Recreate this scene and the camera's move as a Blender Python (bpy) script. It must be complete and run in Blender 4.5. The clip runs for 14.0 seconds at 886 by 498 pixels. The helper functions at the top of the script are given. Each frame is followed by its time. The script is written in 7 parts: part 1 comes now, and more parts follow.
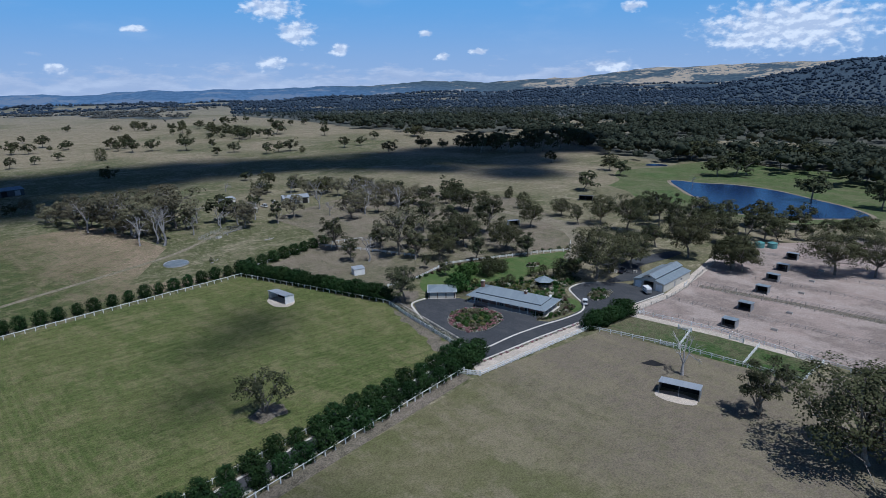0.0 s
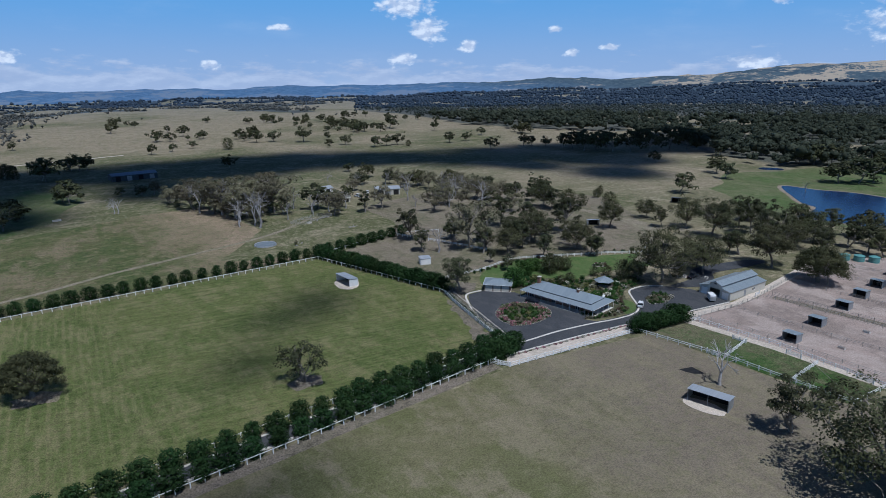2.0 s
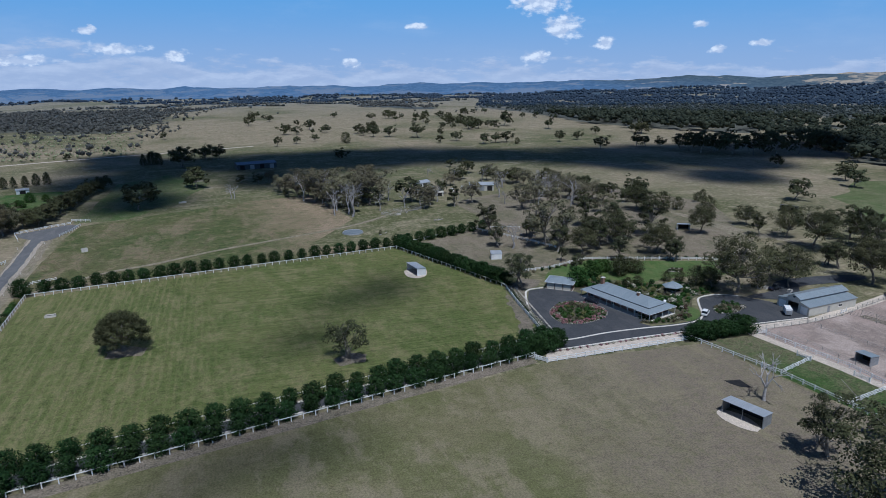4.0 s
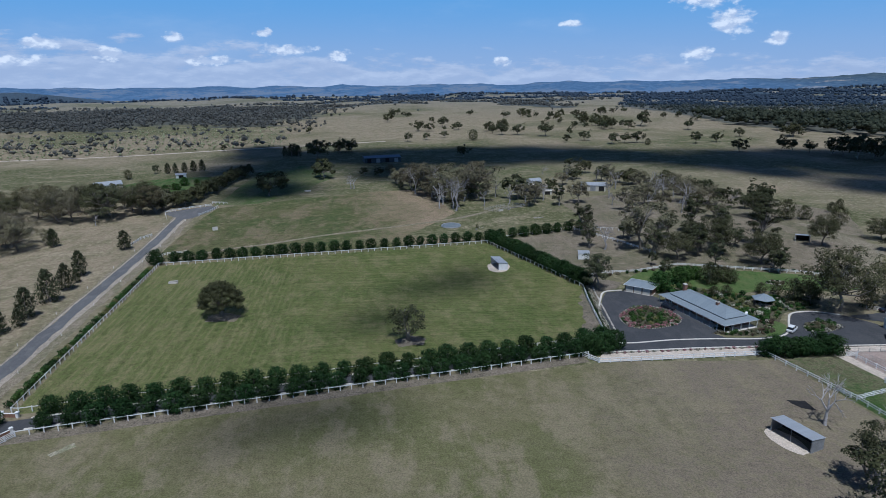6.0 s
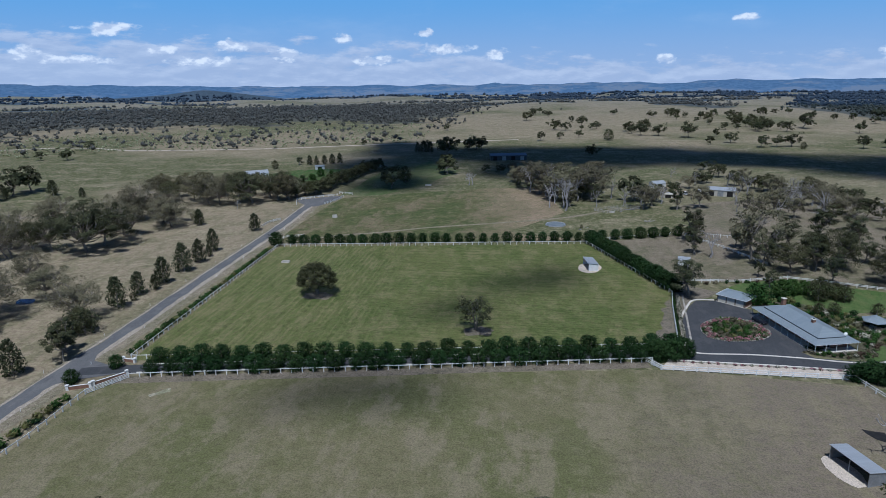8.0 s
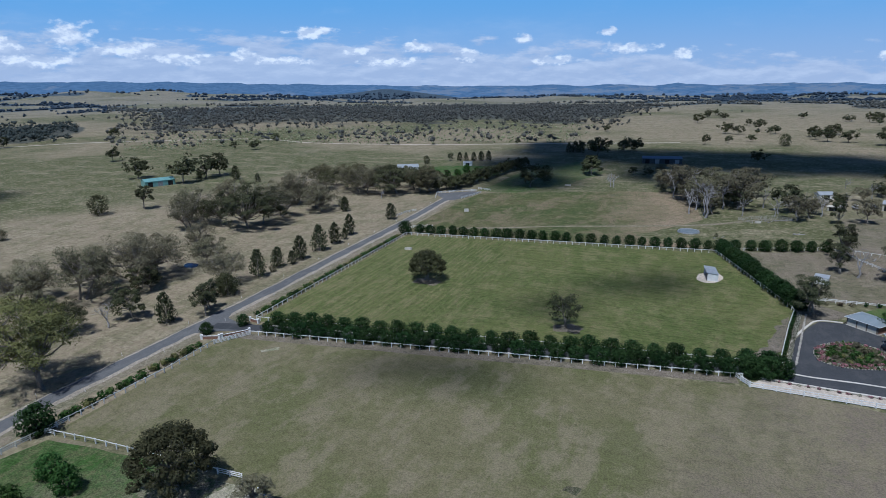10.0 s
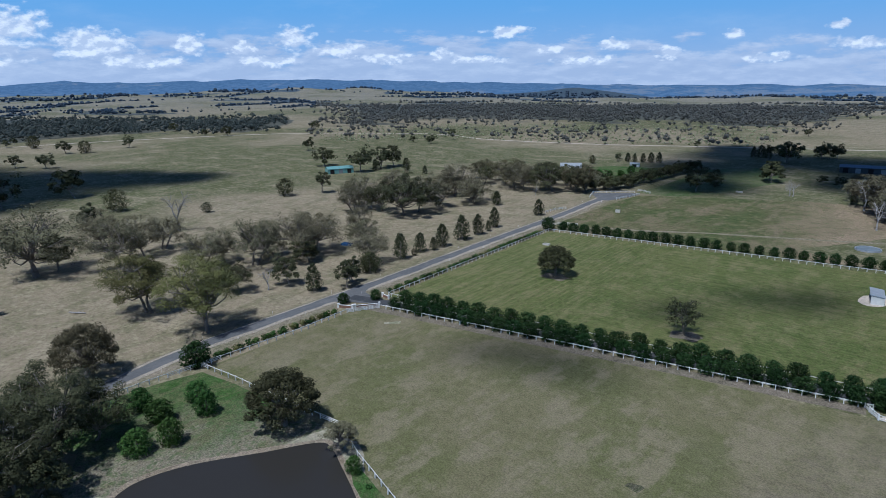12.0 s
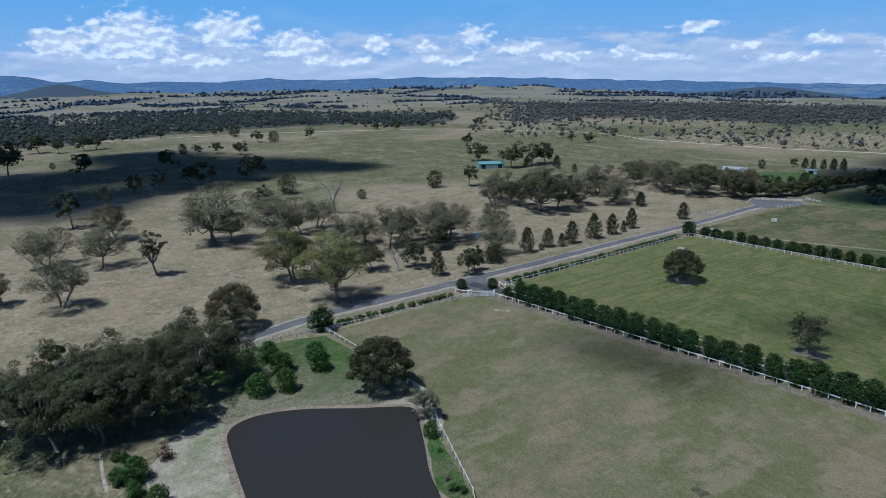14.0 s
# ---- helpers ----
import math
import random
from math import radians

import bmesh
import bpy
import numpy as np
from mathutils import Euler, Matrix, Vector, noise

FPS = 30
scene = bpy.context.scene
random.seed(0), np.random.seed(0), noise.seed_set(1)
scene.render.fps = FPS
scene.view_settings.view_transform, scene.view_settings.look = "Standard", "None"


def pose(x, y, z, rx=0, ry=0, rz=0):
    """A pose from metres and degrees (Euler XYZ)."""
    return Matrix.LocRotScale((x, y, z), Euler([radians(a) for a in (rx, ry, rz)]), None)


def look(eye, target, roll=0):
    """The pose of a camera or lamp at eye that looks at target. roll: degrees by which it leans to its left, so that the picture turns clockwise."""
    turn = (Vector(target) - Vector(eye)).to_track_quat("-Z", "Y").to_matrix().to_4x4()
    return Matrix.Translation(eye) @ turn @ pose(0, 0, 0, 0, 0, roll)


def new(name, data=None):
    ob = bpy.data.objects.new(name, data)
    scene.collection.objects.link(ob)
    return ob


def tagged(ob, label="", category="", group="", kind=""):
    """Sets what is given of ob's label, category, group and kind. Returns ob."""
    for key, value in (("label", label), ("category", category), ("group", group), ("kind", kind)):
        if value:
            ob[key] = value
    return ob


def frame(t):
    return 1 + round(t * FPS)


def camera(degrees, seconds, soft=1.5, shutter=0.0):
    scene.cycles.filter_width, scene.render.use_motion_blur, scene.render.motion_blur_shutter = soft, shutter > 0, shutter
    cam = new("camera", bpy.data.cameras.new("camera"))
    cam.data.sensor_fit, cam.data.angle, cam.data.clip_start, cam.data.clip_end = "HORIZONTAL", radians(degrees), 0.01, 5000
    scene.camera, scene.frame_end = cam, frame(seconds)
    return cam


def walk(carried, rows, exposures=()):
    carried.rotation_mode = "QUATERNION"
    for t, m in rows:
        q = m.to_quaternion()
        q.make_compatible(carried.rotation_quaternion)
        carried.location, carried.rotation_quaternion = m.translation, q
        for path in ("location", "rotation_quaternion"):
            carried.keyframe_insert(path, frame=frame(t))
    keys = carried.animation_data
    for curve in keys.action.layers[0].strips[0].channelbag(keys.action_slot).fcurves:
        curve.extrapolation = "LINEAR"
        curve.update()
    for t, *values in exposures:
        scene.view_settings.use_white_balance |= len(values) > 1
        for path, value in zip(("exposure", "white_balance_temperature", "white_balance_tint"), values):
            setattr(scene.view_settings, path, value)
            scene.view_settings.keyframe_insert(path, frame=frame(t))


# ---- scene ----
cam = camera(70.6, 14.0, soft=0.5)
# the flight: metres of its path, height of the eye over the paddocks, turn of the plan
METRES, EYE, TURN = 142.0, 72.0, -42.2
ROWS = [
    (0.0, 0.0, 0.0, 0.0, -0.16, -15.53, 0.59),
    (0.5, 0.0339, -0.0101, 0.0005, 2.53, -15.59, 0.53),
    (1.0, 0.0709, -0.0187, 0.0009, 5.4, -15.64, 0.51),
    (1.5, 0.1053, -0.0249, 0.0011, 8.08, -15.71, 0.48),
    (2.0, 0.1429, -0.0297, 0.0012, 10.98, -15.75, 0.46),
    (4.5, 0.3266, -0.0241, 0.0011, 25.79, -15.88, 0.5),
    (5.0, 0.3649, -0.0172, 0.0011, 29.12, -15.89, 0.55),
    (5.5, 0.4005, -0.0089, 0.0013, 32.32, -15.88, 0.58),
    (6.0, 0.4387, 0.0017, 0.0006, 35.78, -15.88, 0.63),
    (6.5, 0.4732, 0.0137, 0.001, 39.11, -15.92, 0.7),
    (7.0, 0.5096, 0.0289, 0.0006, 42.84, -15.88, 0.76),
    (7.5, 0.5426, 0.0456, 0.0009, 46.08, -15.86, 0.86),
    (10.0, 0.6975, 0.1513, -0.0023, 65.04, -15.59, 0.99),
    (10.5, 0.7227, 0.1749, -0.0031, 69.14, -15.52, 1.01),
    (11.0, 0.7472, 0.2003, -0.004, 73.33, -15.47, 1.01),
    (11.5, 0.7686, 0.2244, -0.0047, 77.29, -15.46, 1.01),
    (12.0, 0.7888, 0.2493, -0.0056, 81.87, -15.43, 0.98),
    (12.5, 0.8058, 0.2739, -0.0069, 86.38, -15.39, 0.95),
    (13.0, 0.8223, 0.3011, -0.0074, 90.55, -15.39, 0.95),
    (13.5, 0.8357, 0.326, -0.008, 93.87, -15.37, 0.95),
    (14.0, 0.8486, 0.3527, -0.0088, 97.3, -15.36, 0.94),
]
walk(cam, [(t, pose(0, 0, EYE, 0, 0, TURN) @ pose(METRES * x, METRES * y, METRES * z, 90 + pitch, roll, yaw)) for t, x, y, z, yaw, pitch, roll in ROWS],
     exposures=[(0.0, -0.44, 5350, 10), (5.0, -0.44, 5350, 10), (10.5, -0.36, 5330, 9), (14.0, -0.34, 5250, 8)])

# ---- node helper ----
def nd(nt, kind, **ins):
    """One node; keyword names are input names with _ for a space, or i0, i1 for numbered inputs."""
    n = nt.nodes.new(kind)
    return wire(nt, n, **ins)


def wire(nt, n, **ins):
    for k, v in ins.items():
        if k[0] == "i" and k[1:].isdigit():
            s = n.inputs[int(k[1:])]
        else:
            s = n.inputs[k.replace("_", " ")]
        if isinstance(v, bpy.types.NodeSocket):
            nt.links.new(v, s)
        else:
            s.default_value = v
    return n


def math_node(nt, op, a, b=0.0):
    n = nt.nodes.new("ShaderNodeMath")
    n.operation = op
    return wire(nt, n, i0=a, i1=b).outputs[0]


def vec_node(nt, op, a, b=None, c=None):
    n = nt.nodes.new("ShaderNodeVectorMath")
    n.operation = op
    wire(nt, n, i0=a)
    if b is not None:
        wire(nt, n, i1=b)
    if c is not None:
        wire(nt, n, i2=c)
    return n.outputs["Value"] if op == "LENGTH" else n.outputs[0]


def mix_rgb(nt, fac, a, b, blend="MIX"):
    n = nt.nodes.new("ShaderNodeMix")
    n.data_type, n.blend_type = "RGBA", blend
    return wire(nt, n, i0=fac, i6=a, i7=b).outputs[2]


def ramp(nt, fac, lo, hi):
    n = nt.nodes.new("ShaderNodeMapRange")
    n.interpolation_type = "SMOOTHSTEP"
    return wire(nt, n, Value=fac, From_Min=lo, From_Max=hi).outputs[0]


def noise_fac(nt, vec, scale, detail=4.0, rough=0.55):
    return nd(nt, "ShaderNodeTexNoise", Vector=vec, Scale=scale, Detail=detail, Roughness=rough).outputs["Fac"]


def wave_fac(nt, vec, scale, distortion=0.0):
    n = nt.nodes.new("ShaderNodeTexWave")
    n.wave_profile, n.bands_direction = "SIN", "X"
    return wire(nt, n, Vector=vec, Scale=scale, Distortion=distortion, Detail=3.0, Detail_Scale=0.7).outputs["Fac"]


def rgba(c):
    return (c[0], c[1], c[2], 1.0)


# ---- sky, sun ----
SUN_AZ, SUN_EL = 182.0, 66.0
world = bpy.data.worlds.new("sky")
scene.world = world
world.use_nodes = True
nt = world.node_tree
nt.nodes.clear()
sky = nt.nodes.new("ShaderNodeTexSky")
sky.sky_type, sky.sun_disc = "NISHITA", False
sky.sun_elevation, sky.sun_rotation = radians(SUN_EL), radians(SUN_AZ)
sky.altitude, sky.air_density, sky.dust_density, sky.ozone_density = 300.0, 1.0, 0.6, 1.6
tc = nd(nt, "ShaderNodeTexCoord").outputs["Generated"]
xyz = nd(nt, "ShaderNodeSeparateXYZ", Vector=tc)
az = math_node(nt, "MULTIPLY", math_node(nt, "ARCTAN2", xyz.outputs[0], xyz.outputs[1]), 57.296)
el = math_node(nt, "MULTIPLY", math_node(nt, "ARCSINE", xyz.outputs[2]), 57.296)
flat = nd(nt, "ShaderNodeCombineXYZ", X=az, Y=el).outputs[0]
wob = nd(nt, "ShaderNodeTexNoise", Vector=flat, Scale=0.55, Detail=3.0, Roughness=0.55)
wobble = vec_node(nt, "MULTIPLY_ADD", wob.outputs["Color"], (1.5, 0.9, 0.0), flat)
# fair-weather cumulus: bearing, height, half width, half height in degrees
CLOUDS_EAST = [(27.9, 5.5, 2.3, 0.8), (29.9, 3.6, 1.6, 0.9), (33.4, 2.1, 0.9, 0.5), (45.6, 2.0, 0.8, 0.3), (27.6, 1.1, 1.2, 0.5),
               (42.4, 1.5, 0.6, 0.3), (17.5, 3.7, 0.9, 0.3), (58.3, 5.3, 0.8, 0.4), (70.1, 3.4, 6.0, 1.8),
               (67.1, 2.3, 2.3, 0.6), (57.2, 0.6, 1.8, 0.5), (11.5, 0.8, 0.7, 0.4), (41.0, 3.5, 0.6, 0.3)]
CLOUDS_WEST = [(-80.5, 3.3, 3.9, 1.9), (-73.2, 4.0, 2.8, 1.3), (-67.8, 2.8, 2.8, 1.2), (-60.7, 2.8, 1.3, 0.8), (-56.7, 2.4, 1.3, 0.6),
               (-52.3, 3.3, 1.6, 1.0), (-48.4, 2.3, 2.1, 0.6), (-39.8, 1.9, 1.0, 0.5), (-30.5, 2.0, 1.0, 0.4), (-25.2, 2.3, 1.1, 0.4),
               (-85.1, 3.0, 2.6, 0.8), (-34.0, 3.6, 1.9, 0.4), (-20.6, 1.7, 1.3, 0.5), (-15.7, 2.8, 0.9, 0.4), (-8.7, 3.3, 0.7, 0.3),
               (-7.0, 1.9, 2.1, 0.4), (-2.6, 1.4, 1.0, 0.4), (-76, 1.7, 3.6, 0.5), (-64, 1.5, 3.2, 0.45), (-54.5, 1.4, 2.6, 0.4), (-44.5, 1.6, 2.4, 0.4), (-36.5, 1.3, 2.6, 0.35), (-27.5, 1.2, 2.4, 0.35), (-13, 1.0, 2.0, 0.3)]
body = None
for a0, e0, w0, h0 in CLOUDS_EAST + CLOUDS_WEST:
    off = vec_node(nt, "SUBTRACT", wobble, (a0 + 0.75, e0 + 0.45, 0.0))
    off = vec_node(nt, "MULTIPLY", off, (1 / (w0 * 1.2), 1 / (h0 * 1.3), 0.0))
    d = vec_node(nt, "LENGTH", off)
    body = d if body is None else math_node(nt, "MINIMUM", body, d)
puff = math_node(nt, "SUBTRACT", 1.0, body)
stretched = vec_node(nt, "MULTIPLY", flat, (1.0, 1.7, 1.0))
fine = noise_fac(nt, stretched, 1.0, 6.0, 0.54)
fine_above = noise_fac(nt, vec_node(nt, "ADD", stretched, (-0.15, 0.55, 0.0)), 1.0, 6.0, 0.54)
solid = ramp(nt, math_node(nt, "ADD", puff, math_node(nt, "MULTIPLY", math_node(nt, "SUBTRACT", fine, 0.5), 1.7)), 0.0, 0.6)
# broken cumulus bank low over the horizon, thickest in the west
drawn = vec_node(nt, "MULTIPLY", flat, (0.22, 0.75, 1.0))
bank_n = noise_fac(nt, drawn, 1.0, 7.0, 0.62)
bank_up = noise_fac(nt, vec_node(nt, "ADD", drawn, (-0.05, 0.3, 0.0)), 1.0, 7.0, 0.62)
western = ramp(nt, math_node(nt, "MULTIPLY", az, -1.0), -25.0, 45.0)
bank_top = math_node(nt, "ADD", 1.3, math_node(nt, "MULTIPLY", western, 1.3))
sink = math_node(nt, "MULTIPLY", math_node(nt, "DIVIDE", el, bank_top), 0.17)
bank_d = math_node(nt, "SUBTRACT", math_node(nt, "ADD", bank_n, math_node(nt, "MULTIPLY", western, 0.17)), math_node(nt, "ADD", 0.4, sink))
bank = math_node(nt, "MULTIPLY", ramp(nt, bank_d, 0.0, 0.16), math_node(nt, "SUBTRACT", 1.0, ramp(nt, el, 3.0, 4.6)))
bank_lit = ramp(nt, math_node(nt, "SUBTRACT", bank_n, bank_up), -0.1, 0.22)
wisps = math_node(nt, "MULTIPLY", ramp(nt, noise_fac(nt, vec_node(nt, "MULTIPLY", flat, (0.05, 0.16, 1.0)), 1.3, 6.0, 0.6), 0.5, 0.8), 0.3)
low_sky = mix_rgb(nt, ramp(nt, el, -1.5, 7.0), (4.5, 5.8, 7.9, 1.0), (2.05, 4.85, 8.4, 1.0))
sky_col = mix_rgb(nt, ramp(nt, el, 6.0, 22.0), low_sky, mix_rgb(nt, 1.0, sky.outputs[0], (0.27, 0.37, 0.52, 1.0), "MULTIPLY"))
shade = ramp(nt, math_node(nt, "SUBTRACT", fine, fine_above), -0.1, 0.16)
cloud_col = mix_rgb(nt, shade, (6.7, 7.5, 8.9, 1.0), (10.4, 10.7, 11.0, 1.0))
bank_col = mix_rgb(nt, bank_lit, (5.3, 6.2, 7.9, 1.0), (7.0, 7.7, 9.0, 1.0))
sky_col = mix_rgb(nt, math_node(nt, "MULTIPLY", bank, 0.85), sky_col, bank_col)
sky_col = mix_rgb(nt, wisps, sky_col, (6.8, 7.8, 9.2, 1.0))
sky_col = mix_rgb(nt, math_node(nt, "MULTIPLY", solid, 0.95), sky_col, cloud_col)
bg = nd(nt, "ShaderNodeBackground", Color=sky_col, Strength=0.1)
nt.links.new(bg.outputs[0], nd(nt, "ShaderNodeOutputWorld").inputs[0])

sun = new("sun", bpy.data.lights.new("sun", "SUN"))
sun.data.energy, sun.data.angle, sun.data.color = 4.5, radians(0.5), (1.0, 0.95, 0.87)
away = Vector((math.sin(radians(SUN_AZ)) * math.cos(radians(SUN_EL)), math.cos(radians(SUN_AZ)) * math.cos(radians(SUN_EL)), math.sin(radians(SUN_EL))))
sun.matrix_basis = look(away * 300, (0, 0, 0))


# ---- materials ----
def material(name, rough=0.8, metal=0.0):
    m = bpy.data.materials.new(name)
    m.use_nodes = True
    b = m.node_tree.nodes["Principled BSDF"]
    b.inputs["Roughness"].default_value, b.inputs["Metallic"].default_value = rough, metal
    b.inputs["Specular IOR Level"].default_value = 0.3
    return m, m.node_tree, b


def paint(name, a, b, scale=2.0, rough=0.6, metal=0.0, bump=0.0, fine=30.0, vary=0.0):
    """A plain surface whose colour wanders from a to b at two scales."""
    m, nt, bs = material(name, rough, metal)
    co = nd(nt, "ShaderNodeTexCoord").outputs["Object"]
    f = math_node(nt, "ADD", math_node(nt, "MULTIPLY", noise_fac(nt, co, scale), 0.6), math_node(nt, "MULTIPLY", noise_fac(nt, co, fine), 0.4))
    col = mix_rgb(nt, ramp(nt, f, 0.35, 0.65), rgba(a), rgba(b))
    if vary:
        rnd = nd(nt, "ShaderNodeObjectInfo").outputs["Random"]
        col = nd(nt, "ShaderNodeHueSaturation", Color=col, Value=math_node(nt, "ADD", 1 - vary, math_node(nt, "MULTIPLY", rnd, 2 * vary))).outputs[0]
    nt.links.new(col, bs.inputs["Base Color"])
    if bump:
        bp = nd(nt, "ShaderNodeBump", Strength=bump, Distance=0.02, Height=noise_fac(nt, co, fine))
        nt.links.new(bp.outputs[0], bs.inputs["Normal"])
    return m


def soil(name, cols, patch=0.03, mid=0.25, fine=2.5, stripes=None, rough=0.95, rugged=1.0, blend=None):
    """Grass or earth: colours at four scales by place, with fine relief. cols: two broad colours, a patch colour, a fleck colour.
    blend: a bare soil colour that takes over towards a direction, raggedly: (colour, x, y, start, end)."""
    m, nt, bs = material(name, rough)
    bs.inputs["Specular IOR Level"].default_value = 0.1
    co = nd(nt, "ShaderNodeNewGeometry").outputs["Position"]
    big = noise_fac(nt, co, patch, 4.0, 0.6)
    warp = vec_node(nt, "MULTIPLY", co, (1.0, 0.45, 1.0))
    midn = noise_fac(nt, warp, mid, 6.0, 0.7)
    tuft = noise_fac(nt, co, fine * 0.3, 5.0, 0.7)
    fin = noise_fac(nt, co, fine * 1.3, 4.0, 0.75)
    col = mix_rgb(nt, ramp(nt, big, 0.42, 0.58), rgba(cols[0]), rgba(cols[1]))
    if blend:
        xy = nd(nt, "ShaderNodeSeparateXYZ", Vector=co)
        lean = math_node(nt, "ADD", math_node(nt, "MULTIPLY", xy.outputs[0], blend[1]), math_node(nt, "MULTIPLY", xy.outputs[1], blend[2]))
        ragged = math_node(nt, "ADD", lean, math_node(nt, "MULTIPLY", math_node(nt, "SUBTRACT", noise_fac(nt, co, 0.05, 6.0, 0.7), 0.5), 70.0))
        col = mix_rgb(nt, ramp(nt, ragged, blend[3], blend[4]), col, rgba(blend[0]))
    col = mix_rgb(nt, math_node(nt, "MULTIPLY", ramp(nt, midn, 0.47, 0.6), 0.75), col, rgba(cols[2]))
    for angle, scale, strength, x0, x1 in stripes or ():
        rot = nd(nt, "ShaderNodeMapping", Vector=co, Rotation=(0, 0, radians(angle))).outputs[0]
        wv = wave_fac(nt, rot, scale, 1.6)
        place = math_node(nt, "ADD", nd(nt, "ShaderNodeSeparateXYZ", Vector=co).outputs[0], math_node(nt, "MULTIPLY", math_node(nt, "SUBTRACT", noise_fac(nt, co, 0.03, 4.0), 0.5), 60.0))
        swath = noise_fac(nt, vec_node(nt, "MULTIPLY", rot, (1.0, 0.12, 1.0)), 0.5, 4.0, 0.6)
        keep = math_node(nt, "MULTIPLY", math_node(nt, "MULTIPLY", ramp(nt, place, x0, x1), ramp(nt, swath, 0.36, 0.6)), strength)
        col = mix_rgb(nt, math_node(nt, "MULTIPLY", ramp(nt, wv, 0.3, 0.85), keep), col, rgba(cols[2]))
        col = mix_rgb(nt, math_node(nt, "MULTIPLY", ramp(nt, swath, 0.52, 0.38), math_node(nt, "MULTIPLY", ramp(nt, place, x0, x1), 0.5)), col, rgba(cols[3]))
    col = mix_rgb(nt, math_node(nt, "MULTIPLY", ramp(nt, tuft, 0.46, 0.6), 0.7 * rugged), col, rgba(cols[3]))
    blotch = noise_fac(nt, co, mid * 2.6, 8.0, 0.78)
    col = mix_rgb(nt, math_node(nt, "MULTIPLY", ramp(nt, blotch, 0.5, 0.61), 0.45 * rugged), col, rgba(cols[2]))
    col = mix_rgb(nt, math_node(nt, "MULTIPLY", ramp(nt, blotch, 0.48, 0.38), 0.45 * rugged), col, rgba(cols[3]))
    streak = noise_fac(nt, vec_node(nt, "MULTIPLY", nd(nt, "ShaderNodeMapping", Vector=co, Rotation=(0, 0, 0.35)).outputs[0], (0.5, 1.1, 1.0)), fine * 0.5, 4.0, 0.65)
    light = math_node(nt, "ADD", 1 - 0.58 * rugged, math_node(nt, "MULTIPLY", ramp(nt, streak, 0.4, 0.6), 0.12 * rugged))
    light = math_node(nt, "ADD", light, math_node(nt, "ADD", math_node(nt, "MULTIPLY", ramp(nt, fin, 0.4, 0.6), 0.6 * rugged), math_node(nt, "MULTIPLY", ramp(nt, tuft, 0.4, 0.6), 0.44 * rugged)))
    hs = nd(nt, "ShaderNodeHueSaturation", Color=col, Value=light)
    nt.links.new(hs.outputs[0], bs.inputs["Base Color"])
    bp = nd(nt, "ShaderNodeBump", Strength=0.7 * rugged, Distance=0.3, Height=math_node(nt, "ADD", fin, math_node(nt, "MULTIPLY", tuft, 1.2)))
    nt.links.new(bp.outputs[0], bs.inputs["Normal"])
    return m


def foliage(name, a, b, rough=0.6, vary=0.25, through_leaf=0.25):
    """Leaves: colour by clump and by tree, some light let through."""
    m, nt, bs = material(name, rough)
    bs.inputs["Specular IOR Level"].default_value = 0.08
    rnd = nd(nt, "ShaderNodeObjectInfo").outputs["Random"]
    isl = nd(nt, "ShaderNodeNewGeometry").outputs["Random Per Island"]
    col = mix_rgb(nt, isl, rgba(a), rgba(b))
    col = nd(nt, "ShaderNodeHueSaturation", Color=col, Hue=math_node(nt, "ADD", 0.485, math_node(nt, "MULTIPLY", rnd, 0.03)),
             Value=math_node(nt, "ADD", 1 - vary, math_node(nt, "MULTIPLY", math_node(nt, "FRACT", math_node(nt, "MULTIPLY", rnd, 7.13)), 2 * vary))).outputs[0]
    nt.links.new(col, bs.inputs["Base Color"])
    tr = nd(nt, "ShaderNodeBsdfTranslucent", Color=col)
    mx = nd(nt, "ShaderNodeMixShader", i0=through_leaf, i1=bs.outputs[0], i2=tr.outputs[0])
    nt.links.new(mx.outputs[0], nt.nodes["Material Output"].inputs["Surface"])
    return m


M_GREEN = soil("paddock_green", [(0.096, 0.12, 0.036), (0.128, 0.139, 0.048), (0.21, 0.188, 0.092), (0.072, 0.092, 0.027)], 0.03, 0.14, 2.0, stripes=[(0, 0.17, 0.6, 40, 0), (93, 0.2, 0.26, 0, 30)], rugged=0.8, blend=((0.16, 0.168, 0.066), -1.0, 0.0, -20, 70))
M_BROWN = soil("paddock_dry", [(0.172, 0.155, 0.083), (0.13, 0.132, 0.056), (0.24, 0.203, 0.133), (0.095, 0.092, 0.045)], 0.03, 0.1, 1.9, rugged=0.62, blend=((0.2, 0.165, 0.122), 0.9, -0.25, 48, 92))
M_BARE = soil("bare_paddock", [(0.2, 0.168, 0.128), (0.17, 0.15, 0.108), (0.24, 0.2, 0.16), (0.13, 0.112, 0.08)], 0.03, 0.14, 2.0)
M_DIRT = soil("yard_dirt", [(0.37, 0.29, 0.248), (0.26, 0.208, 0.178), (0.45, 0.37, 0.32), (0.2, 0.16, 0.13)], 0.045, 0.08, 1.8, rugged=0.5)
M_FIELD = soil("north_field", [(0.078, 0.1, 0.034), (0.125, 0.12, 0.055), (0.23, 0.18, 0.115), (0.07, 0.08, 0.032)], 0.016, 0.06, 1.4, blend=((0.33, 0.248, 0.17), 1.0, 0.1, 62, 102))
M_LAWN = soil("watered_lawn", [(0.075, 0.125, 0.035), (0.1, 0.145, 0.05), (0.14, 0.16, 0.065), (0.05, 0.08, 0.022)], 0.06, 0.3, 2.5, rugged=0.6)
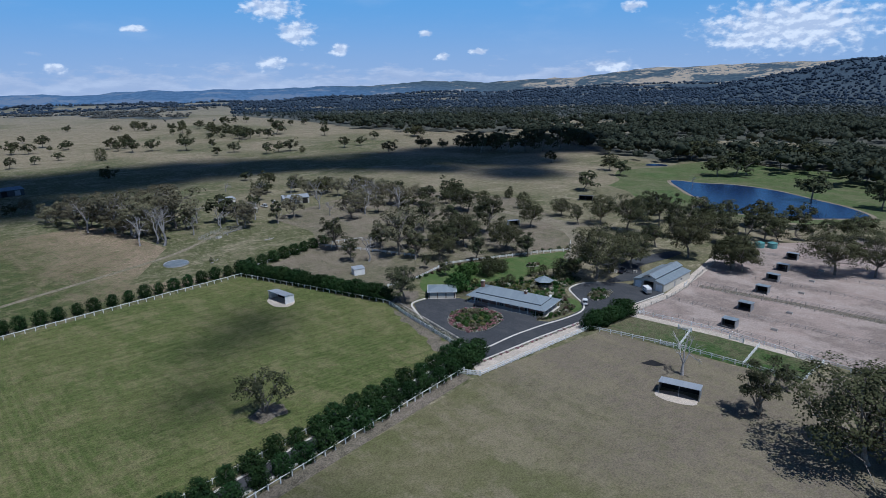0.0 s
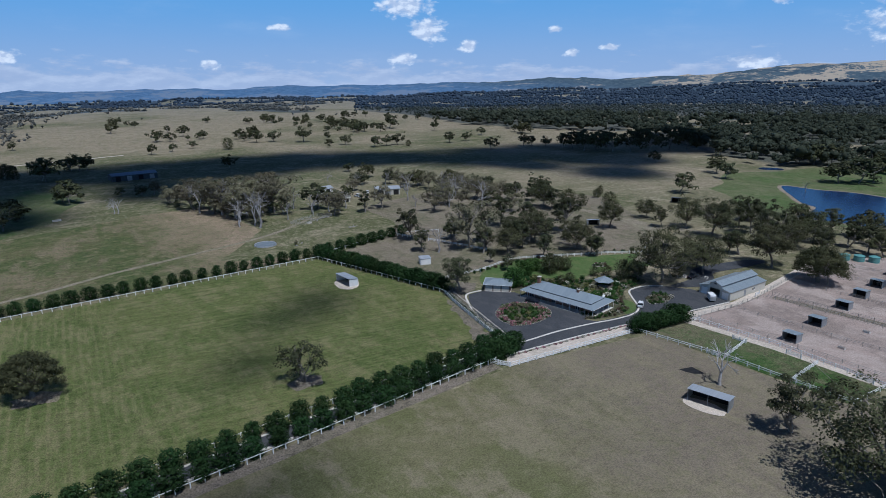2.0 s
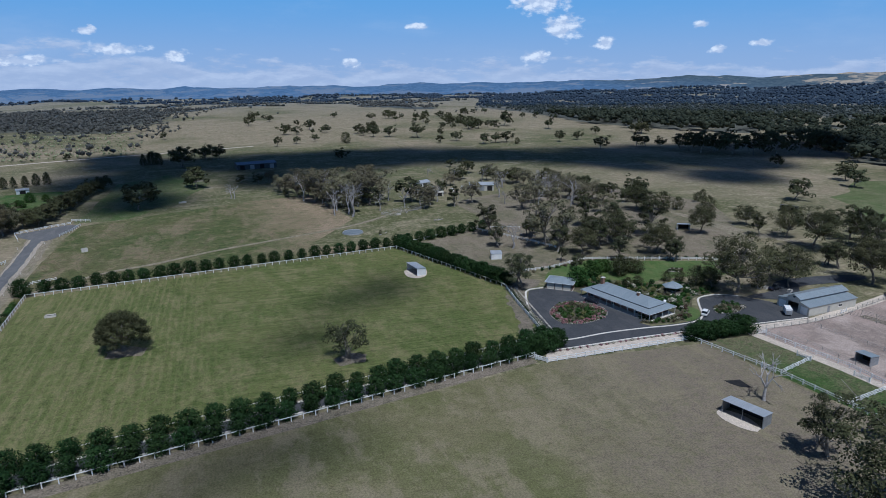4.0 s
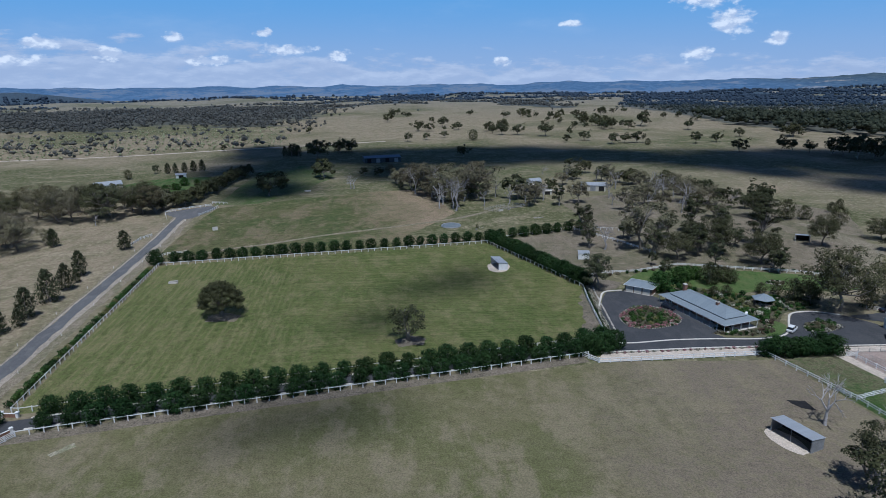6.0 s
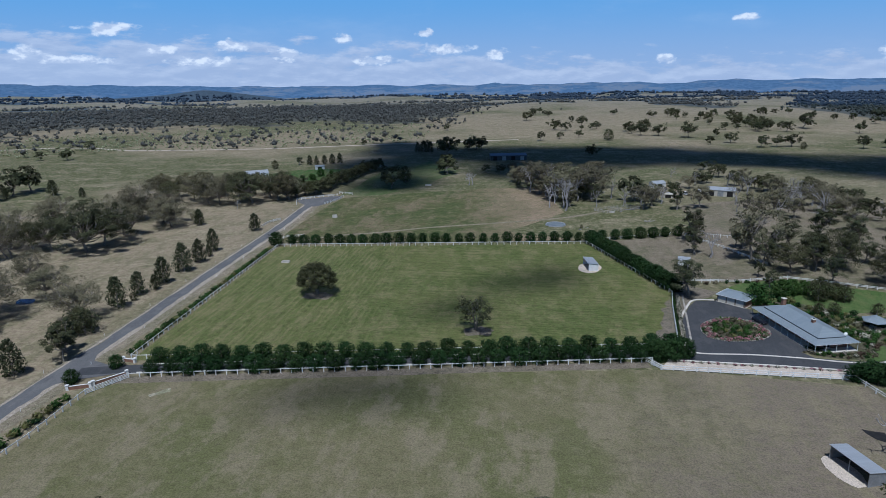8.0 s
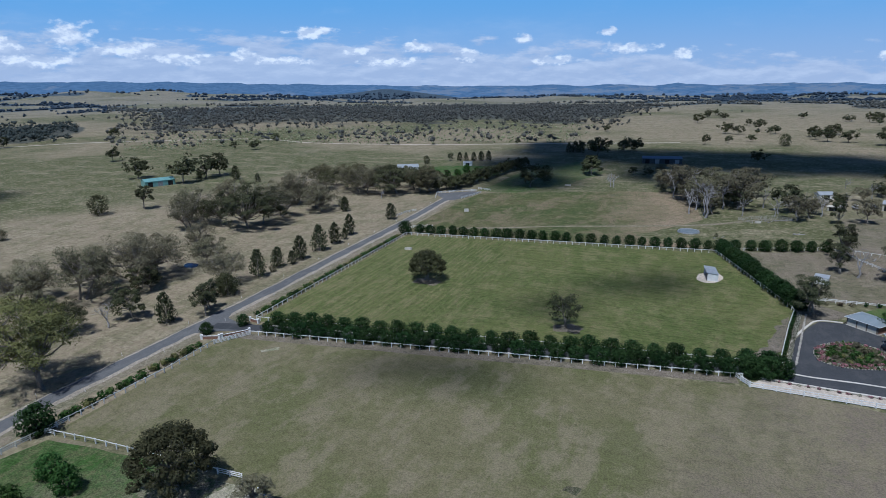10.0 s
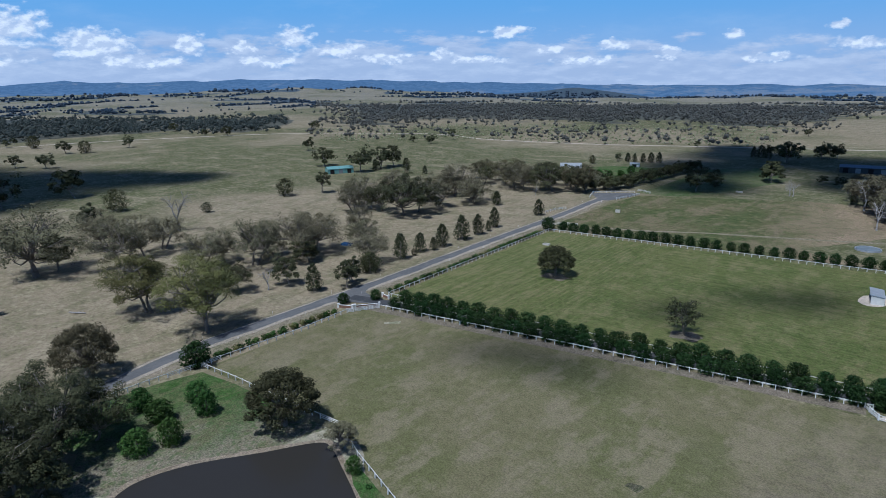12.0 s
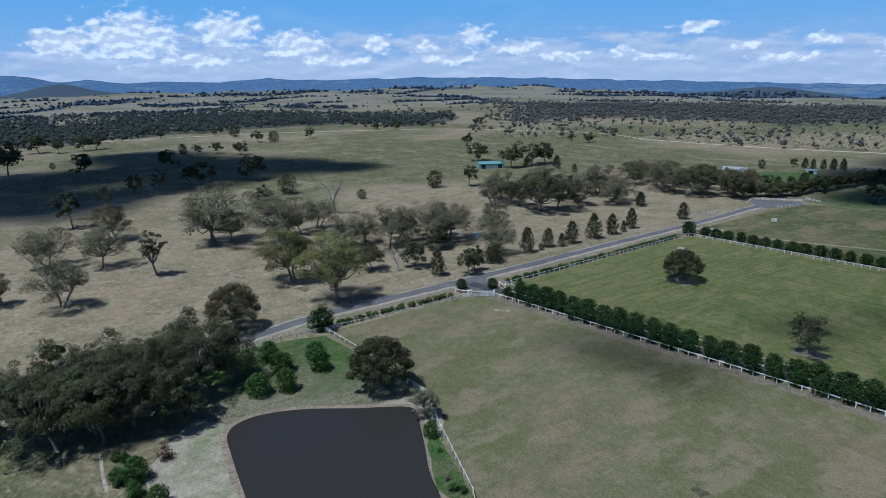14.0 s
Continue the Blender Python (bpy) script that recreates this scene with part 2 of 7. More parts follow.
M_STRIP = soil("strip_grass", [(0.055, 0.105, 0.026), (0.1, 0.115, 0.05), (0.16, 0.145, 0.085), (0.04, 0.068, 0.02)], 0.08, 0.14, 2.0, blend=((0.19, 0.168, 0.105), 0.0, 1.0, 62, 98))
M_MEADOW = soil("dam_meadow", [(0.055, 0.115, 0.026), (0.08, 0.12, 0.04), (0.15, 0.145, 0.075), (0.038, 0.072, 0.02)], 0.06, 0.14, 2.0, blend=((0.26, 0.225, 0.165), 0.87, -0.5, -25, 0))
M_FLAT = soil("dam_flat_grass", [(0.12, 0.14, 0.06), (0.09, 0.135, 0.045), (0.18, 0.175, 0.095), (0.07, 0.09, 0.035)], 0.014, 0.06, 1.6)
M_LUSH = soil("lush_grass", [(0.055, 0.115, 0.028), (0.085, 0.12, 0.042), (0.15, 0.14, 0.075), (0.038, 0.07, 0.02)], 0.05, 0.14, 2.0, rugged=0.9)
M_MULCH = soil("garden_mulch", [(0.1, 0.09, 0.055), (0.08, 0.09, 0.045), (0.16, 0.14, 0.1), (0.06, 0.06, 0.035)], 0.1, 0.5, 3.0)
M_BANK = soil("dam_bank", [(0.34, 0.305, 0.235), (0.22, 0.225, 0.13), (0.42, 0.37, 0.29), (0.19, 0.185, 0.115)], 0.05, 0.16, 2.2, rugged=0.7)
M_SHORE = soil("dam_shore", [(0.3, 0.25, 0.185), (0.25, 0.2, 0.14), (0.38, 0.31, 0.24), (0.18, 0.145, 0.1)], 0.08, 0.4, 3.0)
M_GRAVEL = soil("pale_gravel", [(0.6, 0.51, 0.42), (0.5, 0.43, 0.35), (0.66, 0.57, 0.48), (0.4, 0.34, 0.28)], 0.05, 0.4, 5.0, rugged=0.6)
M_VERGE = soil("road_verge", [(0.26, 0.22, 0.16), (0.2, 0.185, 0.115), (0.34, 0.28, 0.21), (0.15, 0.14, 0.09)], 0.05, 0.3, 2.5)
M_ROAD = soil("worn_asphalt", [(0.138, 0.138, 0.14), (0.122, 0.122, 0.125), (0.172, 0.168, 0.164), (0.1, 0.1, 0.102)], 0.05, 0.3, 6.0, rough=0.85, rugged=0.35)
M_DRIVE = soil("driveway_asphalt", [(0.06, 0.063, 0.068), (0.068, 0.07, 0.075), (0.088, 0.088, 0.09), (0.045, 0.046, 0.05)], 0.08, 0.25, 6.0, rough=0.85, rugged=0.35)
M_SIDE = soil("crushed_rock", [(0.4, 0.345, 0.28), (0.32, 0.28, 0.225), (0.46, 0.4, 0.33), (0.26, 0.225, 0.175)], 0.05, 0.3, 3.0, rugged=0.8)
M_HOME = soil("home_paddock_soil", [(0.215, 0.178, 0.128), (0.165, 0.15, 0.092), (0.27, 0.222, 0.168), (0.115, 0.106, 0.065)], 0.03, 0.1, 1.8)
M_KERB = paint("concrete_edge", (0.54, 0.5, 0.44), (0.68, 0.63, 0.56), 0.8, 0.9, bump=0.3)
M_WHITE = paint("white_paint", (0.74, 0.73, 0.7), (0.85, 0.84, 0.81), 1.0, 0.6)
M_WIRE = paint("weathered_rail", (0.34, 0.32, 0.28), (0.5, 0.47, 0.42), 1.0, 0.8)
M_CREAM = paint("cream_wall", (0.5, 0.47, 0.4), (0.58, 0.54, 0.46), 0.6, 0.7)
M_BRICK = paint("brown_brick", (0.2, 0.11, 0.075), (0.3, 0.17, 0.12), 3.0, 0.9, bump=0.3)
M_GLASS, _nt, _b = material("dark_glass", 0.08)
_b.inputs["Base Color"].default_value = (0.02, 0.025, 0.03, 1)
# black of tyres and puddle, also painted shade inside shelters and sheds
M_BLACK = paint("shade_and_rubber_black", (0.012, 0.012, 0.013), (0.025, 0.024, 0.023), 1.0, 0.9)
M_STEEL = paint("grey_steel", (0.25, 0.26, 0.27), (0.36, 0.37, 0.38), 1.2, 0.45, 0.3)
M_GUTTER = paint("dark_gutter", (0.05, 0.055, 0.06), (0.075, 0.08, 0.085), 1.0, 0.5)
M_TIMBER = paint("weathered_timber", (0.14, 0.11, 0.085), (0.24, 0.2, 0.16), 2.0, 0.9)


def roofing(name, a, b, pitch=0.2, rough=0.35):
    """Corrugated steel sheet: ribs run down the slope (local y), sheets weather apart a little."""
    m, nt, bs = material(name, rough, 0.25)
    co = nd(nt, "ShaderNodeTexCoord").outputs["Object"]
    wv = wave_fac(nt, co, 0.5 / pitch)
    st = vec_node(nt, "MULTIPLY", co, (1.3, 0.08, 0.08))
    f = math_node(nt, "ADD", math_node(nt, "MULTIPLY", noise_fac(nt, st, 1.0), 0.6), math_node(nt, "MULTIPLY", noise_fac(nt, co, 6.0), 0.4))
    col = mix_rgb(nt, ramp(nt, f, 0.35, 0.65), rgba(a), rgba(b))
    nt.links.new(col, bs.inputs["Base Color"])
    bp = nd(nt, "ShaderNodeBump", Strength=0.5, Distance=0.03, Height=wv)
    nt.links.new(bp.outputs[0], bs.inputs["Normal"])
    return m


M_ROOF = roofing("blue_grey_roofing", (0.28, 0.325, 0.35), (0.325, 0.37, 0.395))
M_ZINC = roofing("zinc_roofing", (0.38, 0.4, 0.42), (0.46, 0.48, 0.5))
M_TEAL = roofing("teal_roofing", (0.2, 0.4, 0.38), (0.26, 0.47, 0.44))

LEAF = {
    "olive": foliage("gum_leaves", (0.044, 0.052, 0.026), (0.09, 0.095, 0.048), through_leaf=0.2),
    "tan": foliage("dry_gum_leaves", (0.09, 0.084, 0.043), (0.16, 0.144, 0.08), through_leaf=0.2),
    "dark": foliage("dark_gum_leaves", (0.05, 0.055, 0.026), (0.1, 0.1, 0.048), through_leaf=0.2),
    "grey": foliage("grey_gum_leaves", (0.12, 0.113, 0.066), (0.21, 0.19, 0.12), through_leaf=0.25),
    "lime": foliage("yellow_gum_leaves", (0.13, 0.135, 0.048), (0.2, 0.198, 0.078)),
    "avenue": foliage("avenue_leaves", (0.013, 0.032, 0.01), (0.036, 0.069, 0.021), 0.7, through_leaf=0.12),
    "conifer": foliage("wattle_leaves", (0.04, 0.05, 0.026), (0.085, 0.092, 0.045)),
    "fresh": foliage("fresh_leaves", (0.03, 0.075, 0.017), (0.082, 0.145, 0.038)),
    "rusty": foliage("rusty_leaves", (0.07, 0.05, 0.035), (0.16, 0.115, 0.08)),
    "plum": foliage("plum_leaves", (0.035, 0.014, 0.018), (0.07, 0.03, 0.03)),
    # leaf colour blued a little to imitate distance haze
    "far": foliage("far_hazed_leaves", (0.05, 0.064, 0.06), (0.1, 0.113, 0.102), vary=0.0),
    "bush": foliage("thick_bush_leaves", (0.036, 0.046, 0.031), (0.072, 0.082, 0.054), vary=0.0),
    # haze painted in: leaves of remote forest and woodland made blue and grey
    "hazeblue": foliage("haze_blue_leaves", (0.042, 0.064, 0.092), (0.062, 0.09, 0.122), vary=0.0),
    "woodland": foliage("haze_grey_leaves", (0.085, 0.088, 0.08), (0.16, 0.158, 0.145), vary=0.0),
    "grove": foliage("old_grove_leaves", (0.056, 0.062, 0.032), (0.112, 0.115, 0.06), through_leaf=0.25),
    "pale": foliage("pale_scrub_leaves", (0.22, 0.235, 0.12), (0.38, 0.38, 0.23), vary=0.1),
}
M_BARK = paint("gum_bark", (0.13, 0.11, 0.09), (0.3, 0.27, 0.23), 1.5, 0.9, vary=0.2)
M_DEAD = paint("silvered_wood", (0.24, 0.225, 0.215), (0.42, 0.395, 0.38), 1.5, 0.9, vary=0.2)


# ---- geometry helpers ----
def mesh_of(name, verts, faces, mats, smooth=False, mat_ids=None):
    me = bpy.data.meshes.new(name)
    me.from_pydata(verts, [], faces)
    for m in mats:
        me.materials.append(m)
    if mat_ids is not None:
        me.polygons.foreach_set("material_index", np.asarray(mat_ids, dtype=np.int32))
    if smooth:
        me.polygons.foreach_set("use_smooth", [True] * len(me.polygons))
    me.update()
    return me


def part(name, bm, mat, parent, label=""):
    """Links a bmesh as one mesh object under a thing or a part."""
    me = bpy.data.meshes.new(name)
    bm.to_mesh(me)
    bm.free()
    me.materials.append(mat)
    ob = new(name, me)
    ob.parent = parent
    return tagged(ob, label=label)


def share(name, me, parent, m=None, label=""):
    """A part that shares a mesh."""
    ob = new(name, me)
    ob.parent = parent
    if m is not None:
        ob.matrix_basis = m
    return tagged(ob, label=label)


def thing(name, m, label, category, group="", kind=""):
    ob = new(name)
    ob.empty_display_size = 0.5
    ob.matrix_basis = m
    return tagged(ob, label, category, group, kind)


def add_box(bm, x0, x1, y0, y1, z0, z1, bevel=0.0):
    r = bmesh.ops.create_cube(bm, size=1.0, matrix=Matrix.LocRotScale(((x0 + x1) / 2, (y0 + y1) / 2, (z0 + z1) / 2), None, (x1 - x0, y1 - y0, z1 - z0)))
    if bevel:
        edges = {e for v in r["verts"] for e in v.link_edges}
        bmesh.ops.bevel(bm, geom=list(edges), offset=bevel, segments=2, affect="EDGES", profile=0.6)


def box_bm(*a, **k):
    bm = bmesh.new()
    add_box(bm, *a, **k)
    return bm


def slab_bm(pts, thick):
    """A plate from corner points in order, thickened downwards."""
    bm = bmesh.new()
    top = [bm.verts.new(p) for p in pts]
    low = [bm.verts.new((p[0], p[1], p[2] - thick)) for p in pts]
    bm.faces.new(top)
    bm.faces.new(low[::-1])
    n = len(pts)
    for i in range(n):
        j = (i + 1) % n
        bm.faces.new((top[j], top[i], low[i], low[j]))
    bmesh.ops.recalc_face_normals(bm, faces=bm.faces)
    return bm


def cone_bm(r0, r1, z0, z1, seg=12):
    bm = bmesh.new()
    bmesh.ops.create_cone(bm, cap_ends=True, segments=seg, radius1=r0, radius2=r1, depth=z1 - z0, matrix=Matrix.Translation((0, 0, (z0 + z1) / 2)))
    return bm


def rounded(pts, closed=True, steps=6):
    """A smooth line through control points (Catmull-Rom)."""
    P = [Vector((p[0], p[1])) for p in pts]
    n, out = len(P), []
    for i in range(n if closed else n - 1):
        if closed:
            a, b, c, d = P[i - 1], P[i], P[(i + 1) % n], P[(i + 2) % n]
        else:
            a, b, c, d = P[max(i - 1, 0)], P[i], P[i + 1], P[min(i + 2, n - 1)]
        for k in range(steps):
            t = k / steps
            out.append(0.5 * (2 * b + (c - a) * t + (2 * a - 5 * b + 4 * c - d) * t * t + (3 * b - a - 3 * c + d) * t * t * t))
    if not closed:
        out.append(P[-1])
    return out


def wavy(pts, amount, size=6.0, step=2.0):
    """The outline cut into short steps and made uneven."""
    out = []
    n = len(pts)
    for i in range(n):
        a, b = Vector(pts[i][:2]), Vector(pts[(i + 1) % n][:2])
        k = max(1, int((b - a).length / step))
        for j in range(k):
            p = a.lerp(b, j / k)
            q = noise.noise_vector((p.x / size, p.y / size, 3.7))
            out.append((p.x + q.x * amount, p.y + q.y * amount))
    return out


def sheet(name, pts, z, mat, label, category, thick=0.0):
    """A flat piece of ground with the outline pts."""
    bm = bmesh.new()
    f = bm.faces.new([bm.verts.new((p[0], p[1], z)) for p in pts])
    if f.calc_center_median() is not None:
        f.normal_update()
        if f.normal.z < 0:
            f.normal_flip()
    bmesh.ops.triangulate(bm, faces=[f])
    if thick:
        bot = bmesh.ops.extrude_face_region(bm, geom=bm.faces[:])
        vs = [g for g in bot["geom"] if isinstance(g, bmesh.types.BMVert)]
        bmesh.ops.translate(bm, verts=vs, vec=(0, 0, thick))
    ob = part(name, bm, mat, None)
    return tagged(ob, label, category, kind="structure")


def band_bm(line, half, z0, z1, closed=False):
    """A raised strip along a plan line: its top and its two sides."""
    n = len(line)
    verts, faces = [], []
    for i in range(n):
        a = line[i - 1] if (i > 0 or closed) else line[i]
        b = line[(i + 1) % n] if (i < n - 1 or closed) else line[i]
        d = Vector((b[0] - a[0], b[1] - a[1])).normalized()
        nx, ny = -d.y * half, d.x * half
        x, y = line[i][0], line[i][1]
        verts += [(x + nx, y + ny, z0), (x + nx, y + ny, z1), (x - nx, y - ny, z1), (x - nx, y - ny, z0)]
    for i in range(n if closed else n - 1):
        j = (i + 1) % n
        for k in range(3):
            faces.append((4 * i + k, 4 * i + k + 1, 4 * j + k + 1, 4 * j + k))
    bm = bmesh.new()
    vs = [bm.verts.new(v) for v in verts]
    for f in faces:
        bm.faces.new([vs[i] for i in f])
    bmesh.ops.recalc_face_normals(bm, faces=bm.faces)
    return bm


def strip(name, line, half, z, mat, label, category):
    bm = band_bm(line, half, z - 0.25, z)
    return tagged(part(name, bm, mat, None), label, category, kind="structure")


def ragged(name, line, half, z, mat, label, category):
    """A strip whose two edges wander a little."""
    pts = [Vector((p[0], p[1])) for p in line]
    fine = []
    for a, b in zip(pts, pts[1:]):
        k = max(1, int((b - a).length / 1.6))
        fine += [a.lerp(b, j / k) for j in range(k)]
    fine.append(pts[-1])
    sides = ([], [])
    for i, p in enumerate(fine):
        d = (fine[min(i + 1, len(fine) - 1)] - fine[max(i - 1, 0)]).normalized()
        for side, s in zip(sides, (1, -1)):
            w = half + min(0.45 * half, 0.75) * noise.fractal((p.x / 9 + 40 * s, p.y / 9, z * 90), 0.7, 2.0, 3)
            side.append((p.x - d.y * w * s, p.y + d.x * w * s, z))
    n = len(fine)
    me = mesh_of(name, sides[0] + sides[1], [(i, i + n, i + n + 1, i + 1) for i in range(n - 1)], [mat])
    return tagged(new(name, me), label, category, kind="structure")


# ---- the lie of the land ----
# skyline: bearing and height in degrees, as seen from over the paddocks
SKYLINE = [(-180, 0.2), (-110, 0.5), (-95, 0.7), (-89, 0.55), (-86.5, 0.0), (-84.6, 0.22), (-82, -0.1), (-75, -0.2), (-70, 0.0), (-65, -0.2), (-58, -0.1),
           (-50, -0.2), (-45, -0.35), (-40, -0.6), (-36, -0.7), (-30, -0.95), (-20, -1.2), (-10, -1.3), (0, -1.4), (8, -1.4), (15, -1.35), (18, -1.1), (20, -1.25),
           (22.5, -1.1), (26, -1.2), (32, -1.0), (36, -0.95), (42, -0.65), (47, -0.75), (50, -0.55), (54, -0.4), (58.5, 0.15), (62, 0.4), (69, 0.6),
           (76, 0.85), (85, 1.2), (95, 1.5), (130, 1.0), (180, 0.2)]
NEAR_RIDGE = [(-180, -9), (58, -9), (62, -2.4), (66, -1.0), (70, -0.2), (73.5, 0.45), (76.7, 0.9), (85, 1.3), (100, 1.3), (120, -3), (180, -9)]


def along(table, a):
    return np.interp(a, [p[0] for p in table], [p[1] for p in table])


def fbm(x, y, size, seed=0.0):
    return noise.fractal((x / size, y / size, seed), 0.6, 2.0, 4)


# lone hills on the plain: bearing, distance, radius in metres, height of the top in degrees, steepness
HILLS = [(-86.4, 3300, 290, 0.2, 1.5), (-52.0, 2750, 360, -0.72, 1.1), (-46.5, 3100, 260, -0.85, 1.0), (-27.0, 3200, 420, -1.15, 1.2)]


def height(x, y):
    r, a = math.hypot(x, y), math.degrees(math.atan2(x, y))
    h = 0.0
    if r > 1000:
        far = min(1.2, (r - 1000) / 2500)
        low = min(-1.0, max(-2.1, along(SKYLINE, a) - 0.85))
        h = (EYE + 3500 * math.tan(radians(low))) * far ** 1.3
        h += 12 * min(1.0, (r - 1000) / 1500) * fbm(x, y, 700, 2.0)
        for b, d, wide, top, steep in HILLS:
            off = math.hypot(x - d * math.sin(radians(b)), y - d * math.cos(radians(b)))
            if off < wide:
                h += max(0.0, EYE + d * math.tan(radians(top)) - h) * (1 - off / wide) ** steep
        top = EYE + 4350 * math.tan(radians(along(SKYLINE, a))) + 16 * fbm(x, y, 240, 5.0)
        k = math.exp(-((r - 4350) / 420) ** 2) if r < 4350 else 1.0
        h = h + max(0.0, top - h) * k
        ridge = EYE + 2700 * math.tan(radians(along(NEAR_RIDGE, a))) + 14 * fbm(x, y, 300, 8.0)
        k = math.exp(-((r - 2700) / 650) ** 2)
        h = h + max(0.0, ridge - h) * k
    return h


def smooth(v, lo, hi):
    t = min(1.0, max(0.0, (v - lo) / (hi - lo)))
    return t * t * (3 - 2 * t)


def belts(r, a, n):
    """Thin broken belts of trees across the far plain."""
    d = 0.0
    for i, rb in enumerate((1550, 1850, 2250, 2700, 3200)):
        c = rb * (1 + 0.07 * math.sin(a / 4.3 + 2 * i) + 0.04 * math.sin(a / 1.7 + i))
        d = max(d, 0.9 * (1 - smooth(abs(r - c) / rb, 0.018, 0.05)) * smooth(n + 0.25 * math.sin(a / 2.1 + i), -0.12, 0.02))
    return d


def wood(x, y):
    """How thickly the land is wooded, 0 to 1."""
    r, a = math.hypot(x, y), math.degrees(math.atan2(x, y))
    n = fbm(x, y, 330, 11.0)
    edge = 60 * n
    for b, far, wide in ((-86.4, 3300, 290), (-27.0, 3200, 420), (-72.5, 2050, 75)):
        if math.hypot(x - far * math.sin(radians(b)), y - far * math.cos(radians(b))) < wide:
            return 1.0
    d = 0.0
    if 24 < a < 150:
        start = along([(24, 1350), (30, 1080), (34, 930), (38, 830), (42, 770), (46, 770), (52, 700), (56, 590), (62, 540), (70, 530), (80, 440), (150, 430)], a)
        d = smooth(r + edge, start, start + 120)
        if a < 62:
            d *= 0.3 + 0.7 * smooth(n + 0.5 * fbm(x, y, 150, 4.0), -0.5, -0.12)
        if r > 3300:
            d *= 0.35 + 0.3 * smooth(n, -0.1, 0.3)
        if 620 < r < 760 and a > 62:
            d *= 0.25
    elif 2 < a <= 24:
        start = along([(2, 1900), (8, 1550), (16, 1400), (24, 1500)], a)
        d = 0.9 * smooth(n + 0.35 * math.sin(r / 150) + 0.15, 0.0, 0.25) * smooth(r + edge, start, start + 80) * (1 - 0.5 * smooth(r, 2500, 2900))
        d = max(d, belts(r, a, n))
    elif -52 < a <= 2:
        b = smooth(a, -52, -42) * smooth(-a, -2, 8)
        if r < 860 and a < -4:
            return 0.65 * smooth(r + edge, 600, 660) * smooth(a + edge / 20, -50, -44)
        d = (0.55 + 0.4 * smooth(n, -0.3, 0.2)) * b * smooth(r + 2.5 * edge + 60 * fbm(x, y, 90, 6.0), 770, 960) * (1 - smooth(r + edge * 4, 1500, 1800)) + belts(r, a, n)
    elif a <= -52:
        inner = along([(-110, 700), (-80, 760), (-70, 840), (-60, 900), (-52, 930)], a)
        outer = along([(-110, 1500), (-80, 1420), (-70, 1300), (-60, 1120), (-52, 1060)], a)
        d = 0.95 * smooth(r + 2.5 * edge + 50 * fbm(x, y, 90, 6.0), inner - 40, inner + 110) * (1 - smooth(r + 2 * edge, outer, outer + 120)) * (0.35 + 0.65 * smooth(n + 0.6 * fbm(x, y, 120, 4.0), -0.35, -0.05))
        d = max(d, belts(r, a, n))
    return d


def dry(x, y):
    """How far the grass has dried off, 0 to 1, less a band imitating cloud shadow."""
    r, a = math.hypot(x, y), math.degrees(math.atan2(x, y))
    d = 0.45 + 0.9 * fbm(x, y, 240, 21.0)
    if x < -58 and y > -200:
        d += 0.3 - 0.5 * smooth(r, 270, 360)
    if r > 3000:
        d = 0.05 + 0.75 * smooth(a, 48, 54) * (1 - smooth(a, 72, 80)) + 0.5 * fbm(x, y, 300, 21.0)
    if r > 450:
        d += 0.45 * smooth(r, 450, 900)
    # greener, darker band across the plain, painted to imitate a cloud shadow
    d -= 0.2 * smooth(r, 360, 440) * (1 - smooth(r, 600, 700)) * smooth(a, -30, -15) * (1 - smooth(a, 35, 60))
    return min(1.0, max(0.0, d))


def build_ground():
    rings = [0.0]
    while rings[-1] < 4880:
        rings.append(rings[-1] + max(8.0, rings[-1] * 0.021))
    seg = 380
    verts, faces, cover, dryness = [], [], [], []
    for i, r in enumerate(rings):
        for k in range(seg):
            a = 2 * math.pi * k / seg
            x, y = r * math.sin(a), r * math.cos(a)
            verts.append((x, y, height(x, y)))
            scrub = r < 870 and -52 < math.degrees(math.atan2(x, y)) < -4
            cover.append(wood(x, y) if r > 350 and not scrub else 0.0)
            dryness.append(dry(x, y))
    for i in range(len(rings) - 1):
        for k in range(seg):
            j = (k + 1) % seg
            a, b, c, d = i * seg + k, i * seg + j, (i + 1) * seg + j, (i + 1) * seg + k
            faces.append((a, d, c) if i == 0 else (a, d, c, b))
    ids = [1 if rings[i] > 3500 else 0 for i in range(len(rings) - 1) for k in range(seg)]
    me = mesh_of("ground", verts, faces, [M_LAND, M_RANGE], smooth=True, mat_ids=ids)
    me.attributes.new("wood", "FLOAT", "POINT").data.foreach_set("value", cover)
    me.attributes.new("dry", "FLOAT", "POINT").data.foreach_set("value", dryness)
    ob = new("ground", me)
    return tagged(ob, "rolling olive and straw-coloured farmland reaching wooded hills", "ground", kind="structure")


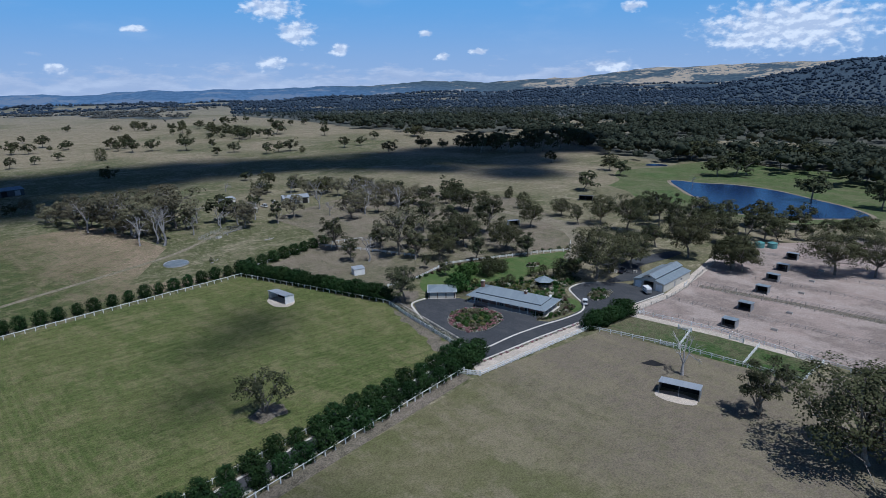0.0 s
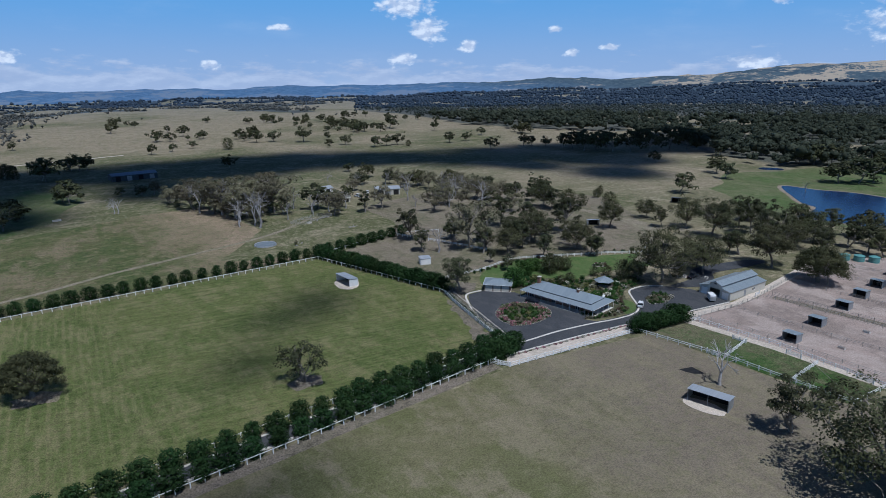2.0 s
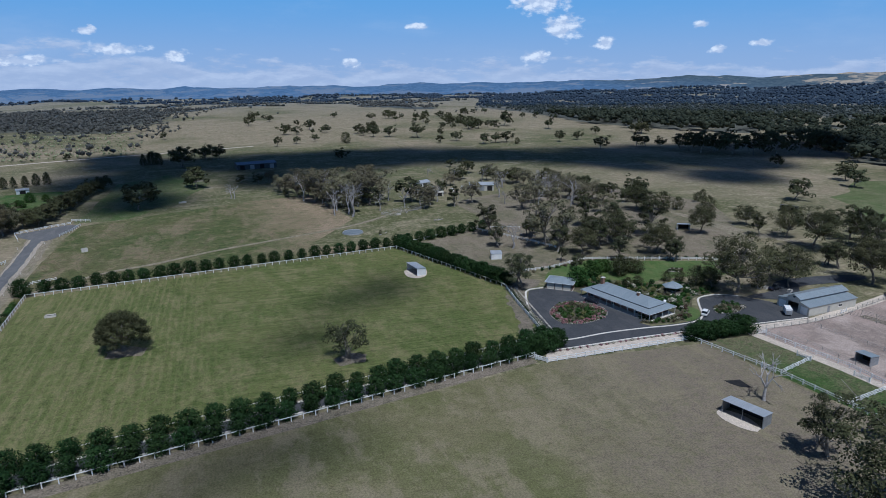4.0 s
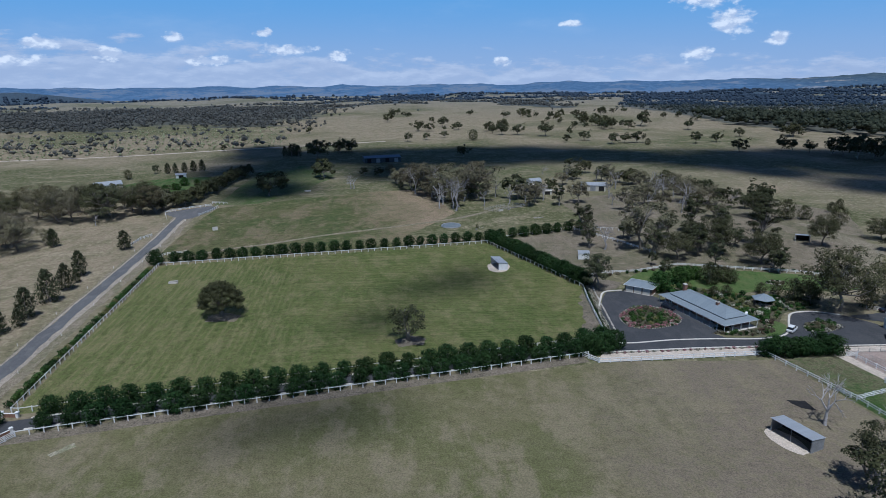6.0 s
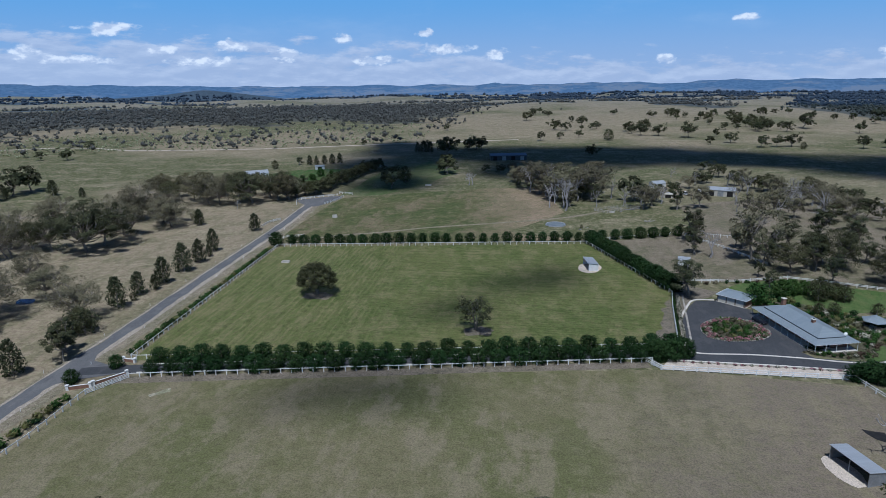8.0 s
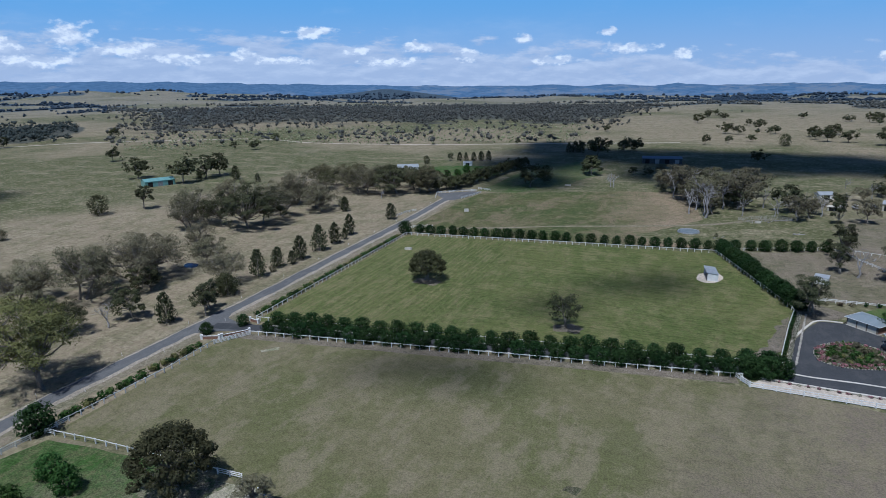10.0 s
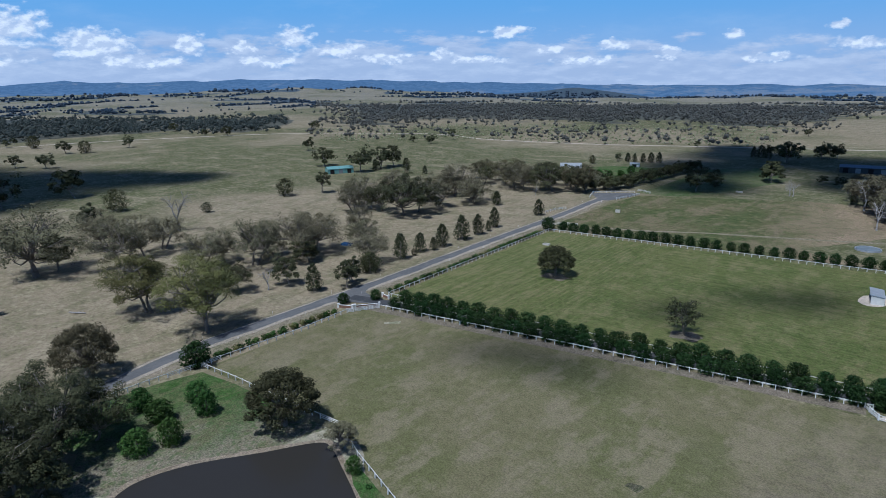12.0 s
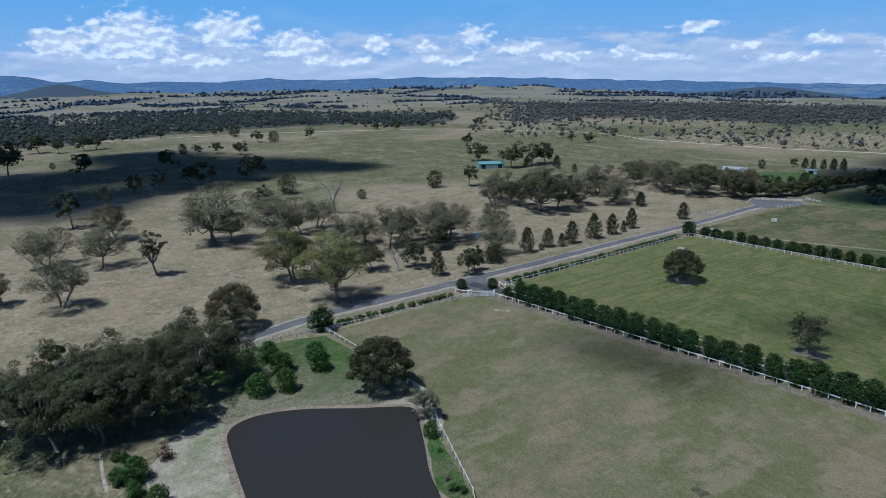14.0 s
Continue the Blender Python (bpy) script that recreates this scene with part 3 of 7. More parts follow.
def land_material():
    m, nt, bs = material("farmland", 0.95)
    bs.inputs["Specular IOR Level"].default_value = 0.1
    co = nd(nt, "ShaderNodeNewGeometry").outputs["Position"]
    at = nt.nodes.new("ShaderNodeAttribute")
    at.attribute_name = "wood"
    at2 = nt.nodes.new("ShaderNodeAttribute")
    at2.attribute_name = "dry"
    n1 = noise_fac(nt, co, 0.012, 5.0, 0.6)
    n2 = noise_fac(nt, co, 0.07, 6.0, 0.7)
    n3 = noise_fac(nt, co, 0.7, 5.0, 0.75)
    dryf = math_node(nt, "ADD", at2.outputs["Fac"], math_node(nt, "MULTIPLY", math_node(nt, "SUBTRACT", n1, 0.5), 1.3))
    # distance haze put into the ground colour: far tones greyer and bluer
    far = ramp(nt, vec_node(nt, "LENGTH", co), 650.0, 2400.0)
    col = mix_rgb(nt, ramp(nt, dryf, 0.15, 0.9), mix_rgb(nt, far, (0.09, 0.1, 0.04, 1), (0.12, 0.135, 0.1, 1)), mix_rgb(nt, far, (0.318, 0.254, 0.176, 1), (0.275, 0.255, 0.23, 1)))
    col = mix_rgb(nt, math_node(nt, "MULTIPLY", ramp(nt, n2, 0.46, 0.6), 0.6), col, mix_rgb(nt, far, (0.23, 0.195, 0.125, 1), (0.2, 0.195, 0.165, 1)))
    col = mix_rgb(nt, math_node(nt, "MULTIPLY", ramp(nt, n3, 0.46, 0.6), 0.55), col, (0.088, 0.088, 0.045, 1))
    n4 = noise_fac(nt, vec_node(nt, "MULTIPLY", co, (1.0, 0.5, 1.0)), 0.13, 6.0, 0.72)
    col = mix_rgb(nt, math_node(nt, "MULTIPLY", ramp(nt, n4, 0.47, 0.6), 0.5), col, (0.13, 0.128, 0.065, 1))
    pale = noise_fac(nt, vec_node(nt, "MULTIPLY", co, (0.6, 1.0, 1.0)), 0.05, 6.0, 0.75)
    col = mix_rgb(nt, math_node(nt, "MULTIPLY", ramp(nt, pale, 0.52, 0.64), 0.55), col, (0.34, 0.285, 0.195, 1))
    tuft = noise_fac(nt, co, 0.33, 8.0, 0.8)
    col = mix_rgb(nt, math_node(nt, "MULTIPLY", ramp(nt, tuft, 0.5, 0.6), 0.5), col, (0.33, 0.282, 0.19, 1))
    col = mix_rgb(nt, math_node(nt, "MULTIPLY", ramp(nt, tuft, 0.49, 0.4), 0.4), col, (0.125, 0.118, 0.062, 1))
    wf = ramp(nt, math_node(nt, "ADD", at.outputs["Fac"], math_node(nt, "MULTIPLY", math_node(nt, "SUBTRACT", noise_fac(nt, co, 0.02, 6.0, 0.7), 0.5), 0.9)), 0.3, 0.6)
    # wooded ground far off takes the same painted haze blue
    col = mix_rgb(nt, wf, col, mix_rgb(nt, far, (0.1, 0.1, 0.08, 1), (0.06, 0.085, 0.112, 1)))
    hs = nd(nt, "ShaderNodeHueSaturation", Color=col, Value=math_node(nt, "ADD", 0.7, math_node(nt, "MULTIPLY", ramp(nt, n3, 0.38, 0.62), 0.6)))
    col = hs.outputs[0]
    nt.links.new(col, bs.inputs["Base Color"])
    bp = nd(nt, "ShaderNodeBump", Strength=0.6, Distance=0.3, Height=math_node(nt, "ADD", n3, n2))
    nt.links.new(bp.outputs[0], bs.inputs["Normal"])
    return m


def range_material():
    """Distant hills: bush with bare straw-coloured spurs, haze painted in as blue."""
    m, nt, bs = material("hazed_ranges", 1.0)
    bs.inputs["Specular IOR Level"].default_value = 0.0
    co = nd(nt, "ShaderNodeNewGeometry").outputs["Position"]
    at = nt.nodes.new("ShaderNodeAttribute")
    at.attribute_name = "dry"
    f = math_node(nt, "ADD", at.outputs["Fac"], math_node(nt, "MULTIPLY", math_node(nt, "SUBTRACT", noise_fac(nt, co, 0.0035, 7.0, 0.68), 0.5), 4.2))
    speck = noise_fac(nt, co, 0.03, 4.0, 0.7)
    f = math_node(nt, "SUBTRACT", f, math_node(nt, "MULTIPLY", ramp(nt, speck, 0.5, 0.6), 0.45))
    low = nd(nt, "ShaderNodeSeparateXYZ", Vector=co).outputs[2]
    f = math_node(nt, "ADD", f, math_node(nt, "MULTIPLY", math_node(nt, "SUBTRACT", 1.0, ramp(nt, low, -45.0, 10.0)), 0.45))
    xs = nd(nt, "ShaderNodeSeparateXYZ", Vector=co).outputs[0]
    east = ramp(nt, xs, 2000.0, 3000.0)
    # blues stand for distance haze, strongest in the west, in bush and spurs alike
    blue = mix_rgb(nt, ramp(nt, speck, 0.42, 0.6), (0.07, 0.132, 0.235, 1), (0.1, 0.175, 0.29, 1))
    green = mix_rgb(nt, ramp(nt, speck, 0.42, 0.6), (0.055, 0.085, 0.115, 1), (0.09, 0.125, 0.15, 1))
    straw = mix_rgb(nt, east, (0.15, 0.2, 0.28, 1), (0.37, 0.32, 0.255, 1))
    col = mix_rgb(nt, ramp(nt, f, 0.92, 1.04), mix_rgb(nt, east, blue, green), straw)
    nt.links.new(col, bs.inputs["Base Color"])
    return m


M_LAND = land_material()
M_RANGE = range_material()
build_ground()

# ---- paddocks, yards, roads, water ----
GREEN_PAD = [(-35.5, 91), (-38.5, 203), (94, 216.5), (116, 157), (109.5, 112)]
sheet("paddock_field", GREEN_PAD, 0.03, M_GREEN, "mown green paddock with pale cut stripes", "paddock")
sheet("paddock_front", wavy([(-35, 80), (-35, 24), (9, 27), (48, 13.5), (66, -12), (100, -70), (170, -60), (165, 35), (154, 43), (147, 94), (104, 99), (-31, 82)], 0.3), 0.03, M_BROWN, "short dry olive paddock grass", "paddock")
sheet("north_paddock", wavy([(-43, 208), (-44, 285), (-40, 312), (-20, 320), (40, 345), (75, 350), (84, 310), (88, 278), (60, 235), (92, 222)], 1.5, 12), 0.03, M_FIELD, "rough olive and rust paddock grass", "paddock")
sheet("yard_ground", wavy([(166, 96), (171, 44), (176, 10), (330, 0), (318, 70), (280, 100), (262, 106), (216, 99), (200, 95.5)], 0.6), 0.03, M_DIRT, "dusty pale brown horse yards", "yard")
sheet("green_strip", wavy([(148, 94.5), (154.5, 43.5), (169, 43), (166, 93)], 0.4), 0.06, M_STRIP, "irrigated bright green grass strip", "paddock")
sheet("yard_lane", [(204, 93), (208.5, 64.5), (214, 15), (217, 15), (211.5, 65), (207, 93.5)], 0.06, M_BARE, "narrow bare lane between yards", "lane")

sheet("home_paddock", wavy([(117, 160), (98, 219), (139, 236), (150, 262), (150, 300), (200, 320), (262, 300), (285, 245), (262, 205), (232, 165), (221, 158), (197, 160), (173, 169), (159, 174), (140, 169), (126, 168.5)], 1.5, 10), 0.03, M_HOME, "worn brown home paddock under gums", "paddock")

ROAD = rounded([(-28, -120), (-36, -50), (-44, 0), (-48.5, 27), (-48.8, 60), (-49, 112), (-50, 150), (-50.5, 175), (-51.5, 230), (-54, 275), (-55.5, 300)], False, 8)
ragged("road_shoulder", [(p[0] + 1.6, p[1]) for p in ROAD], 5.4, 0.05, M_VERGE, "pale gravel road shoulder", "road")
ragged("road_gravel", [(p[0] + 2.75, p[1]) for p in ROAD], 1.0, 0.075, M_SIDE, "light crushed rock along the road", "road")
ragged("road_gravel", [(p[0] - 2.5, p[1]) for p in ROAD], 0.4, 0.075, M_SIDE, "light crushed rock along the road", "road")
ragged("road", ROAD, 2.1, 0.1, M_ROAD, "worn grey sealed country road", "road")
sheet("turning_head", rounded([(-59, 292), (-66, 303), (-56, 311), (-47, 317), (-42, 312.5), (-45, 298), (-50, 286)], True, 5), 0.11, M_ROAD, "asphalt turning head at the road end", "road")

# avenue, forecourt, gravel lane
AV_S, AV_N = [(-30, 82), (100, 102.9)], [(-34.3, 92), (109.5, 113)]
DRIVE = [(-45, 83.6), (-30, 86.9), (-10, 90.2), (15, 94.2), (40, 98.2), (70, 102.8), (98, 107.1), (112, 107.2)]
strip("driveway", rounded(DRIVE, False, 6), 2.2, 0.12, M_DRIVE, "dark asphalt drive between two tree rows", "driveway")
sheet("gate_apron", [(-47, 73), (-46, 77), (-41, 80.2), (-33, 84.2), (-33, 88.4), (-40, 88.2), (-45, 90), (-47, 94)], 0.112, M_ROAD, "asphalt apron at the entrance", "driveway")
COURT = [(106.5, 109.5), (110.5, 112.5), (113.5, 130.5), (118.5, 143), (122, 149), (128.5, 149.5), (136.5, 142.5), (137, 139), (144.4, 114.5),
         (139.3, 112.2), (141.5, 108.8), (150, 107.6), (157, 108.2), (162, 111.5), (166.6, 118), (171, 123), (178, 123.4), (185, 119), (189.5, 112),
         (189.5, 97.6), (170, 99), (152, 101.6), (130, 103.2), (111, 104.2), (104, 104.5)]
sheet("forecourt", COURT, 0.13, M_DRIVE, "dark grey asphalt forecourt round a flower bed", "driveway")
sheet("shed_drive", rounded([(186, 118.5), (196, 112), (206, 116), (212, 120), (228, 118), (240, 118), (240, 122), (226, 126), (208, 127), (198, 120)], True, 4), 0.1, M_DRIVE, "asphalt drive behind the stable", "driveway")
EDGE_W = rounded([(107.5, 109.8), (110.4, 112.8), (113.2, 130.5), (118, 143.2), (121.8, 149.6), (128, 150.2)], False, 6)
EDGES = [EDGE_W, rounded([(110.8, 109.4), (115.7, 108.9), (126.3, 109.3), (138.4, 108.4), (147.2, 107.1), (155.4, 107.2), (161, 110.3), (166.2, 117.8), (170.6, 122.9), (177.5, 123.6), (184, 120)], False, 6),
         [(104, 104.3), (130, 103.5), (152, 102), (170, 99.6), (189, 97.8)]]
for off in (-2.35, 2.35):
    EDGES.append([(p[0] - 0.155 * off, p[1] + off) for p in [(-30, 86.9), (40, 98.2), (100, 107.4)]])
for line in EDGES:
    tagged(part("kerb_edge", band_bm(line, 0.3, 0.0, 0.2), M_KERB, None), "pale concrete edging of the asphalt", "kerb", kind="structure")
sheet("gravel_lane", [(101, 98.9), (145, 97.6), (167, 95.4), (190, 94.6), (216, 98.2), (252, 105), (252, 108.5), (214, 101.2), (190, 97.4), (168, 99), (150, 101.2), (130, 102.8), (104, 103.6)], 0.09, M_GRAVEL,
      "pale sandy lane beside the drive", "lane")
sheet("yard_path", [(163, 94.8), (167, 70), (168.5, 42), (171, 42), (170, 70), (166, 95.2)], 0.08, M_GRAVEL, "sandy path along the horse yards", "lane")
sheet("grove_track", rounded([(200, 148), (222, 160), (244, 190), (246, 226), (251, 226), (254, 190), (262, 160), (264, 142), (260, 141), (257, 158), (248, 176), (226, 154), (204, 143)], True, 4), 0.066, M_VERGE,
      "pale track through the trees", "lane")
FARM_TRACK = rounded([(-42, 204), (-20, 222), (0, 230), (22, 241), (49, 250.5), (84, 264), (104, 278), (117, 290)], False, 6)
strip("farm_track", FARM_TRACK, 1.1, 0.07, M_VERGE, "faint wheel track across the paddock", "lane")

# house garden ground
sheet("garden_lawn", rounded([(132, 153), (140, 166.5), (158, 172), (172, 167), (196, 158), (212, 150), (206, 140), (192, 140), (178, 143), (160, 142), (145, 147)], True, 5), 0.05, M_LAWN, "soft watered garden lawn", "lawn")
sheet("garden_ground", rounded([(136, 145), (142, 150), (156, 148), (166, 140), (178, 138), (184, 128), (176, 124.5), (169.5, 124), (164, 118.5), (158, 110), (150, 109), (143, 110.5), (141, 113), (146, 117), (150, 127), (142, 140)], True, 5),
      0.06, M_MULCH, "mulched garden beds round the house", "garden")
sheet("house_verge", wavy([(111.5, 113), (114, 130), (118, 143), (121, 150), (127, 152), (131, 158), (122, 166), (116.5, 157), (113, 140)], 0.4), 0.05, M_BARE, "bare ground beside the forecourt", "garden")
sheet("south_lawn", rounded([(153.5, 108.5), (158.5, 109), (163, 114.5), (161.5, 118), (156, 113)], True, 4), 0.1, M_LAWN, "small lawn beside the drive", "lawn")

# two dams
POND = rounded([(2.2, -15.6), (-1.0, -11), (-0.4, -5), (2.8, 2.0), (9, 11), (14.5, 19.6), (18, 20.8), (24.5, 17.8), (31, 14.6), (38, 11), (48, 7), (56, -2), (50, -18), (38, -20.5), (25, -19.2), (11, -17.4)], True, 5)


def water(name, rim, z, base, label, rough, clear):
    m, nt, bs = material(name + "_water", rough)
    bs.inputs["Base Color"].default_value = rgba(base)
    bs.inputs["Specular IOR Level"].default_value = clear
    co = nd(nt, "ShaderNodeNewGeometry").outputs["Position"]
    bp = nd(nt, "ShaderNodeBump", Strength=0.12, Distance=0.05, Height=noise_fac(nt, co, 1.5, 3.0))
    nt.links.new(bp.outputs[0], bs.inputs["Normal"])
    return sheet(name, rim, z, m, label, "water")


def swell(rim, out, step=1):
    """The outline pushed outwards by out metres."""
    n, q = len(rim), []
    turn = sum(rim[i - 1][0] * rim[i][1] - rim[i][0] * rim[i - 1][1] for i in range(n))
    out = out if turn < 0 else -out
    for i in range(0, n, step):
        a, b = rim[i - 1], rim[(i + 1) % n]
        d = Vector((b[0] - a[0], b[1] - a[1])).normalized()
        s = out * (1 + 0.35 * noise.noise((rim[i][0] / 7, rim[i][1] / 7, 1.3)))
        q.append((rim[i][0] - d.y * s, rim[i][1] + d.x * s))
    return q


sheet("pond_meadow", wavy([(-33.5, 22.5), (-37, 8), (-38, -6), (-30, -16), (-20, -12), (-8, -20), (2, -12), (10, 16), (12, 25), (0, 25.5)], 0.8), 0.055, M_MEADOW, "irrigated green grass by the dam", "lawn")
sheet("pond_surround", wavy([(-6, 8), (-12, -6), (-10, -16), (-2, -26), (6, -32), (22, -34), (44, -32), (62, -24), (66, -10), (47, 12.5), (30, 19), (22, 25), (10, 25.5), (4, 16)], 1.4, 6), 0.045, M_BANK, "trampled pale bank of the dam", "bank")
sheet("pond_margin", wavy([(27.2, 17.7), (28.7, 19.1), (37.3, 16.6), (46.1, 13.9), (49.0, 13.6), (46.1, 9.7), (43.1, 9.2), (35.6, 12.8), (30.6, 15.5)], 0.3, 3, 1.0), 0.115, M_LUSH, "rank green grass between dam and fence", "bank")
sheet("pond_shore", swell(POND, 1.4), 0.08, M_SHORE, "bare orange clay shore of the dam", "bank")
water("pond", POND, 0.1, (0.036, 0.033, 0.029), "dark still farm dam water", 0.2, 0.3)
LAKE = rounded([(406, 212), (377, 188), (361, 172), (358, 164), (346, 159.5), (327, 156), (329, 145), (341, 111), (354, 95), (369, 83), (388, 99), (400, 120), (415, 147), (418, 173), (410, 192)], True, 4)
sheet("lake_meadow", wavy([(318, 168), (360, 230), (420, 262), (520, 235), (520, 150), (460, 70), (390, 60), (330, 100)], 6.0, 25), 0.04, M_FLAT, "green flat round the larger dam", "bank")
sheet("lake_shore", swell(LAKE, 2.4), 0.07, M_SHORE, "bare clay shore of the larger dam", "bank")
water("lake", LAKE, 0.1, (0.012, 0.03, 0.085), "deep blue water of the larger dam", 0.25, 0.5)
sheet("far_puddle", rounded([(460, 262), (468, 250), (476, 255), (470, 266)], True, 5), 0.08, bpy.data.materials["lake_water"], "small blue soak in the flat", "water")
sheet("wet_patch", wavy([(136.2, 75.2), (140.2, 74.2), (140.0, 70.0), (137.2, 71.6)], 0.4, 2, 0.6), 0.06, M_BLACK, "damp dark puddle in the bare paddock", "water")


# ---- trees ----
def quads_mesh(name, q, mats, ids=None):
    """A mesh of loose quads from an array of shape (n, 5, 3): four corners, and a point towards which the leaf is shaded."""
    n = len(q)
    me = bpy.data.meshes.new(name)
    me.vertices.add(4 * n)
    me.vertices.foreach_set("co", np.ascontiguousarray(q[:, :4], dtype=np.float32).ravel())
    me.loops.add(4 * n)
    me.loops.foreach_set("vertex_index", np.arange(4 * n, dtype=np.int32))
    me.polygons.add(n)
    me.polygons.foreach_set("loop_start", np.arange(0, 4 * n, 4, dtype=np.int32))
    for m in mats:
        me.materials.append(m)
    if ids is not None:
        me.polygons.foreach_set("material_index", ids.astype(np.int32))
    me.update(calc_edges=True)
    nrm = q[:, 4] - q[:, :4].mean(axis=1)
    nrm /= np.linalg.norm(nrm, axis=1)[:, None] + 1e-9
    me.normals_split_custom_set_from_vertices(np.repeat(nrm, 4, axis=0).astype(np.float32))
    return me


def leaf_quads(rng, centres, outs, size):
    """Leaf clumps as bent-over quads round the centres, facing partly outwards."""
    n = len(centres)
    nrm = outs * 0.8 + rng.normal(0, 0.36, (n, 3)) + np.array([0, 0, 0.45])
    nrm /= np.linalg.norm(nrm, axis=1)[:, None]
    ref = rng.normal(0, 1, (n, 3))
    u = np.cross(nrm, ref)
    u /= np.linalg.norm(u, axis=1)[:, None] + 1e-9
    v = np.cross(nrm, u)
    s = (size * rng.uniform(0.55, 1.35, n))[:, None]
    w = s * rng.uniform(0.5, 0.9, n)[:, None]
    lift = nrm * s * 0.25
    shade = centres + (outs + np.array([0, 0, 0.25]) + 0.35 * nrm) * s + lift * 0.35
    return np.stack([centres - u * s, centres - v * w + lift, centres + u * s, centres + v * w + lift * 0.4, shade], axis=1)


def ball_points(rng, n, c, r, hollow=0.55):
    d = rng.normal(0, 1, (n, 3))
    d /= np.linalg.norm(d, axis=1)[:, None]
    k = rng.uniform(hollow ** 3, 1.0, n) ** (1 / 3)
    return np.asarray(c) + d * k[:, None] * np.asarray(r), d


def tube(verts, faces, pts, r0, r1, sides=6):
    """A tapered limb along pts."""
    base, n = len(verts), len(pts)
    for i, p in enumerate(pts):
        d = (Vector(pts[min(i + 1, n - 1)]) - Vector(pts[max(i - 1, 0)])).normalized()
        u = d.orthogonal().normalized()
        v = d.cross(u)
        r = r0 + (r1 - r0) * i / (n - 1)
        for k in range(sides):
            a = 2 * math.pi * k / sides
            verts.append(tuple(Vector(p) + (u * math.cos(a) + v * math.sin(a)) * r))
    for i in range(n - 1):
        for k in range(sides):
            j = (k + 1) % sides
            faces.append((base + i * sides + k, base + i * sides + j, base + (i + 1) * sides + j, base + (i + 1) * sides + k))


def bent(a, b, rng, sag=0.12, n=4):
    a, b = Vector(a), Vector(b)
    L = (b - a).length
    o = Vector(rng.normal(0, sag * L, 3))
    return [tuple(a.lerp(b, i / (n - 1)) + o * math.sin(math.pi * i / (n - 1))) for i in range(n)]


def gum_meshes(seed, leaf, blobs=9, spread=0.42, low=0.42, count=1500, size=0.42, stems=1, twiggy=0.0, puff=1.0):
    """Trunk and crown of a gum tree ten metres high: leaf domes held out by limbs over an open, shaded middle."""
    rng = np.random.default_rng(seed)
    tv, tf, quads, forks = [], [], [], []
    for s in range(stems):
        lean = rng.normal(0, 0.5 + 0.5 * (stems > 1), 2)
        forks.append((lean[0], lean[1], rng.uniform(2.0, 3.4)))
        foot = (rng.normal(0, 0.3) * (stems > 1), rng.normal(0, 0.3) * (stems > 1), -0.3)
        tube(tv, tf, bent(foot, forks[-1], rng, 0.05), 0.26, 0.18, 7)
    n, R, tilt = int(blobs * 1.45), 10 * spread, rng.uniform(0, 6.28)
    low = max(0.1, low - 0.1)
    zc, H = 5 * (low + 0.95), 5 * (0.95 - low)
    axis = np.array([np.mean([f[0] for f in forks]), np.mean([f[1] for f in forks]), zc])
    for b in range(n):
        up = 1 - 1.62 * (b + 0.5) / n
        a = b * 2.39996 + rng.normal(0, 0.3)
        out = np.array([math.cos(a) * math.sqrt(1 - up * up), math.sin(a) * math.sqrt(1 - up * up), up])
        c = axis + out * np.array([R, R, H]) * rng.uniform(0.45, 0.98) * (1 + 0.22 * math.sin(a + tilt))
        br = np.array([1, 1, 0.72]) * rng.uniform(0.26, 0.42) * max(R, 2.6) * puff
        c[2] = min(c[2], 9.9 - br[2])
        limb = bent(forks[b % stems], tuple(c), rng)
        tube(tv, tf, limb, 0.12, 0.04, 5)
        for k in range(1 + int(4 * twiggy)):
            tube(tv, tf, bent(limb[2], tuple(c + rng.normal(0, 1, 3) * br * 0.6), rng, 0.1, 3), 0.06, 0.02, 3)
        for sub in range(3):
            m = max(4, int(count / (3 * n) * rng.uniform(0.7, 1.3)))
            p, d = ball_points(rng, m, (0, 0, 0), (1, 1, 1), 0.6)
            under = (d[:, 2] < -0.15) & (rng.uniform(0, 1, m) < 0.75)
            p[under, 2] *= -1
            d[under, 2] *= -1
            sc = c + rng.normal(0, 1, 3) * br * 0.42
            quads.append(leaf_quads(rng, sc + p * br * rng.uniform(0.55, 0.85), d * 0.75 + out * 0.35, size))
    crown = quads_mesh("crown", np.concatenate(quads), [leaf])
    return mesh_of("trunk", tv, tf, [M_BARK], True), crown


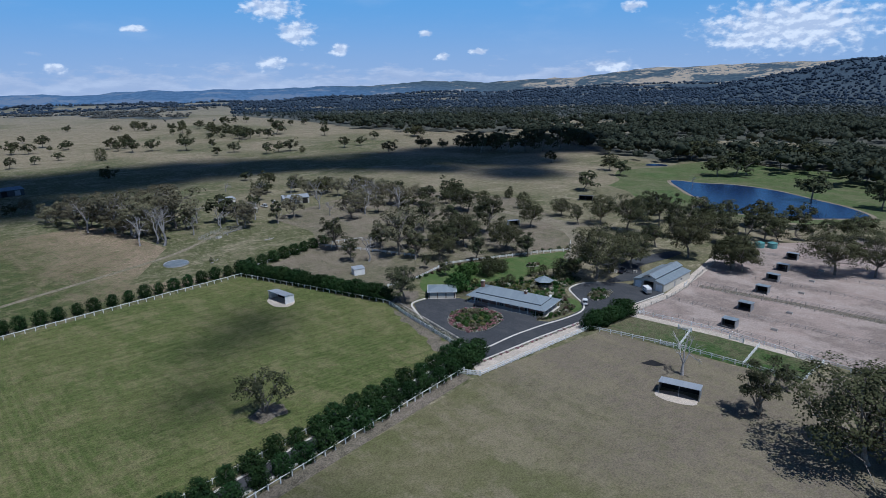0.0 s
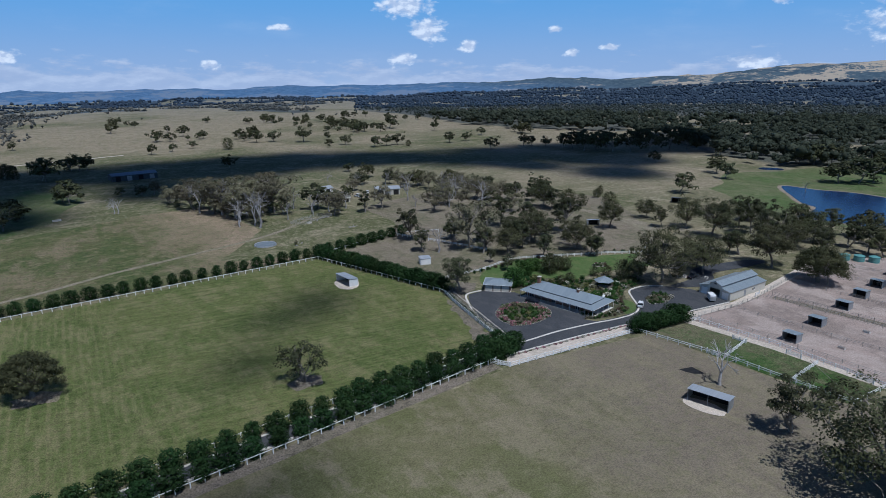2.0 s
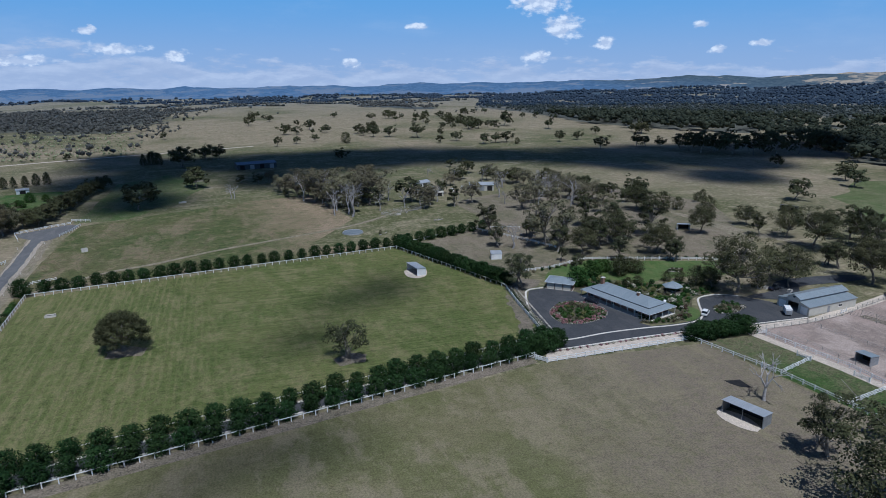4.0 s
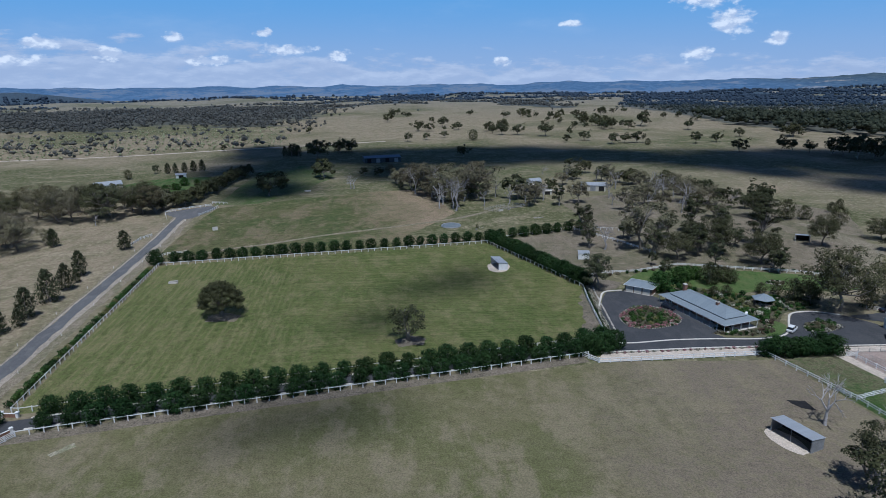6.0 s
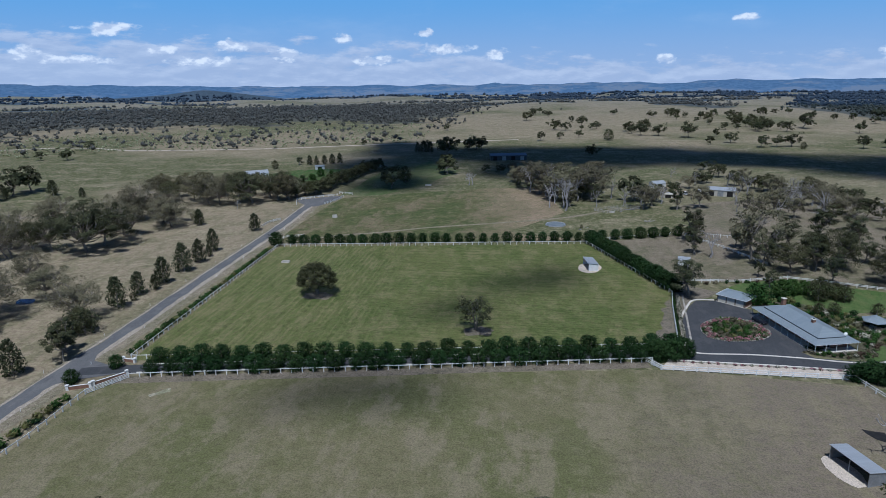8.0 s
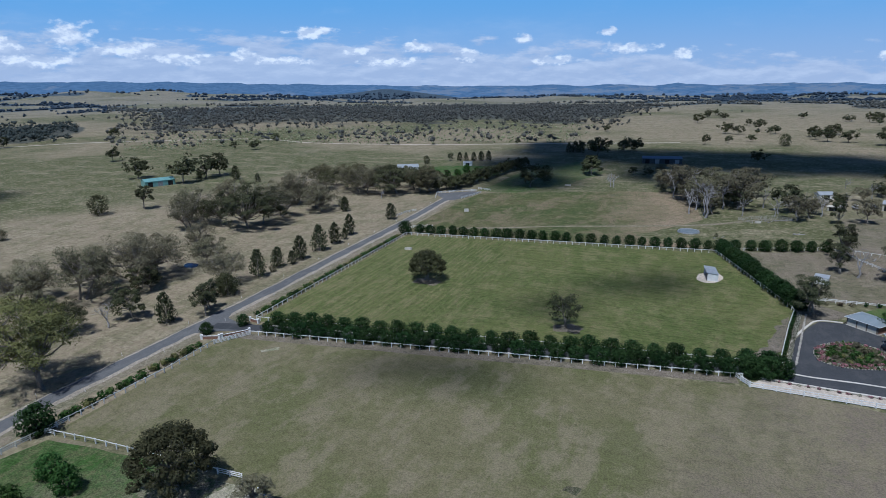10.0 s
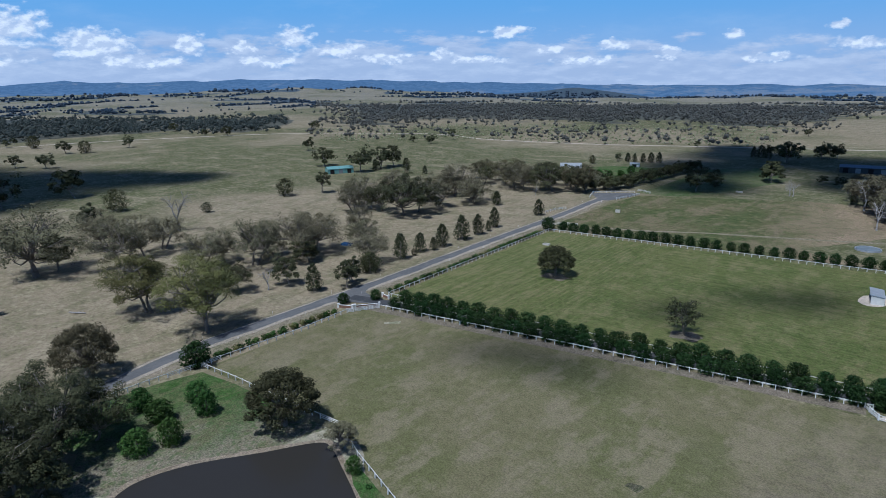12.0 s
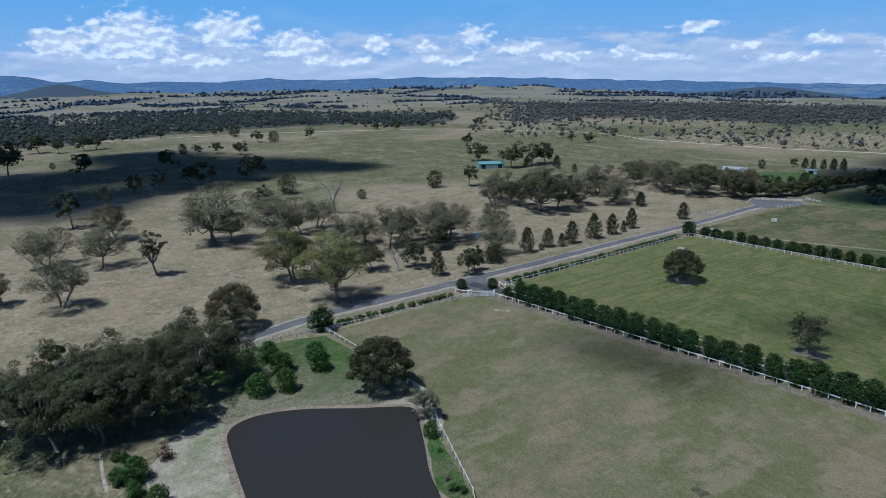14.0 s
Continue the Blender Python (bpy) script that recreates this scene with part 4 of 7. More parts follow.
def round_meshes(seed, leaf, count=700, size=0.4, cone=0.0, width=0.42, skirt=0.12):
    """Trunk and crown of a dense round or cone-shaped tree ten metres high."""
    rng = np.random.default_rng(seed)
    tv, tf = [], []
    tube(tv, tf, [(0, 0, -0.3), (0.05, 0, 3), (0, 0.1, 7)], 0.28, 0.1, 6)
    for k in range(5):
        a = rng.uniform(0, 6.28)
        tube(tv, tf, bent((0, 0, rng.uniform(1.5, 4)), (2.2 * math.cos(a), 2.2 * math.sin(a), rng.uniform(4.5, 7)), rng), 0.1, 0.03, 4)
    quads = []
    lumps = 26
    for b in range(lumps):
        zt = (b + 0.5) / lumps
        z = 10 * (skirt + (0.98 - skirt) * zt)
        if cone:
            prof = (1 - zt) ** (0.75 / cone) * min(1.0, zt * 6 + 0.45) + 0.06
        else:
            prof = math.sqrt(max(0.03, 1 - (2 * zt - 0.92) ** 2 * 0.95))
        R = 10 * width * prof * rng.uniform(0.8, 1.12)
        a = b * 2.4 + rng.uniform(-0.4, 0.4)
        br = max(0.7, R * 0.52)
        c = np.array([math.cos(a) * (R - br * 0.6), math.sin(a) * (R - br * 0.6), min(z, 10 - br * 0.5)])
        p, o = ball_points(rng, count // lumps, c, (br, br, br * 0.9), 0.5)
        quads.append(leaf_quads(rng, p, o, size))
    return mesh_of("trunk", tv, tf, [M_BARK], True), quads_mesh("crown", np.concatenate(quads), [leaf])


def dome_meshes(seed, leaf, count=9000, size=0.19):
    """Trunk and crown of an old domed tree ten metres high, leafy almost to the ground."""
    rng = np.random.default_rng(seed)
    tv, tf, quads = [], [], []
    tube(tv, tf, [(0, 0, -0.3), (0.1, 0, 1.2), (0.1, 0.1, 2.6)], 0.55, 0.42, 8)
    n = 46
    for b in range(n):
        up = 1 - 1.02 * (b + 0.5) / n
        a = b * 2.39996
        flat = math.sqrt(max(0.0, 1 - up * up))
        R = 4.6 * rng.uniform(0.82, 1.06)
        c = np.array([R * flat * math.cos(a), R * flat * math.sin(a), 3.1 + 5.4 * up * rng.uniform(0.92, 1.05)])
        br = np.array([1.0, 1.0, 0.75]) * rng.uniform(0.95, 1.5)
        tube(tv, tf, bent((0.1, 0.1, 2.4), tuple(c * 0.85), rng, 0.08), 0.16, 0.04, 5)
        p, o = ball_points(rng, count // n, c, br, 0.4)
        p[:, 2] = np.maximum(p[:, 2], 1.0 + rng.uniform(0, 0.5, len(p)))
        quads.append(leaf_quads(rng, p, o, size))
    return mesh_of("trunk", tv, tf, [M_BARK], True), quads_mesh("crown", np.concatenate(quads), [leaf])


def dead_mesh(seed, spread=0.5):
    """Bare branching tree ten metres high."""
    rng = np.random.default_rng(seed)
    tv, tf = [], []

    def grow(a, d, L, r, depth):
        b = Vector(a) + d * L
        tube(tv, tf, bent(a, tuple(b), rng, 0.06, 3), r, r * 0.6, 5 if depth < 2 else 3)
        if depth < 4:
            for k in range(3 if depth < 3 else 2):
                e = (d + Vector(rng.normal(0, spread, 3)) + Vector((0, 0, 0.12))).normalized()
                grow(tuple(b), e, L * rng.uniform(0.6, 0.85), r * 0.58, depth + 1)
    grow((0, 0, -0.3), Vector((0.05, 0.02, 1)).normalized(), 3.2, 0.36, 0)
    return mesh_of("trunk", tv, tf, [M_DEAD], True)


PROTO = {
    "e": [gum_meshes(s, LEAF["olive"], 9 + s % 4, 0.3 + 0.05 * (s % 3), 0.34 - 0.03 * (s % 4), 3500, 0.208, 1 + (s % 3 == 0), 0.3) for s in range(1, 7)],
    "d": [gum_meshes(s, LEAF["dark"], 15, 0.5, 0.18, 4200, 0.232, 1) for s in range(11, 15)],
    "p": [gum_meshes(s, LEAF["grey"], 12, 0.48, 0.27, 2800, 0.216, 1 + s % 2, 1.0) for s in range(21, 25)],
    "y": [gum_meshes(s, LEAF["lime"], 15, 0.5, 0.2, 4200, 0.264, 2) for s in range(31, 33)],
    "m": [dome_meshes(35, LEAF["dark"], 13000, 0.145)],
    "u": [dome_meshes(37, LEAF["tan"], 16000, 0.12)],
    "n": [gum_meshes(36, LEAF["olive"], 9, 0.56, 0.3, 2100, 0.216, 3, 0.7)],
    "r": [round_meshes(s, LEAF["dark"], 1680, 0.304, 0.0, 0.5) for s in range(41, 44)],
    "c": [round_meshes(s, LEAF["conifer"], 1810, 0.272, 1.7, 0.34) for s in range(51, 54)],
    "a": [round_meshes(s, LEAF["avenue"], 2300, 0.4, 0.0, 0.55, 0.08) for s in range(61, 65)],
    "o": [round_meshes(s, LEAF["fresh"], 2400, 0.36, 0.0, 0.48, 0.06) for s in range(71, 73)],
    "q": [round_meshes(s, LEAF["plum"], 1120, 0.368, 0.0, 0.5, 0.06) for s in range(75, 76)],
    "g": [gum_meshes(s, LEAF["grey"], 20, 0.44, 0.1, 7000, 0.15, 2, 0.5, 0.8) for s in range(81, 82)],
    "s": [gum_meshes(5, LEAF["olive"], 13, 0.24, 0.4, 3600, 0.14, 1, 0.3, 0.85)],
    "E": [gum_meshes(s, LEAF["olive"], 9, 0.5, 0.2, 1120, 0.44, 1) for s in range(91, 95)],
    "D": [gum_meshes(s, LEAF["dark"], 10, 0.55, 0.16, 1190, 0.464, 1) for s in range(95, 98)],
}
GIANT = [gum_meshes(s, LEAF["grove"], 26, 0.5, 0.22, 19200, 0.0972, 1, 0.0, 0.72) for s in (151, 152)]
# grand trees, leafier, for those seen large
GRAND = {
    "d": [gum_meshes(s, LEAF["dark"], 22, 0.52, 0.16, 11000, 0.12, 1, 0.0, 0.9) for s in range(111, 114)],
    "p": [gum_meshes(s, LEAF["grey"], 20, 0.54, 0.2, 8600, 0.122, 1 + s % 2, 0.5, 0.92) for s in range(121, 124)],
    "y": [gum_meshes(131, LEAF["lime"], 26, 0.5, 0.24, 20800, 0.0936, 2, 0.0, 0.98)],
    "e": [gum_meshes(s, LEAF["tan"], 20, 0.53, 0.2, 11000, 0.115, 1 + s % 2, 0.2, 1.0) for s in range(141, 144)],
}
GREEN = [gum_meshes(s, LEAF["olive"], 13 + s % 3, 0.31 + 0.04 * (s % 2), 0.26, 6500, 0.125, 1 + s % 2, 0.2, 1.0) for s in range(161, 165)]
DEAD = [dead_mesh(s) for s in range(101, 105)]
TREE_SAY = {
    "e": ("gum_tree", "spreading olive-green gum tree with pale forked limbs", "tree"),
    "d": ("gum_tree", "dense dark green gum tree with a low crown", "tree"),
    "p": ("gum_tree", "thin grey-leaved gum tree with bare silvery limbs showing", "tree"),
    "m": ("gum_tree", "broad domed dark gum tree, leafy almost to the ground", "tree"),
    "u": ("gum_tree", "wide umbrella-shaped olive gum tree beside the road", "tree"),
    "n": ("gum_tree", "open many-stemmed gum tree alone in the paddock", "tree"),
    "y": ("gum_tree", "broad yellow-green gum tree in dry pasture", "tree"),
    "r": ("round_tree", "compact rounded dark green tree", "tree"),
    "c": ("cone_tree", "young upright cone-shaped evergreen tree", "tree"),
    "a": ("avenue_tree", "clipped round dark green avenue tree", "tree"),
    "o": ("ornamental_tree", "small bright green ornamental tree on grass", "tree"),
    "q": ("plum_tree", "small round purple-leaved tree", "tree"),
    "g": ("willow_shrub", "pale grey-green bushy tree at the water's edge", "tree"),
    "s": ("gum_tree", "slim leaning gum tree with a tufted crown", "tree"),
    "b": ("dead_tree", "bare silver-grey dead tree", "tree"),
}
pick = random.Random(7)


def plant(kind, x, y, h, group="", wide=1.0):
    name, say, cat = TREE_SAY[kind]
    far = math.hypot(x, y) > 330 and kind in "ed"
    sx = wide * pick.uniform(0.88, 1.15)
    s = h / 10
    m = Matrix.LocRotScale((x, y, height(x, y) - 0.05), Euler((0, 0, pick.uniform(0, 6.28))), (s * sx, s * sx * pick.uniform(0.92, 1.08), s))
    ob = thing(name, m, say, cat, group)
    if kind == "b":
        share("trunk", pick.choice(DEAD), ob)
        return ob
    if 60 < x < 270 and y < 245 and h > 9 and kind in "ed":
        tr, cr = pick.choice(GREEN if kind == "e" else GRAND["d"])
        share("trunk", tr, ob)
        share("crown", cr, ob)
        return ob
    grand = kind in GRAND and h > 11 and -200 < x < 160 and y < (345 if x < -40 else 130)
    if grand and kind == "d" and h > 16:
        tr, cr = pick.choice(GIANT)
        share("trunk", tr, ob)
        share("crown", cr, ob)
        return ob
    tr, cr = pick.choice(GRAND[kind] if grand else PROTO[kind.upper() if far else kind])
    share("trunk", tr, ob)
    share("crown", cr, ob)
    return ob


def grove(group, kinds, rows):
    for k, row in zip(kinds, rows):
        plant(k, row[0], row[1], row[2], group)


# groves: kind letters, then x, y and height of each tree
grove("south field far", "eeeeeerereeeeereeerere", [(-482, -45, 28.1), (-666, -14, 20), (-650, 2, 15.9), (-656, 27, 16.9), (-666, 40, 18.4), (-441, 7, 20.4), (-509, -13, 5.8), (-442, 63, 17.9), (-539, 101, 11.2), (-544, 116, 9.7), (-530, 132, 12.5), (-503, 147, 13.3), (-325, 63, 19.1), (-328, 104, 20.6), (-262, 101, 12.8), (-227, 72, 14.1), (-311, 21, 16.2), (-313, 33, 16.6), (-708, 204, 14.5), (-616, 204, 14.5), (-603, 218, 13.1), (-619, 271, 13.9)])
grove("south field near", "epepppespdypppydddu", [(-237, -22, 20.2), (-283, -1, 14.9), (-194, -8, 17.8), (-160, -37, 17.8), (-107, -37, 18.3), (-149, -20, 18.4), (-123, -53, 11.8), (-125, -4, 17.8), (-158, 25, 26.7), (-160, 34, 15), (-86, 35, 20.7), (-143, 51, 20.7), (-152, 65, 19), (-179, 60, 18.7), (-56, 38, 24.3), (-80, 63, 11.1), (-56, -44, 7.8), (-49, -53, 2.7), (-53, 3, 16)])
grove("gum grove", "pppppdppdbbrrepdddppppprred", [(-158, 76, 15.5), (-116, 70, 15), (-119, 82, 14.2), (-104, 86, 19.8), (-112, 99, 14.3), (-74, 80, 10.7), (-101, 104, 19.1), (-102, 115, 18.8), (-90, 102, 9.9), (-74, 71, 8.9), (-186, 98, 21.1), (-215, 130, 5.9), (-220, 187, 11.3), (-208, 207, 15.1), (-146, 178, 16.1), (-136, 190, 17.6), (-118, 188, 22.9), (-118, 199, 18.7), (-134, 227, 17.5), (-132, 249, 13.8), (-106, 234, 15.1), (-112, 148, 12), (-68, 117, 14.3), (-63, 109, 7), (-64, 102, 5.8), (-53, 89, 10.2), (-146, 191, 13.1)])
grove("grey gums by the road", "ppppppdedpdpedpepdepddedd", [(-165, 227, 17.4), (-157, 191, 18.6), (-120, 217, 16.8), (-131, 247, 20.5), (-113, 241, 15.8), (-108, 289, 18.8), (-78, 303, 16.3), (-158, 313, 13.4), (-98, 300, 17), (-130, 300, 15), (-144, 296, 13), (-120, 306, 14), (-136, 318, 15.5), (-106, 312, 16),
      (-94, 320, 14), (-84, 322, 15), (-70, 313, 12), (-112, 330, 13), (-150, 328, 13), (-126, 338, 12), (-118, 343, 11), (-107, 341, 11), (-97, 338, 10.5), (-86, 336, 11), (-76, 332, 10)])
grove("shed trees", "eeeeecccceee", [(-414, 360, 13.7), (-308, 292, 17), (-257, 286, 18.8), (-258, 309, 18.4), (-256, 323, 18.6), (-271, 316, 6.2), (-231, 311, 10.2), (-207, 306, 6.4), (-252, 297, 7.2), (-345, 474, 10.8), (-382, 559, 10), (-372, 473, 9.3)])
grove("roadside cypress", "cccrccccccccper", [(-60, 80, 10.1), (-63, 127, 10.8), (-64, 140, 8.4), (-62, 134, 3.1), (-61, 145, 5.8), (-62, 152, 10.1), (-62, 166, 11.5), (-62, 178, 9.8), (-62, 186, 5.4), (-64, 194, 10), (-94, 239, 8.4), (-61, 230, 8.5), (-93, 132, 12.3), (-57, 95, 10.2), (-60, 107, 7.5)])
grove("dark grove", "ddddddddddddd", [(-22, -44, 17), (-15, -38, 17.5), (-10, -37, 15), (-13, -31, 19), (-20, -18, 19.1), (-22, -8, 12.6), (-14, -25, 18.1), (-12, -45, 17), (-18, -49, 17), (-35, -14, 14), (-26, -35, 16.6), (-9, -22, 11), (-23, -55, 16.6)])
grove("pond trees", "mgoooooooooooooq", [(4, 20, 14.1), (21, 21.5, 7.6), (28, 18, 3.5), (-26.8, 4.1, 5.3), (-18.5, 4.2, 5.2), (-8.5, 1.5, 5.8), (-10.5, -4.5, 5.4), (-20.5, 14, 5), (-13.8, 12.4, 5.4), (-1, -36, 2.2), (0.6, -34.6, 2.1), (7, -37, 3.2), (8, -34, 4.8), (13, -35, 3.2), (18, -32, 3.9), (4, -28, 2.7)])
grove("trees by the long shed", "ddbcccede", [(-1, 506, 17), (11, 404, 14.5), (31, 358, 9.7), (-26, 530, 11), (-20, 529, 10), (-32, 531, 9.5), (21, 550, 13.9), (15, 556, 11.4), (-96, 584, 7.4)])
grove("north trees", "edeeeerercccccdrddeeeebreppb", [(-115, 291, 17.3), (-90, 294, 19.3), (-72, 304, 16.4), (-86, 311, 13.2), (-145, 312, 12.8), (-167, 330, 11.7), (-121, 317, 9.8), (-118, 449, 7.4), (-128, 424, 7.1), (-108, 448, 7.9), (-103, 450, 7.5), (-97, 453, 7.5), (-91, 455, 8.4), (-85, 457, 8.9), (-18, 344, 14.8), (-13, 367, 11.2), (-3, 512, 15.3), (8, 411, 10.7), (16, 550, 12.1), (27, 548, 13.1), (50, 406, 7.3), (40, 412, 6.6), (33, 358, 10.6), (63, 358, 4.4), (-26, 556, 9.5), (-98, 243, 7.7), (-115, 241, 13.2), (-92, 278, 5.9)])
grove("dead grove", "bbbpppepppbpebpbrpebpb", [(89, 283, 20.4), (106, 293, 10.7), (85, 314, 17.2), (97, 325, 18.7), (105, 343, 14.3), (81, 327, 12.7), (75, 346, 10.8), (92, 354, 13.9), (116, 352, 13.8), (79, 373, 8.4), (97, 308, 16.3), (89, 309, 14.7), (129, 309, 15.5), (131, 299, 13.8), (140, 308, 10.5), (158, 336, 8.2), (94, 244, 1.9), (81, 315, 10.7), (180, 377, 7.8), (167, 395, 7.3), (108, 374, 11.5), (81, 290, 14.9)])
grove("home paddock trees", "eebeeepeeedeeedeeeedeedrdeddeedddddrrmrooe", [(141, 223, 15.4), (135, 203, 10.8), (140, 199, 12), (121, 153, 14.5), (154, 214, 8.3), (157, 212, 11.1), (155, 198, 21), (155, 188, 12), (150, 176, 6), (189, 222, 17.2), (163, 182, 11.7), (181, 204, 11), (173, 185, 13.8), (188, 197, 13.3), (184, 188, 15.9), (172, 170, 11.3), (235, 238, 14.3), (256, 274, 12.5), (207, 197, 20.3), (192, 172, 13.3), (189, 162, 10), (191, 159, 11.4), (231, 191, 14.4), (289, 256, 5.3), (263, 196, 10.3), (252, 178, 10.8), (260, 170, 16), (255, 153, 19.7), (241, 135, 10.7), (241, 130, 11), (236, 113, 18.8), (207, 121, 15.2), (212, 128, 10.1), (186, 123, 21.5), (181, 129, 9.1), (177, 132, 7.9), (196, 124, 7.1), (233, 94, 14.3), (160, 152, 8.1), (158, 158, 4.9), (140, 148, 6.8), (150, 164, 6.2)])
grove("thicket by the far sheds", "eeeeedppeebeeddebbbbpepdpeebdepdeepddebepd", [(160, 218, 6.2), (173, 212, 14.4), (165, 204, 11.3), (174, 196, 12.3), (178, 191, 12.5), (213, 265, 8.5), (225, 283, 10.7), (214, 246, 10.7), (202, 216, 14.1), (194, 196, 10), (242, 278, 8.8), (253, 291, 6.1), (219, 217, 10.7), (209, 192, 6.7), (200, 185, 7.4), (254, 265, 9.5), (206, 296, 15.1), (212, 299, 14.9), (220, 302, 13.1), (229, 311, 10.6), (234, 314, 9.4), (240, 318, 8.1), (212, 315, 10.1), (233, 339, 10), (234, 330, 9.7), (246, 314, 7.7), (254, 323, 5.6), (247, 323, 6.3), (203, 307, 6.4), (197, 284, 7.5), (199, 271, 10.7), (198, 395, 10.6), (184, 372, 7.5), (198, 361, 10.5), (207, 376, 9.4), (207, 351, 8.9), (209, 341, 11.4), (219, 361, 7.6), (174, 361, 10.2), (179, 368, 7.8), (168, 351, 8.6), (152, 327, 9.1)])
grove("centre grove", "rrrrrb", [(263, 223, 9.2), (255, 236, 7.1), (255, 272, 10.3), (247, 238, 10.2), (279, 249, 5.5), (176, 284, 8.3)])
grove("grey scrub", "ppbpbpbpppbpb", [(192, 278, 14), (217, 285, 13.9), (211, 269, 14.9), (227, 276, 12.2), (196, 331, 12.9), (198, 343, 11.4), (217, 323, 13.1), (211, 329, 12.4), (226, 306, 11.2), (215, 304, 11.3), (192, 354, 10.8), (214, 346, 11), (205, 302, 11.7)])
grove("yard trees", "dddeedeededeed", [(232, 90, 15), (252, 65, 18.9), (259, 54, 17.6), (276, 148, 17.7), (262, 131, 16.6), (269, 124, 12.2), (267, 113, 13.6), (289, 112, 12.9), (284, 96, 11), (296, 90, 9.9), (315, 78, 10.1), (286, 103, 12.8), (305, 84, 10.2), (317, 73, 11.5)])
grove("dam trees", "eeeeeeedeeeeebeddddeee", [(333, 233, 14.2), (418, 269, 13.8), (399, 248, 13.1), (447, 198, 15.8), (455, 190, 20.1), (466, 186, 19.5), (505, 177, 20.7), (524, 166, 20.1), (393, 119, 17.6), (478, 115, 18.1), (395, 85, 18.8), (500, 325, 12.4), (423, 329, 10.9), (399, 193, 6.8), (676, 230, 13.8), (511, 262, 15.8), (515, 252, 17.1), (527, 245, 15.8), (533, 284, 12.7), (528, 208, 14.6), (540, 150, 14.9), (562, 212, 15.3)])
grove("west field", "eeeeeerdeeeeeeeeeereeeeeeeee", [(83, 629, 10.8), (140, 804, 14.6), (156, 762, 10.7), (136, 747, 6.9), (104, 646, 8.4), (126, 661, 8.7), (154, 631, 11.8), (124, 497, 10.7), (189, 703, 10.4), (196, 681, 14.1), (214, 677, 13.2), (240, 655, 17.2), (269, 661, 10.1), (246, 593, 9.2), (268, 603, 11.2), (283, 567, 12.5), (299, 570, 11.1), (312, 570, 12.9), (315, 552, 6.6), (197, 428, 7), (307, 1045, 11.1), (305, 747, 10), (318, 743, 8.1), (331, 718, 12), (347, 731, 13.6), (361, 715, 13.6), (395, 756, 20.2), (133, 872, 9.7)])
grove("west field east", "eeeeeeeeeedddddddddddd", [(368, 481, 12.9), (366, 555, 12.8), (391, 560, 10.8), (410, 484, 14.1), (419, 481, 11.9), (422, 464, 11.7), (429, 694, 14.1), (536, 824, 11.8), (556, 800, 11.8), (434, 423, 18.8), (433, 438, 18), (448, 422, 17.9), (452, 404, 20.3), (463, 392, 20.3), (481, 386, 19.4), (503, 382, 20.3), (514, 370, 20.3), (437, 455, 14), (459, 453, 17.1), (475, 436, 18.2), (498, 410, 20.9), (540, 396, 20.8)])
grove("near right", "edde", [(132.8, 44, 14.5), (129, 22.5, 22), (133, 16, 18), (148, 45, 7.2)])
grove("left scrub", "pppbpbppbppbpppbpbpp", [(61, 373, 10.5), (64, 362, 13.2), (70, 347, 17.2), (71, 335, 17.3), (77, 329, 21.4), (80, 323, 20.4), (87, 330, 19.9), (85, 309, 18.9), (88, 289, 17.4), (105, 321, 17.4), (105, 313, 22.6), (123, 303, 13), (136, 297, 10), (101, 343, 15.1), (107, 347, 18.4), (80, 355, 13.4), (72, 381, 10.9), (105, 330, 19.1), (57, 407, 9.5), (89, 346, 16.3)])
grove("stable trees", "eedededded", [(282, 158, 16), (290, 150, 15), (296, 138, 14), (304, 128, 13), (310, 116, 13), (276, 134, 15), (284, 124, 13), (300, 104, 12), (298, 164, 12), (318, 100, 12)])
grove("thinned grey gums", "bdbpee", [(204, 260, 11.4), (235, 244, 13.3), (192, 274, 11.6), (219, 279, 12.7), (230, 270, 12.4), (241, 262, 9.3)])
grove("grey gums by the sheds", "bpebpbepbpeb", [(84, 301, 12.8), (92, 293, 12.0), (107, 307, 10.5), (121, 297, 9.2), (130, 289, 13.3), (142, 303, 11.4), (147, 287, 12.6), (160, 293, 13.4), (181, 303, 12.6), (179, 269, 13.6), (100, 316, 11.0), (117, 317, 13.0)])

# ---- avenue, windbreaks, hedges ----
def row_of(kind, a, b, n, h0, h1, group, jig=0.5, wide=1.0):
    for i in range(n):
        t = i / (n - 1)
        plant(kind, a[0] + (b[0] - a[0]) * t + pick.uniform(-jig, jig), a[1] + (b[1] - a[1]) * t + pick.uniform(-jig, jig), pick.uniform(h0, h1), group, wide)


row_of("a", (-25.5, 84.6), (102, 105.2), 26, 3.7, 4.4, "drive avenue", 0.25, 1.12)
row_of("a", (-27, 91.2), (106, 110.7), 26, 3.8, 4.8, "drive avenue", 0.25, 1.12)
row_of("a", (102, 104.5), (108.5, 106.5), 3, 5.0, 5.6, "drive avenue", 0.4)
row_of("a", (-34, 207.5), (91, 221), 25, 3.9, 4.6, "north windbreak", 0.3)
row_of("a", (101, 223.5), (141, 234), 8, 4.4, 5.0, "north windbreak", 0.3)
row_of("a", (96, 219), (117.5, 158.5), 24, 4.4, 5.6, "east windbreak", 0.4, 1.15)
row_of("a", (145.5, 97.6), (163.5, 96.2), 7, 4.4, 5.6, "hedge by the lane", 0.5, 1.25)
row_of("d", (-62, 318), (-46, 430), 22, 7.0, 10.0, "boundary tree line", 1.2)
row_of("d", (-72, 305), (-64, 330), 5, 7.0, 9.0, "boundary tree line", 1.5)
